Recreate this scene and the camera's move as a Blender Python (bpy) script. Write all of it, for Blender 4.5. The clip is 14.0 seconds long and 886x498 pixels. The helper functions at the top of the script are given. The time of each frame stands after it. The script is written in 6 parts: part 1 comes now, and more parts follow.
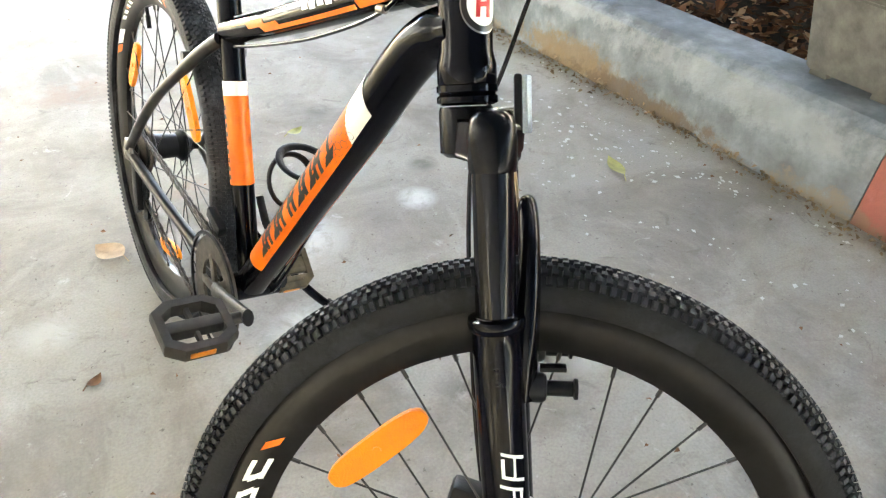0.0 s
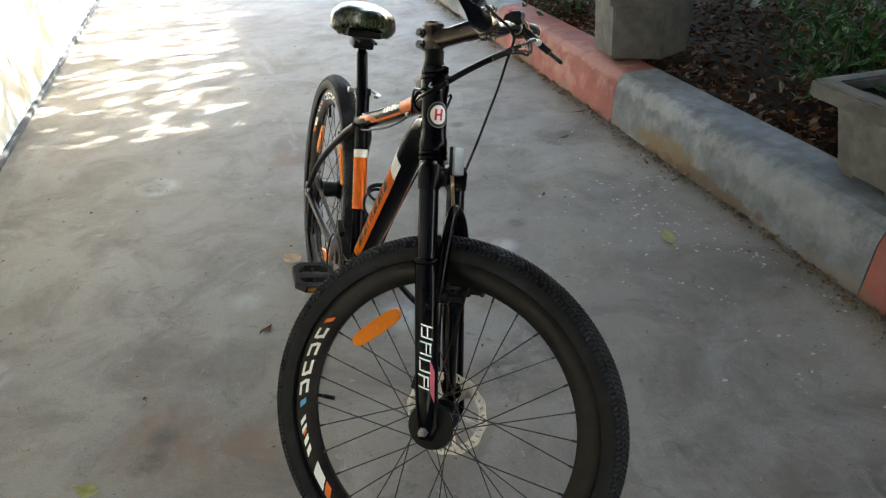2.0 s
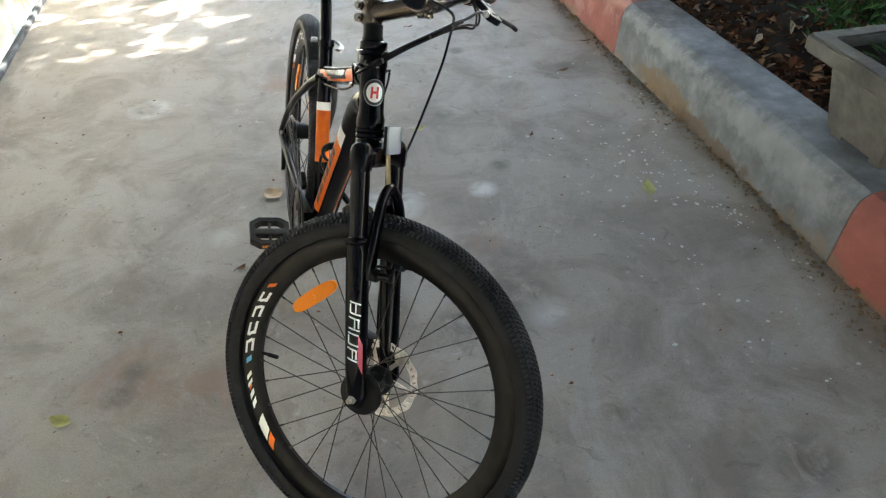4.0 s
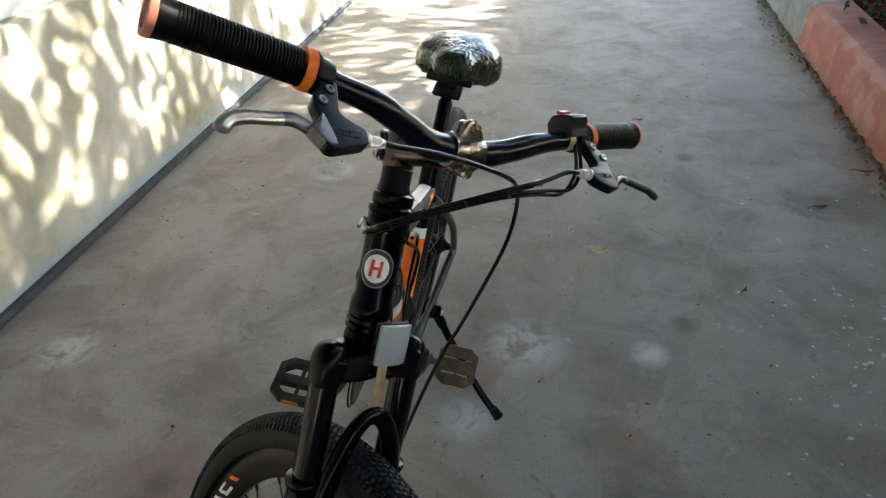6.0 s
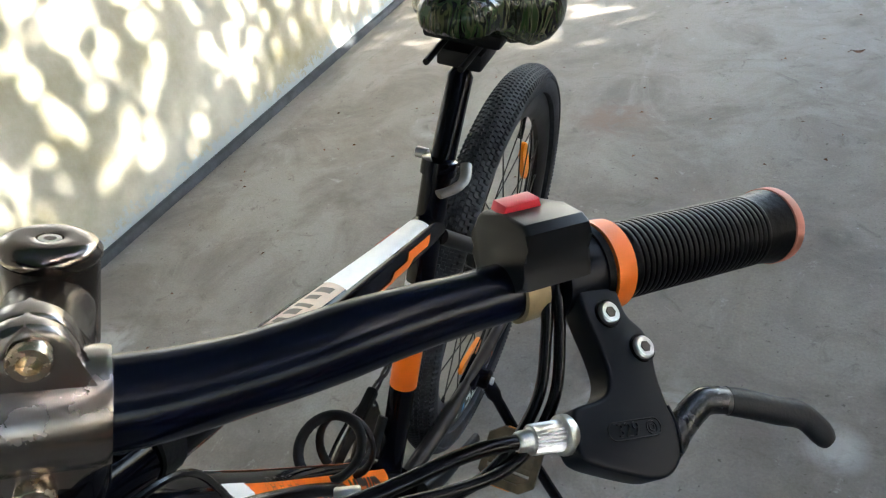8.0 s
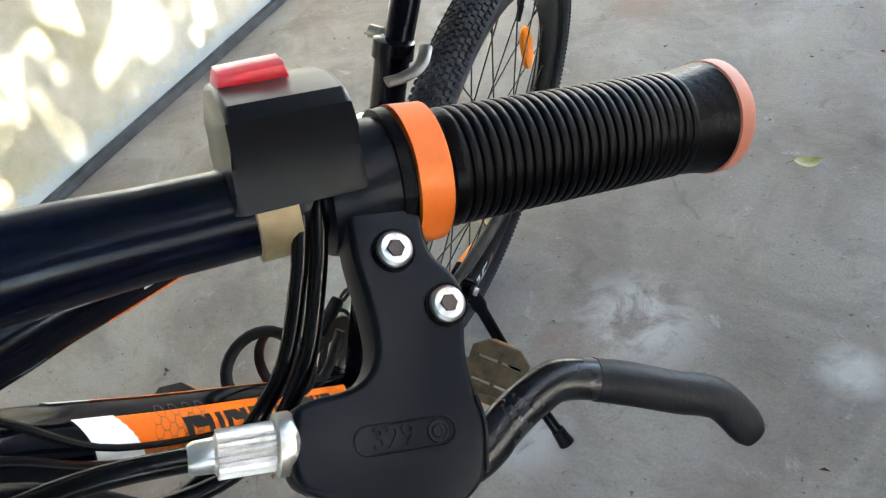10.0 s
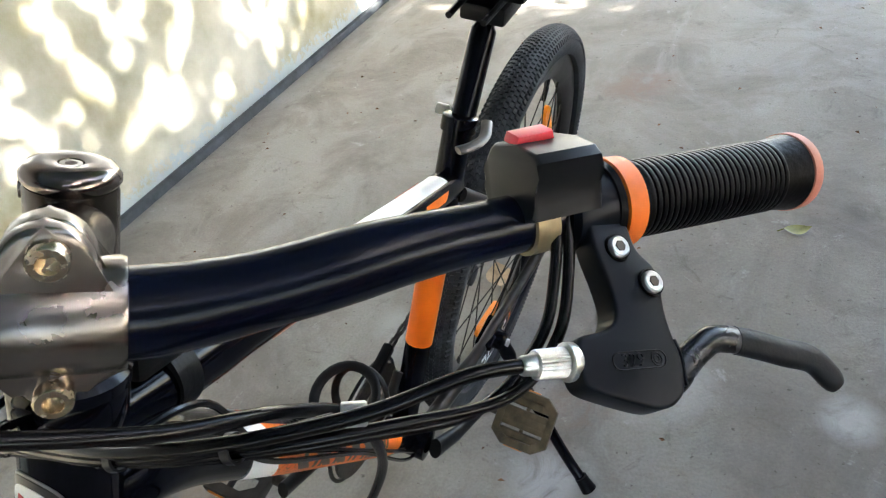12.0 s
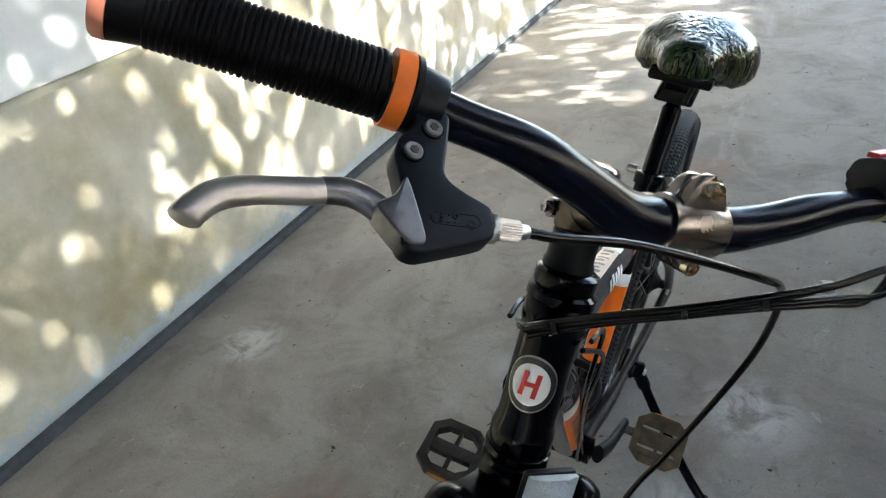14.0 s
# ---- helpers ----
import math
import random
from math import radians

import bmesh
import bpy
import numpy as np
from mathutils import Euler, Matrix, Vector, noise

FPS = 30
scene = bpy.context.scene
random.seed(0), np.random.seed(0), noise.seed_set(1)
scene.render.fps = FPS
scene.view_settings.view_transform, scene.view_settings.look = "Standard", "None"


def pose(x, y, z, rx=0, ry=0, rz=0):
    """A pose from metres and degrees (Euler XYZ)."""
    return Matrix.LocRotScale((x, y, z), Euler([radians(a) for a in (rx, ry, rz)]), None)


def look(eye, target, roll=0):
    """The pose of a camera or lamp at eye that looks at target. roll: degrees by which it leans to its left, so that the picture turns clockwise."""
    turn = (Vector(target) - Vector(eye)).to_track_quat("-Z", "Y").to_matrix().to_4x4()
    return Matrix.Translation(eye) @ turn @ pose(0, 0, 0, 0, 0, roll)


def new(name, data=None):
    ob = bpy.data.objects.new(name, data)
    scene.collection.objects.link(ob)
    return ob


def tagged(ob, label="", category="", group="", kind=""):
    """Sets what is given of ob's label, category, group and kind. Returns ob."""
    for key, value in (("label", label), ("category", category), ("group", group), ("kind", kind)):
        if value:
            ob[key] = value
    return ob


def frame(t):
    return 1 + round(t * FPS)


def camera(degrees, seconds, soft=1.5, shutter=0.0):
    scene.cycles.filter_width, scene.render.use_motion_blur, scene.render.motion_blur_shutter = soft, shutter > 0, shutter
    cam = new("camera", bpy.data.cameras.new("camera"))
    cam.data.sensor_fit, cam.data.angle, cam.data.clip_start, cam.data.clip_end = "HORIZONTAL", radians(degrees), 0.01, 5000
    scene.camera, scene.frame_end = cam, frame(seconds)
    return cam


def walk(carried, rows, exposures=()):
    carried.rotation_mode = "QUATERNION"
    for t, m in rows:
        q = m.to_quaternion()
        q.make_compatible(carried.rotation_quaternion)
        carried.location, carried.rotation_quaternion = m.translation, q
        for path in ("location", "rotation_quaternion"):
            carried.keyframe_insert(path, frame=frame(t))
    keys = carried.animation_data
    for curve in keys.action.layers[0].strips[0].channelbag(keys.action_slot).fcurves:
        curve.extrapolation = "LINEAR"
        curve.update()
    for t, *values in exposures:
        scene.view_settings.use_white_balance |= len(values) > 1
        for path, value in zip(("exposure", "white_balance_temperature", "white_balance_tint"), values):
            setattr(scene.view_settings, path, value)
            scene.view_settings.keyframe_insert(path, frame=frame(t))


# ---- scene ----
cam = camera(65.8, 14.0, 1.25)
PATH = [
    (0, (0.783, -0.002, 0.966), (1.678, 1.295, -0.266), 0.9),
    (0.5, (0.821, -0.172, 1.0), (1.556, 1.296, -0.142), 5.8),
    (1, (0.807, -0.36, 1.056), (1.362, 1.239, -0.009), 6.4),
    (1.5, (0.79, -0.546, 1.126), (1.253, 1.132, 0.141), 2.3),
    (2, (0.808, -0.661, 1.183), (1.269, 1.001, 0.171), -3.6),
    (2.5, (0.829, -0.749, 1.25), (1.363, 0.883, 0.225), -4.7),
    (2.7, (0.841, -0.769, 1.261), (1.381, 0.833, 0.192), -6.3),
    (4.8, (1.122, -0.504, 1.306), (1.236, 1.041, 0.042), -0.2),
    (5, (1.161, -0.463, 1.293), (1.199, 1.125, 0.078), -0.1),
    (5.5, (1.273, -0.336, 1.261), (1.142, 1.34, 0.178), 1.0),
    (6, (1.327, -0.171, 1.208), (0.972, 1.478, 0.134), -4.4),
    (6.5, (1.368, 0.032, 1.14), (0.927, 1.651, 0.052), -5.2),
    (7, (1.384, 0.189, 1.103), (0.739, 1.704, -0.032), -14.2),
    (7.5, (1.39, 0.312, 1.077), (0.683, 1.8, -0.057), -11.9),
    (8, (1.399, 0.397, 1.047), (0.567, 1.773, -0.142), -13.2),
    (8.5, (1.405, 0.452, 1.006), (0.512, 1.651, -0.322), -15.2),
    (9, (1.414, 0.485, 0.982), (0.481, 1.618, -0.376), -18.1),
    (9.2, (1.418, 0.494, 0.973), (0.489, 1.612, -0.402), -18.2),
    (11.3, (1.445, 0.457, 1.006), (0.598, 1.689, -0.322), -14.0),
    (11.5, (1.431, 0.438, 1.013), (0.577, 1.702, -0.281), -13.8),
    (12, (1.405, 0.388, 1.036), (0.528, 1.686, -0.208), -13.5),
    (12.5, (1.363, 0.319, 1.064), (0.406, 1.596, -0.142), -17.0),
    (13, (1.327, 0.26, 1.1), (0.342, 1.583, -0.031), -15.4),
    (13.5, (1.294, 0.186, 1.126), (0.344, 1.555, 0.02), -12.6),
    (14, (1.283, 0.103, 1.136), (0.351, 1.531, 0.092), -10.8),
]
walk(cam, [(t, look(eye, target, roll)) for t, eye, target, roll in PATH], [(0, 5.70, 6650, 11), (0.5, 5.44, 6600, 11), (1, 5.05, 6450, 10), (1.5, 4.44, 6350, 10), (2, 4.11, 6400, 10), (2.5, 4.18, 6500, 11), (4.8, 4.59, 6300, 10), (5, 4.60, 6300, 10), (5.5, 3.96, 6350, 10), (6, 3.67, 6300, 10), (6.5, 3.66, 6200, 10), (7, 3.82, 6150, 10), (7.5, 3.91, 6100, 10), (8, 4.10, 6100, 10), (8.5, 4.17, 5940, 10), (9, 4.66, 6090, 11), (11.5, 4.74, 6090, 11), (12, 4.53, 6140, 11), (12.5, 4.25, 6030, 10), (13.5, 4.06, 6140, 10), (14, 3.91, 6040, 10)])
# exposure and light -------------------------------------------------------
scene.view_settings.exposure = 0.0
SUN_TO = Vector((0.80, 0.12, 0.58)).normalized()
world = bpy.data.worlds.new("sky")
scene.world = world
world.use_nodes = True
wn = world.node_tree
sky = wn.nodes.new("ShaderNodeTexSky")
sky.sky_type = "NISHITA"
sky.sun_disc = False
sky.sun_elevation = math.asin(SUN_TO.z)
sky.sun_rotation = math.atan2(SUN_TO.x, SUN_TO.y)
sky.air_density, sky.dust_density, sky.ozone_density = 1.0, 2.0, 1.0
wn.links.new(sky.outputs[0], wn.nodes["Background"].inputs[0])
wn.nodes["Background"].inputs[1].default_value = 0.14
sun = new("sun", bpy.data.lights.new("sun", "SUN"))
sun.data.energy, sun.data.angle, sun.data.color = 3.5, radians(0.5), (1.0, 0.92, 0.78)
sun.matrix_world = look((6, 1, 8), Vector((6, 1, 8)) - SUN_TO)


# materials ----------------------------------------------------------------
def material(name, colour, rough=0.5, metal=0.0, spread=0.0, scale=30.0, bump=0.0, bump_scale=200.0,
             stain=None, stain_scale=3.0, stain_amount=0.5, coat=0.0, rough_spread=0.0, random_tint=0.0, fine=None, fine_scale=120.0, fine_at=0.62, spec=0.5):
    m = bpy.data.materials.new(name)
    m.use_nodes = True
    t = m.node_tree
    N, L = t.nodes, t.links
    b = N["Principled BSDF"]
    b.inputs["Roughness"].default_value = rough
    b.inputs["Metallic"].default_value = metal
    b.inputs["Coat Weight"].default_value = coat
    b.inputs["Specular IOR Level"].default_value = spec
    co = N.new("ShaderNodeTexCoord").outputs["Object"]

    def noise_out(s, detail=6.0, rough_=0.6):
        n = N.new("ShaderNodeTexNoise")
        n.inputs["Scale"].default_value = s
        n.inputs["Detail"].default_value = detail
        n.inputs["Roughness"].default_value = rough_
        L.new(co, n.inputs["Vector"])
        return n.outputs["Fac"]

    def mix(fac, a, c, mode="MIX"):
        x = N.new("ShaderNodeMix")
        x.data_type, x.blend_type = "RGBA", mode
        if isinstance(fac, float):
            x.inputs[0].default_value = fac
        else:
            L.new(fac, x.inputs[0])
        for v, i in ((a, 6), (c, 7)):
            if isinstance(v, tuple):
                x.inputs[i].default_value = (*v[:3], 1)
            else:
                L.new(v, x.inputs[i])
        return x.outputs[2]

    def ramp(v, lo, hi):
        r = N.new("ShaderNodeMapRange")
        r.inputs[1].default_value, r.inputs[2].default_value = lo, hi
        L.new(v, r.inputs[0])
        return r.outputs[0]

    col = tuple(colour)
    if spread:
        lo = tuple(c * (1 - spread) for c in colour)
        hi = tuple(min(1, c * (1 + spread)) for c in colour)
        col = mix(ramp(noise_out(scale), 0.3, 0.7), lo, hi)
    if stain:
        col = mix(ramp(noise_out(stain_scale, 8, 0.65), 0.62 - 0.25 * stain_amount, 0.72), col, tuple(stain))
    if fine:
        col = mix(ramp(noise_out(fine_scale, 3, 0.5), fine_at, fine_at + 0.05), col, tuple(fine))
    if random_tint:
        o = N.new("ShaderNodeObjectInfo")
        h = N.new("ShaderNodeHueSaturation")
        L.new(ramp(o.outputs["Random"], 0.0, 1.0), h.inputs["Value"])
        v = N.new("ShaderNodeMapRange")
        v.inputs[3].default_value, v.inputs[4].default_value = 1 - random_tint, 1 + random_tint
        L.new(o.outputs["Random"], v.inputs[0])
        L.new(v.outputs[0], h.inputs["Value"])
        if isinstance(col, tuple):
            h.inputs["Color"].default_value = (*col, 1)
        else:
            L.new(col, h.inputs["Color"])
        col = h.outputs[0]
    if isinstance(col, tuple):
        b.inputs["Base Color"].default_value = (*col, 1)
    else:
        L.new(col, b.inputs["Base Color"])
    if rough_spread:
        r = N.new("ShaderNodeMapRange")
        r.inputs[3].default_value, r.inputs[4].default_value = max(0.02, rough - rough_spread), min(1, rough + rough_spread)
        L.new(noise_out(scale * 0.7), r.inputs[0])
        L.new(r.outputs[0], b.inputs["Roughness"])
    if bump:
        u = N.new("ShaderNodeBump")
        u.inputs["Strength"].default_value = bump
        u.inputs["Distance"].default_value = 0.004
        L.new(noise_out(bump_scale), u.inputs["Height"])
        L.new(u.outputs[0], b.inputs["Normal"])
    return m


def concrete():
    """Worn concrete: brown and grey cloudiness, streaks, pale scuffs, dark specks, and the stains that the path has."""
    m = bpy.data.materials.new("worn_concrete")
    m.use_nodes = True
    N, L = m.node_tree.nodes, m.node_tree.links
    b = N["Principled BSDF"]
    co = N.new("ShaderNodeTexCoord").outputs["Object"]

    def noise_out(s, detail=8.0, rough=0.62, stretch=(1, 1, 1), warp=0.0):
        mp = N.new("ShaderNodeMapping")
        mp.inputs["Scale"].default_value = stretch
        L.new(co, mp.inputs[0])
        n = N.new("ShaderNodeTexNoise")
        n.inputs["Scale"].default_value, n.inputs["Detail"].default_value = s, detail
        n.inputs["Roughness"].default_value, n.inputs["Distortion"].default_value = rough, warp
        L.new(mp.outputs[0], n.inputs["Vector"])
        return n.outputs["Fac"]

    def ramp(v, lo, hi, top=1.0):
        r = N.new("ShaderNodeMapRange")
        r.inputs[1].default_value, r.inputs[2].default_value, r.inputs[4].default_value = lo, hi, top
        L.new(v, r.inputs[0])
        return r.outputs[0]

    def mix(fac, a, c):
        x = N.new("ShaderNodeMix")
        x.data_type = "RGBA"
        L.new(fac, x.inputs[0])
        for v, i in ((a, 6), (c, 7)):
            if isinstance(v, tuple):
                x.inputs[i].default_value = (*v, 1)
            else:
                L.new(v, x.inputs[i])
        return x.outputs[2]

    def times(a, c):
        x = N.new("ShaderNodeMath")
        x.operation = "MULTIPLY"
        L.new(a, x.inputs[0])
        L.new(c, x.inputs[1])
        return x.outputs[0]

    col = mix(ramp(noise_out(0.9, 5, 0.55), 0.35, 0.65), (0.262, 0.24, 0.205), (0.325, 0.308, 0.278))
    col = mix(ramp(noise_out(3.2, 8, 0.7, warp=0.6), 0.44, 0.64, 0.95), col, (0.185, 0.165, 0.14))
    col = mix(ramp(noise_out(2.0, 9, 0.7, (1, 0.35, 1), 1.0), 0.55, 0.68, 0.7), col, (0.39, 0.375, 0.345))
    col = mix(ramp(noise_out(9, 6, 0.7, warp=1.5), 0.59, 0.70, 0.65), col, (0.13, 0.112, 0.094))
    col = mix(ramp(noise_out(5.5, 9, 0.78, (0.6, 1, 1), 1.8), 0.52, 0.66, 0.5), col, (0.235, 0.20, 0.165))
    col = mix(ramp(noise_out(14, 5, 0.75, warp=0.8), 0.63, 0.70, 0.6), col, (0.42, 0.41, 0.385))
    col = mix(ramp(noise_out(70, 3, 0.6), 0.66, 0.71, 0.75), col, (0.09, 0.078, 0.065))
    col = mix(ramp(noise_out(190, 2, 0.5), 0.35, 0.65, 0.22), col, (0.12, 0.11, 0.10))
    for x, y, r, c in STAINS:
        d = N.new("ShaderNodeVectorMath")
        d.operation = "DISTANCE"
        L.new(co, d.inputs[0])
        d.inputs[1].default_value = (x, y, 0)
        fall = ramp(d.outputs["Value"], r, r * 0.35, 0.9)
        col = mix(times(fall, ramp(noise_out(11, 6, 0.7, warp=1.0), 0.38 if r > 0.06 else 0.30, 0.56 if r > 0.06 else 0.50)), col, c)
    L.new(col, b.inputs["Base Color"])
    r = N.new("ShaderNodeMapRange")
    r.inputs[3].default_value, r.inputs[4].default_value = 0.6, 0.95
    L.new(noise_out(4), r.inputs[0])
    L.new(r.outputs[0], b.inputs["Roughness"])
    b.inputs["Specular IOR Level"].default_value = 0.35
    u = N.new("ShaderNodeBump")
    u.inputs["Strength"].default_value, u.inputs["Distance"].default_value = 0.45, 0.004
    L.new(noise_out(45, 8, 0.7), u.inputs["Height"])
    L.new(u.outputs[0], b.inputs["Normal"])
    return m


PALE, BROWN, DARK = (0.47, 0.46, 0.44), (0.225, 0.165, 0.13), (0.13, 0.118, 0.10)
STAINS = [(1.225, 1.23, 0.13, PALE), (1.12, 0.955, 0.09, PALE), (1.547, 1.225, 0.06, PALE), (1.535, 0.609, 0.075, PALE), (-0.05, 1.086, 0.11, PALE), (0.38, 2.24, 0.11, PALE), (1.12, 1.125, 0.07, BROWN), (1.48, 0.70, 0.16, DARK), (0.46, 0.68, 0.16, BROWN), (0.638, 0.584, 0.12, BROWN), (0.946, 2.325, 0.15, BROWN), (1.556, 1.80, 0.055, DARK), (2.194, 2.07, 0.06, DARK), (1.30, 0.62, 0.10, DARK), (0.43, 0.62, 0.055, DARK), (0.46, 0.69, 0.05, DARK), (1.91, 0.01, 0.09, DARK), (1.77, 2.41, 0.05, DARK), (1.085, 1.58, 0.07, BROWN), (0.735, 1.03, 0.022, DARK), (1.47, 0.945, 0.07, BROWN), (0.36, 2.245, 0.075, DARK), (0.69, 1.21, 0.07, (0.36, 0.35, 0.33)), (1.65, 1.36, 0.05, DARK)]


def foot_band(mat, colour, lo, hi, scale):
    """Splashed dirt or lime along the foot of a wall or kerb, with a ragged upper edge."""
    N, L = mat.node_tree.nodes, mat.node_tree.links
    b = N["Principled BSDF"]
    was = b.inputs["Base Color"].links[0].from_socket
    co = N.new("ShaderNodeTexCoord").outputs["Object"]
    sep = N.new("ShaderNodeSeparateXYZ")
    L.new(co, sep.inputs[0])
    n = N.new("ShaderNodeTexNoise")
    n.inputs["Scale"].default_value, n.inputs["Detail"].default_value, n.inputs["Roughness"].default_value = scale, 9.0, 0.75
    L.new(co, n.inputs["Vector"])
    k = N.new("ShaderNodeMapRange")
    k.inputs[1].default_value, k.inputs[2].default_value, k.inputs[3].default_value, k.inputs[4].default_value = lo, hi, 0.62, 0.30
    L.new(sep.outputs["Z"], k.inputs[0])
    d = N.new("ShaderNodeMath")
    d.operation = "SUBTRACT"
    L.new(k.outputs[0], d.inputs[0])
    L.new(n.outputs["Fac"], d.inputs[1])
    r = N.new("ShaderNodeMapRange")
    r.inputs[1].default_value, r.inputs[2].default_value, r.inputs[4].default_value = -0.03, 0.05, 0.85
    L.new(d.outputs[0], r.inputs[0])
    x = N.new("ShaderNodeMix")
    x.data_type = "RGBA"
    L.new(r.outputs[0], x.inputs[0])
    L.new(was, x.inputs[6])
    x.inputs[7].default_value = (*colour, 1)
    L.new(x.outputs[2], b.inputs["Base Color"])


def ragged_patch(mat, centre, size, colour, amount, scale=16):
    """A patch of one colour with a ragged outline at one place of a surface."""
    N, L = mat.node_tree.nodes, mat.node_tree.links
    b = N["Principled BSDF"]
    was = b.inputs["Base Color"].links[0].from_socket
    co = N.new("ShaderNodeTexCoord").outputs["Object"]
    off = N.new("ShaderNodeVectorMath")
    off.operation = "SUBTRACT"
    L.new(co, off.inputs[0])
    off.inputs[1].default_value = centre
    div = N.new("ShaderNodeVectorMath")
    div.operation = "DIVIDE"
    L.new(off.outputs[0], div.inputs[0])
    div.inputs[1].default_value = size
    far = N.new("ShaderNodeVectorMath")
    far.operation = "LENGTH"
    L.new(div.outputs[0], far.inputs[0])
    n = N.new("ShaderNodeTexNoise")
    n.inputs["Scale"].default_value, n.inputs["Detail"].default_value, n.inputs["Roughness"].default_value = scale, 9.0, 0.75
    L.new(co, n.inputs["Vector"])
    d = N.new("ShaderNodeMath")
    d.operation = "MULTIPLY_ADD"
    L.new(n.outputs["Fac"], d.inputs[0])
    d.inputs[1].default_value = 2.6
    L.new(far.outputs["Value"], d.inputs[2])
    r = N.new("ShaderNodeMapRange")
    r.inputs[1].default_value, r.inputs[2].default_value, r.inputs[3].default_value, r.inputs[4].default_value = 2.15, 1.75, 0.0, amount
    L.new(d.outputs[0], r.inputs[0])
    x = N.new("ShaderNodeMix")
    x.data_type = "RGBA"
    L.new(r.outputs[0], x.inputs[0])
    L.new(was, x.inputs[6])
    x.inputs[7].default_value = (*colour, 1)
    L.new(x.outputs[2], b.inputs["Base Color"])


def piece_tint(mat, stops):
    """Gives each loose leaf of a mesh a colour of its own."""
    N, L = mat.node_tree.nodes, mat.node_tree.links
    b = N["Principled BSDF"]
    was = b.inputs["Base Color"].links[0].from_socket
    ramp = N.new("ShaderNodeValToRGB")
    ramp.color_ramp.elements[0].position, ramp.color_ramp.elements[0].color = stops[0][0], (*stops[0][1], 1)
    ramp.color_ramp.elements[1].position, ramp.color_ramp.elements[1].color = stops[-1][0], (*stops[-1][1], 1)
    for at, c in stops[1:-1]:
        ramp.color_ramp.elements.new(at).color = (*c, 1)
    L.new(N.new("ShaderNodeNewGeometry").outputs["Random Per Island"], ramp.inputs[0])
    x = N.new("ShaderNodeMix")
    x.data_type = "RGBA"
    x.inputs[0].default_value = 0.8
    L.new(was, x.inputs[6])
    L.new(ramp.outputs[0], x.inputs[7])
    L.new(x.outputs[2], b.inputs["Base Color"])


M_CONCRETE = concrete()
M_LIME = material("whitewashed_bark", (0.55, 0.54, 0.50), 0.9, spread=0.25, scale=25, bump=0.5, bump_scale=60, stain=(0.20, 0.17, 0.13), stain_scale=9, stain_amount=0.6)
M_SOIL = material("dark_soil", (0.018, 0.0125, 0.008), 0.95, spread=0.5, scale=12, bump=0.8, bump_scale=30, spec=0.1)
M_WALL = material("lime_washed_wall", (0.54, 0.515, 0.42), 0.85, spread=0.2, scale=5, bump=0.4, bump_scale=40, stain=(0.30, 0.265, 0.14), stain_scale=2.6, stain_amount=0.85)
M_LEDGE = material("pale_blue_paint", (0.72, 0.76, 0.78), 0.8, spread=0.08, scale=6, bump=0.2, bump_scale=50)
M_SKIRT = material("dark_cement_skirting", (0.052, 0.058, 0.062), 0.8, spread=0.4, scale=20, bump=0.4, bump_scale=90)
M_KERB_GREY = material("weathered_grey_kerb", (0.170, 0.190, 0.206), 0.85, spread=0.4, scale=11, bump=0.6, bump_scale=70, stain=(0.075, 0.086, 0.095), stain_scale=5, stain_amount=0.8)
M_KERB_RED = material("faded_red_kerb_paint", (0.25, 0.078, 0.060), 0.8, spread=0.22, scale=9, bump=0.4, bump_scale=70, stain=(0.36, 0.19, 0.16), stain_scale=6, stain_amount=0.4)
M_PLANTER = material("cast_cement_planter", (0.105, 0.102, 0.090), 0.9, spread=0.4, scale=14, bump=0.6, bump_scale=80, stain=(0.06, 0.06, 0.052), stain_scale=5, stain_amount=0.6)
M_BLACK = material("gloss_black_paint", (0.0016, 0.0020, 0.0044), 0.10, spread=0.2, scale=20, rough_spread=0.04, spec=0.11)
M_BARBLACK = material("bar_black_paint", (0.0013, 0.0026, 0.0095), 0.20, spread=0.2, scale=25, rough_spread=0.03, spec=0.23)
M_PLASTIC = material("black_plastic", (0.004, 0.0045, 0.0055), 0.42, spread=0.25, scale=40, bump=0.12, bump_scale=400, rough_spread=0.1, spec=0.16)
M_RUBBER = material("black_rubber", (0.0022, 0.0023, 0.0030), 0.36, spread=0.25, scale=60, bump=0.12, bump_scale=300, spec=0.10)
M_TYRE = material("tyre_rubber", (0.0062, 0.0070, 0.0086), 0.6, spread=0.4, scale=18, bump=0.25, bump_scale=220, stain=(0.020, 0.024, 0.030), stain_scale=14, stain_amount=0.35, spec=0.25)
M_TREAD = material("dusty_tread_rubber", (0.0125, 0.0142, 0.0175), 0.6, spread=0.4, scale=18, bump=0.25, bump_scale=220, stain=(0.047, 0.053, 0.063), stain_scale=14, stain_amount=0.5, spec=0.3)
M_ORANGE = material("orange_decal", (0.80, 0.150, 0.004), 0.34, spread=0.08, scale=30, spec=0.3)
M_ORANGE_RING = material("orange_rubber_ring", (0.86, 0.175, 0.008), 0.5, spread=0.08, scale=60)
M_FADED = material("faded_salmon_ring", (0.56, 0.20, 0.13), 0.55, spread=0.1, scale=60)
M_WHITE = material("white_decal", (0.86, 0.86, 0.85), 0.35, spread=0.04, scale=30)
M_BLUE = material("blue_decal", (0.06, 0.32, 0.62), 0.35)
M_RED = material("red_decal", (0.62, 0.03, 0.03), 0.35)
M_REDBTN = material("red_plastic_button", (0.70, 0.03, 0.05), 0.3)
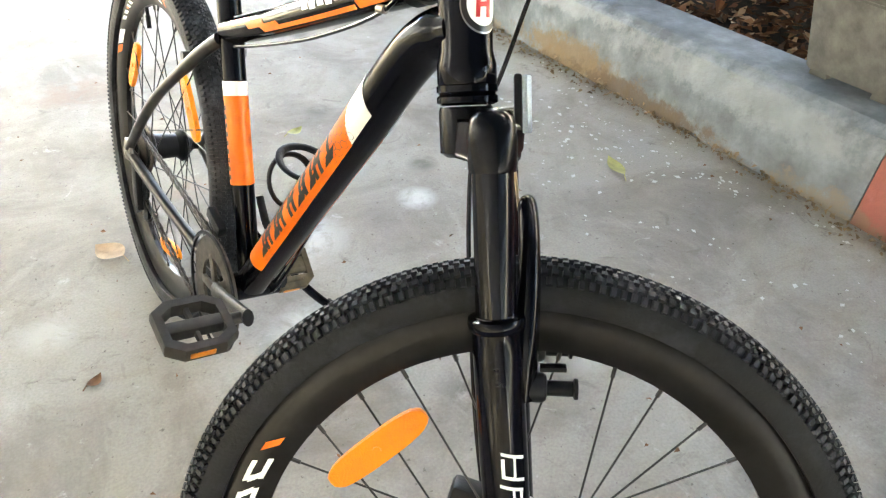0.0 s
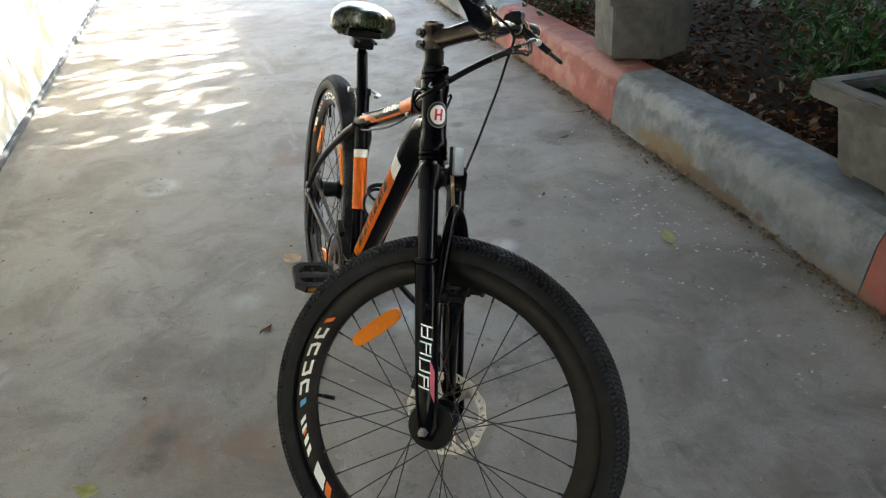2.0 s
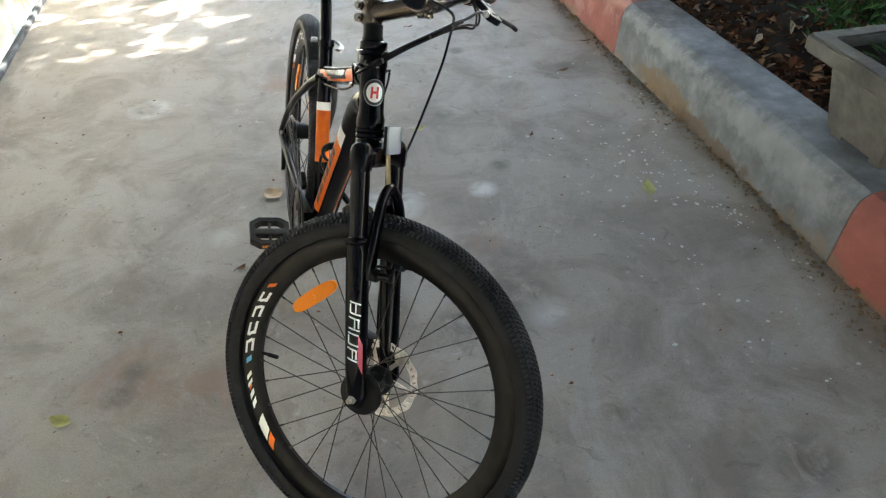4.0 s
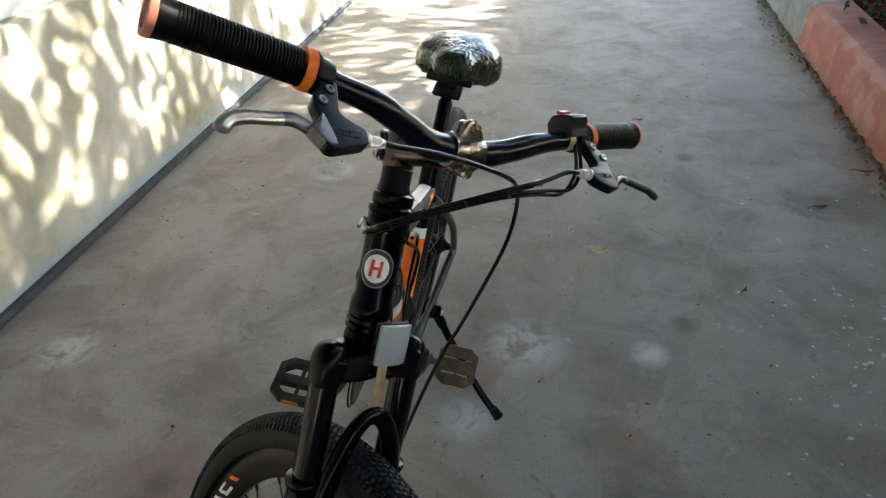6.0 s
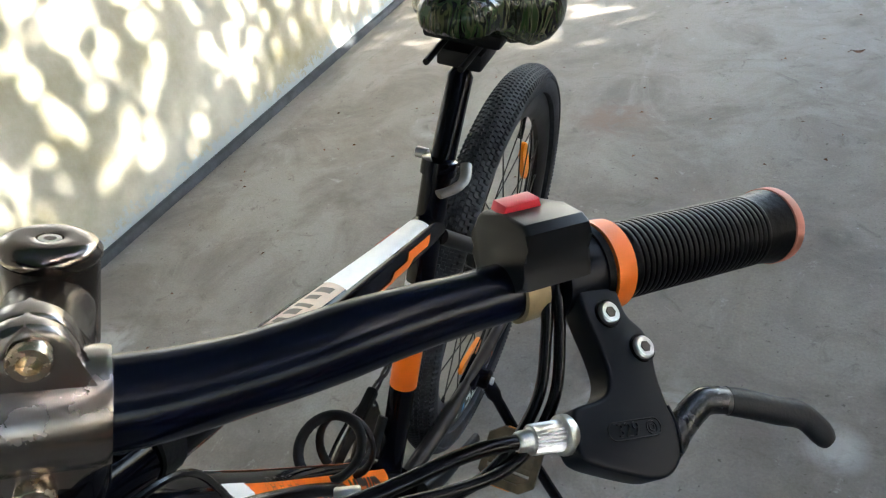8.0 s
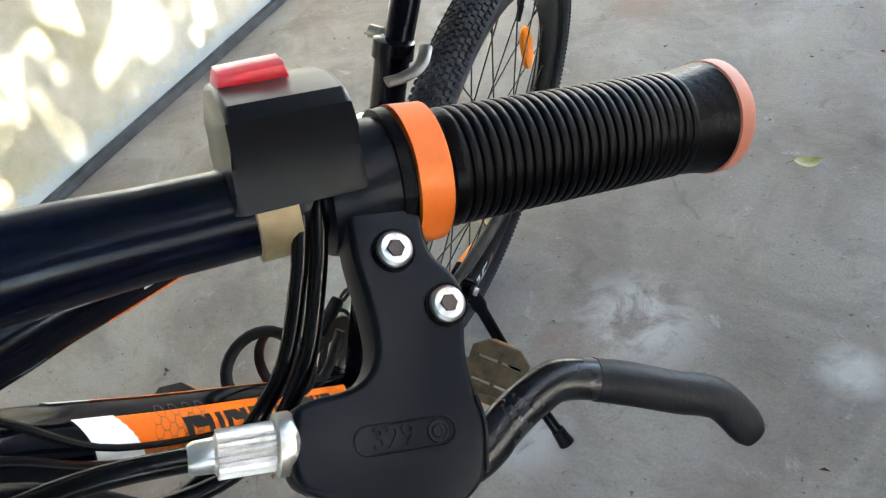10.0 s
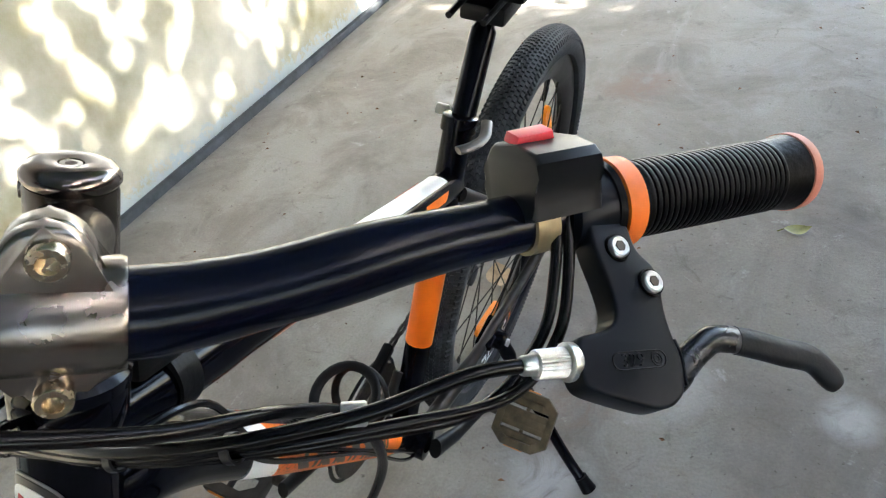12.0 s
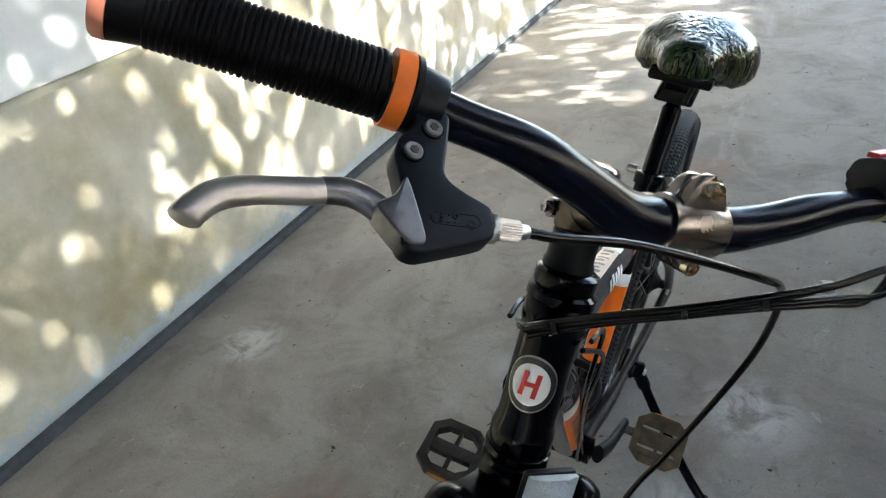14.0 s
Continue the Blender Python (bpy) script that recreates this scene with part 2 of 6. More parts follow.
M_AMBER = material("amber_reflector", (0.90, 0.250, 0.002), 0.35, bump=0.5, bump_scale=500, spec=0.3)
M_CLEAR = material("clear_reflector", (0.42, 0.48, 0.53), 0.22, metal=0.25, bump=0.6, bump_scale=420, coat=0.5)
M_CHROME = material("worn_brake_steel", (0.66, 0.61, 0.54), 0.42, metal=0.6, spread=0.3, scale=60, rough_spread=0.08)
M_ALLOY = material("brushed_alloy", (0.55, 0.53, 0.50), 0.35, metal=1.0, spread=0.1, scale=50, rough_spread=0.1)
M_DARKALLOY = material("dark_anodised_alloy", (0.24, 0.212, 0.19), 0.25, metal=0.95, spread=0.2, scale=40, rough_spread=0.1)
M_STEEL = material("dull_steel", (0.30, 0.28, 0.26), 0.45, metal=1.0, spread=0.3, scale=90)
M_CHAIN = material("oily_steel", (0.08, 0.07, 0.06), 0.5, metal=0.8, spread=0.4, scale=120)
M_SPOKE = material("blackened_spoke", (0.020, 0.018, 0.016), 0.4, metal=0.5, spread=0.3, scale=120)
M_PEDAL = material("dusty_black_plastic", (0.030, 0.027, 0.023), 0.65, spread=0.5, scale=40, spec=0.3)
M_GREYDUST = material("dusty_painted_tube", (0.012, 0.011, 0.010), 0.3, spread=0.4, scale=30, stain=(0.05, 0.046, 0.04), stain_scale=20, stain_amount=0.3, spec=0.4)
M_BARK = material("bark", (0.10, 0.075, 0.055), 0.9, spread=0.35, scale=14, bump=0.7, bump_scale=40)
M_LEAF = material("tree_leaf", (0.055, 0.10, 0.03), 0.5, spread=0.4, scale=2)
M_SHRUB = material("shrub_leaf", (0.030, 0.082, 0.018), 0.5, spread=0.7, scale=8, spec=0.2)
M_LITTER = material("dry_leaf", (0.150, 0.078, 0.040), 0.8, spread=0.85, scale=14, spec=0.12)
M_BEDLITTER = material("mixed_dry_leaves", (0.1, 0.05, 0.025), 0.8, spread=0.5, scale=25, spec=0.08)
piece_tint(M_BEDLITTER, [(0.0, (0.016, 0.009, 0.006)), (0.5, (0.050, 0.022, 0.011)), (0.8, (0.15, 0.068, 0.032)), (0.95, (0.30, 0.19, 0.105)), (1.0, (0.42, 0.35, 0.26))])
M_GRIT = material("brown_grit", (0.20, 0.145, 0.085), 0.9, spread=0.5, scale=30)
M_CHIP = material("white_paint_chip", (0.46, 0.46, 0.44), 0.7, spread=0.2, scale=20)
M_YELLEAF = material("fallen_yellow_green_leaf", (0.27, 0.26, 0.075), 0.6, spread=0.35, scale=40)
M_BROWNLEAF = material("fallen_brown_leaf", (0.36, 0.25, 0.15), 0.7, spread=0.35, scale=40)
M_STANCHION = material("dark_stanchion_coating", (0.0028, 0.0030, 0.0055), 0.11, spread=0.3, scale=25, rough_spread=0.05, spec=0.20)
M_BRASS = material("dull_brass", (0.42, 0.33, 0.19), 0.5, metal=0.6, spread=0.25, scale=60)
M_TOPCAP = material("polished_bronze_cap", (0.20, 0.17, 0.15), 0.16, metal=1.0, rough_spread=0.05)
M_BOLT = material("zinc_bolt", (0.66, 0.66, 0.65), 0.38, metal=1.0, spread=0.15, scale=300, rough_spread=0.1)
M_DARKBOLT = material("grey_bolt", (0.22, 0.22, 0.22), 0.4, metal=0.8, spread=0.2, scale=200)
M_LEVER = material("worn_black_lever_paint", (0.006, 0.007, 0.010), 0.26, spread=0.3, scale=40, stain=(0.05, 0.05, 0.052), stain_scale=26, stain_amount=0.25, rough_spread=0.1, spec=0.4)
M_LEVERBARE = material("bare_lever_metal", (0.50, 0.465, 0.43), 0.36, metal=0.85, spread=0.15, scale=40, stain=(0.12, 0.12, 0.125), stain_scale=11, stain_amount=0.2, rough_spread=0.1)
M_BOX = material("satin_black_plastic", (0.0055, 0.0065, 0.0085), 0.34, spread=0.25, scale=25, rough_spread=0.08, spec=0.24)
M_CABLE = material("black_cable_sheath", (0.0025, 0.0025, 0.0032), 0.22, spread=0.3, scale=80, spec=0.25)
M_TIE = material("black_cable_tie", (0.006, 0.006, 0.007), 0.3, spread=0.1, scale=80)
M_FILM = material("clear_plastic_film", (0.50, 0.50, 0.47), 0.12, spread=0.3, scale=60, bump=0.6, bump_scale=160, coat=0.6)
M_INK = material("black_print", (0.010, 0.010, 0.011), 0.3)
M_INKBROWN = material("brown_print", (0.10, 0.07, 0.05), 0.4)
M_PALEPRINT = material("pale_salmon_print", (0.66, 0.52, 0.43), 0.4, spread=0.12, scale=90)
M_PINK = material("pinkish_red_decal", (0.62, 0.09, 0.13), 0.35)
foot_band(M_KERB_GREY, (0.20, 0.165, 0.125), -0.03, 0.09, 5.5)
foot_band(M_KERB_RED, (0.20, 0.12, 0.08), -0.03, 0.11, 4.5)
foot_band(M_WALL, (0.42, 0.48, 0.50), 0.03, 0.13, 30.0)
M_STEM = material("worn_anodised_stem", (0.085, 0.070, 0.058), 0.24, metal=0.9, spread=0.3, scale=40, rough_spread=0.08)
M_CLAMPBOLT = material("brassy_bolt", (0.62, 0.52, 0.38), 0.26, metal=1.0, spread=0.2, scale=300, rough_spread=0.1)
M_LEVERBODY = material("satin_lever_body", (0.0030, 0.0050, 0.0090), 0.34, spread=0.15, scale=30, rough_spread=0.06, spec=0.15)
M_QR = material("dull_clamp_lever", (0.13, 0.115, 0.10), 0.38, metal=0.8, spread=0.2, scale=60)
M_NECK = material("scuffed_grey_metal", (0.13, 0.13, 0.135), 0.34, metal=0.8, spread=0.4, scale=60, stain=(0.01, 0.01, 0.012), stain_scale=30, stain_amount=0.4, rough_spread=0.1)
M_PALEGREEN = material("pale_green_wire", (0.30, 0.36, 0.30), 0.4, spread=0.1, scale=80)
M_CROWN = material("satin_black_casting", (0.0016, 0.0020, 0.0036), 0.20, spread=0.2, scale=20, rough_spread=0.06, spec=0.13)
# worn lever end; also the painted highlight of the moulded number and rings
M_SLEEVE_RELIEF = material("worn_sleeve_and_relief_highlight", (0.010, 0.0115, 0.0145), 0.40, spread=0.2, scale=50, bump=0.1, bump_scale=300, spec=0.14)
M_RIM = material("dark_anodised_rim", (0.014, 0.0137, 0.014), 0.36, metal=0.6, spread=0.3, scale=25, rough_spread=0.1, spec=0.3)
M_PEDALTAN = material("dusty_tan_plastic", (0.085, 0.066, 0.038), 0.65, spread=0.5, scale=40, spec=0.3)
M_PEDALAMBER = material("dull_amber_reflector", (0.55, 0.18, 0.012), 0.3, spread=0.3, scale=60)
M_BARESTEEL = material("worn_bare_stanchion", (0.62, 0.58, 0.56), 0.40, metal=0.3, spread=0.2, scale=50, rough_spread=0.1)
M_RIMLINE = material("badge_edge", (0.30, 0.30, 0.30), 0.3, metal=0.5)


def camouflage():
    """Shiny camouflage print: blotches of olive, dark green, tan and pale grey."""
    m = bpy.data.materials.new("glossy_camouflage_cover")
    m.use_nodes = True
    N, L = m.node_tree.nodes, m.node_tree.links
    b = N["Principled BSDF"]
    co = N.new("ShaderNodeTexCoord").outputs["Object"]
    mp = N.new("ShaderNodeMapping")
    mp.inputs["Scale"].default_value = (1.3, 1.9, 0.35)
    L.new(co, mp.inputs[0])
    n = N.new("ShaderNodeTexNoise")
    n.inputs["Scale"].default_value, n.inputs["Detail"].default_value, n.inputs["Distortion"].default_value = 34.0, 3.0, 1.2
    L.new(mp.outputs[0], n.inputs["Vector"])
    r = N.new("ShaderNodeValToRGB")
    r.color_ramp.interpolation = "CONSTANT"
    cols = ((0.0, (0.006, 0.009, 0.005)), (0.42, (0.020, 0.040, 0.012)), (0.50, (0.045, 0.056, 0.022)), (0.55, (0.008, 0.013, 0.006)), (0.62, (0.11, 0.105, 0.055)), (0.66, (0.026, 0.044, 0.016)))
    r.color_ramp.elements[0].color = (*cols[0][1], 1)
    r.color_ramp.elements[1].position, r.color_ramp.elements[1].color = cols[1][0], (*cols[1][1], 1)
    for p, c in cols[2:]:
        r.color_ramp.elements.new(p).color = (*c, 1)
    L.new(n.outputs["Fac"], r.inputs[0])
    L.new(r.outputs[0], b.inputs["Base Color"])
    b.inputs["Roughness"].default_value = 0.22
    b.inputs["Specular IOR Level"].default_value = 0.26
    b.inputs["Coat Weight"].default_value = 0.05
    b.inputs["Coat Roughness"].default_value = 0.06
    u = N.new("ShaderNodeBump")
    u.inputs["Strength"].default_value, u.inputs["Distance"].default_value = 0.55, 0.005
    n2 = N.new("ShaderNodeTexNoise")
    n2.inputs["Scale"].default_value, n2.inputs["Distortion"].default_value = 26.0, 1.5
    L.new(mp.outputs[0], n2.inputs["Vector"])
    L.new(n2.outputs["Fac"], u.inputs["Height"])
    L.new(u.outputs[0], b.inputs["Normal"])
    L.new(u.outputs[0], b.inputs["Coat Normal"])
    return m


M_CAMO = camouflage()


# mesh helpers --------------------------------------------------------------
def basis(z, hint=Vector((0, 0, 1))):
    z = Vector(z).normalized()
    h = Vector(hint)
    if abs(z.dot(h.normalized())) > 0.95:
        h = Vector((1, 0, 0))
    x = h.cross(z).normalized()
    return x, z.cross(x), z


def frame_at(p, z, hint=Vector((0, 0, 1))):
    x, y, z = basis(z, hint)
    return Matrix.Translation(p) @ Matrix((x, y, z)).transposed().to_4x4()


def smooth(pts, k=8):
    """A curve through the given points."""
    pts = [Vector(p) for p in pts]
    out = []
    for i in range(len(pts) - 1):
        a, b, c, d = pts[max(i - 1, 0)], pts[i], pts[i + 1], pts[min(i + 2, len(pts) - 1)]
        for j in range(k):
            t = j / k
            out.append(0.5 * (2 * b + (c - a) * t + (2 * a - 5 * b + 4 * c - d) * t * t + (3 * b - a - 3 * c + d) * t ** 3))
    return out + [pts[-1]]


def round_outline(pts, k=2):
    """A closed outline with its corners cut round, k times over."""
    for _ in range(k):
        out = []
        for p, q in zip(pts, pts[1:] + pts[:1]):
            out += [(p[0] * 0.78 + q[0] * 0.22, p[1] * 0.78 + q[1] * 0.22), (p[0] * 0.22 + q[0] * 0.78, p[1] * 0.22 + q[1] * 0.78)]
        pts = out
    return pts


def pillow(bm, outline, depth, m, r):
    """A plate of the given outline whose rims are rolled over by r."""
    n, rings = len(outline), []
    area = sum(p[0] * q[1] - q[0] * p[1] for p, q in zip(outline, outline[1:] + outline[:1]))
    turn = 1 if area > 0 else -1
    for inset, z in ((r, depth / 2), (r * 0.45, depth / 2 - r * 0.12), (r * 0.1, depth / 2 - r * 0.5), (0, depth / 2 - r), (0, r - depth / 2), (r * 0.1, r * 0.5 - depth / 2), (r * 0.45, r * 0.12 - depth / 2), (r, -depth / 2)):
        ring = []
        for i in range(n):
            a, c = Vector(outline[i - 1]), Vector(outline[(i + 1) % n])
            d = (c - a).normalized()
            ring.append(bm.verts.new(m @ Vector((outline[i][0] - turn * d.y * inset, outline[i][1] + turn * d.x * inset, z))))
        rings.append(ring)
    for p, q in zip(rings, rings[1:]):
        for i in range(n):
            bm.faces.new((p[i], p[(i + 1) % n], q[(i + 1) % n], q[i]))
    caps = [bm.faces.new(rings[0][::-1]), bm.faces.new(rings[-1])]
    for f_ in caps:
        f_.normal_update()
    bmesh.ops.triangulate(bm, faces=caps, ngon_method="EAR_CLIP")


def sweep(bm, pts, r, n=12, cap=True, flat=1.0, hint=Vector((0, 0, 1)), closed=False):
    """A round (or with flat, oval) bar along pts; r is one radius or one each."""
    pts = [Vector(p) for p in pts]
    rs = r if isinstance(r, (list, tuple)) else [r] * len(pts)
    rings, x = [], None
    m = len(pts)
    for i, p in enumerate(pts):
        if closed:
            t = (pts[(i + 1) % m] - pts[i - 1]).normalized()
        else:
            t = (pts[min(i + 1, m - 1)] - pts[max(i - 1, 0)]).normalized()
        if x is None:
            x = basis(t, hint)[0]
        x = (x - t * x.dot(t)).normalized()
        y = t.cross(x)
        rings.append([bm.verts.new(p + rs[i] * (math.cos(a) * x + flat * math.sin(a) * y)) for a in (2 * math.pi * j / n for j in range(n))])
    pairs = list(zip(rings, rings[1:])) + ([(rings[-1], rings[0])] if closed else [])
    for a, b in pairs:
        for j in range(n):
            bm.faces.new((a[j], a[(j + 1) % n], b[(j + 1) % n], b[j]))
    if cap and not closed:
        bm.faces.new(rings[0][::-1])
        bm.faces.new(rings[-1])
    return bm


def lathe(bm, profile, m, n=32, closed=False):
    """Turns (radius, height) round the z axis of m."""
    rings = []
    for r, h in profile:
        rings.append([bm.verts.new(m @ Vector((r * math.cos(a), r * math.sin(a), h))) for a in (2 * math.pi * j / n for j in range(n))])
    for a, b in list(zip(rings, rings[1:])) + ([(rings[-1], rings[0])] if closed else []):
        for j in range(n):
            bm.faces.new((a[j], a[(j + 1) % n], b[(j + 1) % n], b[j]))
    if not closed:
        if profile[0][0] > 1e-6:
            bm.faces.new(rings[0][::-1])
        if profile[-1][0] > 1e-6:
            bm.faces.new(rings[-1])
    return bm


def block(bm, size, m=Matrix.Identity(4), bevel=0.0, seg=2):
    vs = bmesh.ops.create_cube(bm, size=1.0, matrix=m @ Matrix.Diagonal((*size, 1)))["verts"]
    if bevel:
        es = list({e for v in vs for e in v.link_edges})
        bmesh.ops.bevel(bm, geom=es, offset=bevel, segments=seg, affect="EDGES", profile=0.5)
    return bm


def prism(bm, outline, depth, m=Matrix.Identity(4), bevel=0.0, seg=2):
    """An outline in the xy plane of m, thickened by depth along z, centred."""
    lo = [bm.verts.new(m @ Vector((x, y, -depth / 2))) for x, y in outline]
    hi = [bm.verts.new(m @ Vector((x, y, depth / 2))) for x, y in outline]
    n = len(outline)
    faces = [bm.faces.new(lo[::-1]), bm.faces.new(hi)]
    faces += [bm.faces.new((lo[i], lo[(i + 1) % n], hi[(i + 1) % n], hi[i])) for i in range(n)]
    if bevel:
        es = list(faces[0].edges) + list(faces[1].edges)
        bmesh.ops.bevel(bm, geom=es, offset=bevel, segments=seg, affect="EDGES", profile=0.5)
    return bm


def mesh_of(name, bm, mat, sharp=40):
    bmesh.ops.recalc_face_normals(bm, faces=bm.faces)
    me = bpy.data.meshes.new(name)
    bm.to_mesh(me)
    bm.free()
    for p in me.polygons:
        p.use_smooth = True
    me.set_sharp_from_angle(angle=radians(sharp))
    me.materials.append(mat)
    return me


def part(name, bm, mat, parent, label="", at=None, sharp=40):
    if at is not None:
        bm.transform(at)
    ob = new(name, mesh_of(name, bm, mat, sharp))
    ob.parent = parent
    return tagged(ob, label=label)


def thing(name, bm, mat, label, category, kind="", group="", m=Matrix.Identity(4), sharp=40):
    ob = new(name, mesh_of(name, bm, mat, sharp))
    ob.matrix_world = m
    return tagged(ob, label=label, category=category, kind=kind, group=group)


BM = bmesh.new

# ground, road, wall, kerb --------------------------------------------------
KERB_X, WALL_X = 2.52, -0.30
# the wall and the kerb run slightly askew to the path's line
WALL_M = pose(-0.312, 0, 0, 0, 0, 1.1) @ pose(0.30, 0, 0)
KERB_M = pose(2.345, 0, 0, 0, 0, -2.75) @ pose(-KERB_X, 0, 0)
bm = BM()
bmesh.ops.create_grid(bm, x_segments=1, y_segments=1, size=300)
thing("ground", bm, M_SOIL, "dark bare soil ground under the trees", "ground", "structure", m=pose(0, 0, -0.012))
bm = BM()
bmesh.ops.create_grid(bm, x_segments=1, y_segments=1, size=0.5, matrix=pose(1.1, 10, 0) @ Matrix.Diagonal((3.9, 80, 1, 1)))
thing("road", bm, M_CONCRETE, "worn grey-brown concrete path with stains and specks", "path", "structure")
bm = BM()
block(bm, (0.25, 60, 0.75), pose(WALL_X - 0.125, 12, 0.375), 0.012)
thing("wall_west", bm, M_WALL, "lime-washed plinth wall dappled with sun", "wall", "structure", m=WALL_M)
bm = BM()
block(bm, (0.2, 60, 3.8), pose(WALL_X - 0.165, 12, 0.752 + 1.9), 0.01)
thing("wall_west_upper", bm, M_LEDGE, "pale blue-white painted wall above the plinth", "wall", "structure", m=WALL_M)
bm = BM()
block(bm, (0.027, 60, 0.03), pose(WALL_X + 0.0105, 12, 0.015), 0.006)
thing("baseboard", bm, M_SKIRT, "dark cement strip along the wall foot", "skirting", "structure", m=WALL_M)


# brown dirt low on the grey kerb
ragged_patch(M_KERB_GREY, (KERB_X, 1.62, 0.04), (0.2, 0.34, 0.085), (0.17, 0.115, 0.05), 0.8, 14)
ragged_patch(M_KERB_GREY, (KERB_X, 1.30, 0.02), (0.2, 0.45, 0.05), (0.10, 0.07, 0.038), 0.8, 18)
# paler ragged patches towards the top of the grey and red kerbs
ragged_patch(M_KERB_GREY, (KERB_X, 1.75, 0.20), (0.2, 0.55, 0.045), (0.31, 0.33, 0.345), 0.55, 13)
ragged_patch(M_KERB_GREY, (KERB_X, 0.95, 0.17), (0.2, 0.6, 0.08), (0.28, 0.30, 0.315), 0.45, 16)
ragged_patch(M_KERB_RED, (KERB_X, 2.4, 0.22), (0.2, 0.9, 0.035), (0.40, 0.20, 0.17), 0.7, 12)


def kerb_piece(y0, y1, mat, label):
    bm = BM()
    outline = [(0, 0), (0.018, 0.17), (0.032, 0.210), (0.060, 0.2315), (0.085, 0.2345), (0.222, 0.2345), (0.236, 0.222), (0.236, -0.05), (0, -0.05)]
    prism(bm, outline, y1 - y0, Matrix.Translation((KERB_X, (y0 + y1) / 2, 0)) @ Matrix(((1, 0, 0, 0), (0, 0, 1, 0), (0, 1, 0, 0), (0, 0, 0, 1))))
    return thing("kerb", bm, mat, label, "kerb", "structure", m=KERB_M, sharp=30)


ends = [-7.7, -6.05, -4.4, -2.75, -1.1, 0.56, 2.12, 3.86, 5.5, 7.15, 8.8, 10.5, 12.2]
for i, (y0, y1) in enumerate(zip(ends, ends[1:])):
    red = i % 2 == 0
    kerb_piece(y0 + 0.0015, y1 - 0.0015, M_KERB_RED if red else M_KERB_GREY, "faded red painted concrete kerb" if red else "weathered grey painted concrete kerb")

# the bicycle ----------------------------------------------------------------
# x runs to its front, y to its left, z up; it leans on its side stand.
BIKE = Matrix(((0.0146, 0.9725, 0.2326, 0.9135), (-0.9999, 0.0142, 0.0034, 1.2146), (0.0, -0.2326, 0.9726, 0.0), (0, 0, 0, 1)))
bicycle = new("bicycle")
bicycle.matrix_world = BIKE
tagged(bicycle, label="black and orange mountain bicycle leaning on its side stand", category="bicycle")
HEAD = radians(67)
STEER = Matrix.Translation((0.70, 0, 0.945)) @ Matrix(((math.sin(HEAD), 0, -math.cos(HEAD), 0), (0, 1, 0, 0), (math.cos(HEAD), 0, math.sin(HEAD), 0), (0, 0, 0, 1))) @ pose(0, 0, 0, 0, 0, 45)
TURN_Y = pose(0, 0, 0, -90, 0, 0)   # lathe axis along +y


def axis_point(w):
    return STEER @ Vector((0, 0, w)) + Vector((0, 0.0065, 0))


BB = Vector((0.41, 0, 0.29))
ST_TOP = Vector((0.262, 0, 0.70))
ST = (ST_TOP - BB).normalized()
RA = Vector((0, 0, 0.333))


def P(name, build, mat, label="", parent=None, at=None, sharp=40):
    bm = BM()
    build(bm)
    return part(name, bm, mat, parent or bicycle, label, at, sharp)


# frame tubes
HT_LO, HT_HI = axis_point(-0.220), axis_point(-0.098)
head_tube = P("head_tube", lambda b: lathe(b, [(0.0235, -0.063), (0.025, -0.060), (0.025, -0.045), (0.0225, -0.035), (0.0225, 0.035), (0.025, 0.045), (0.025, 0.060), (0.0235, 0.063)], frame_at((HT_LO + HT_HI) / 2, HT_HI - HT_LO), 40), M_BLACK)
P("headset_cup", lambda b: lathe(b, [(0.022, 0), (0.026, 0.002), (0.026, 0.007), (0.0235, 0.009), (0.026, 0.011), (0.026, 0.016), (0.022, 0.018)], frame_at(axis_point(-0.237), HT_HI - HT_LO), 36), M_BLACK)
P("headset_cup", lambda b: lathe(b, [(0.0225, 0), (0.026, 0.003), (0.026, 0.009), (0.022, 0.012), (0.0235, 0.014), (0.0235, 0.024), (0.02, 0.026)], frame_at(axis_point(-0.099), HT_HI - HT_LO), 36), M_BLACK)
DT_A, DT_B = Vector((0.768, 0.006, 0.783)), BB + Vector((0.008, 0, 0.012))
DT_PTS = smooth([DT_A, (0.712, 0.004, 0.746), (0.622, 0.002, 0.609), DT_B], 8)
down_tube = P("down_tube", lambda b: sweep(b, DT_PTS, [0.0215] * 4 + [0.0232] * (len(DT_PTS) - 4), 24, flat=1.12, hint=Vector((0, 1, 0))), M_BLACK)
TT_A, TT_B = axis_point(-0.128), BB + ST * 0.365
TT_PTS = smooth([TT_A, TT_A.lerp(TT_B, 0.33) + Vector((0, 0, -0.004)), TT_A.lerp(TT_B, 0.7) + Vector((0, 0, -0.004)), TT_B], 8)
top_tube = P("top_tube", lambda b: sweep(b, TT_PTS, [0.0185] * 6 + [0.0175] * (len(TT_PTS) - 6), 24, flat=1.1, hint=Vector((0, 1, 0))), M_BLACK)
seat_tube = P("seat_tube", lambda b: sweep(b, [BB, ST_TOP], 0.0165, 28), M_BLACK)
P("bottom_bracket", lambda b: lathe(b, [(0.012, -0.042), (0.021, -0.04), (0.021, 0.04), (0.012, 0.042)], Matrix.Translation(BB) @ TURN_Y, 28), M_BLACK)
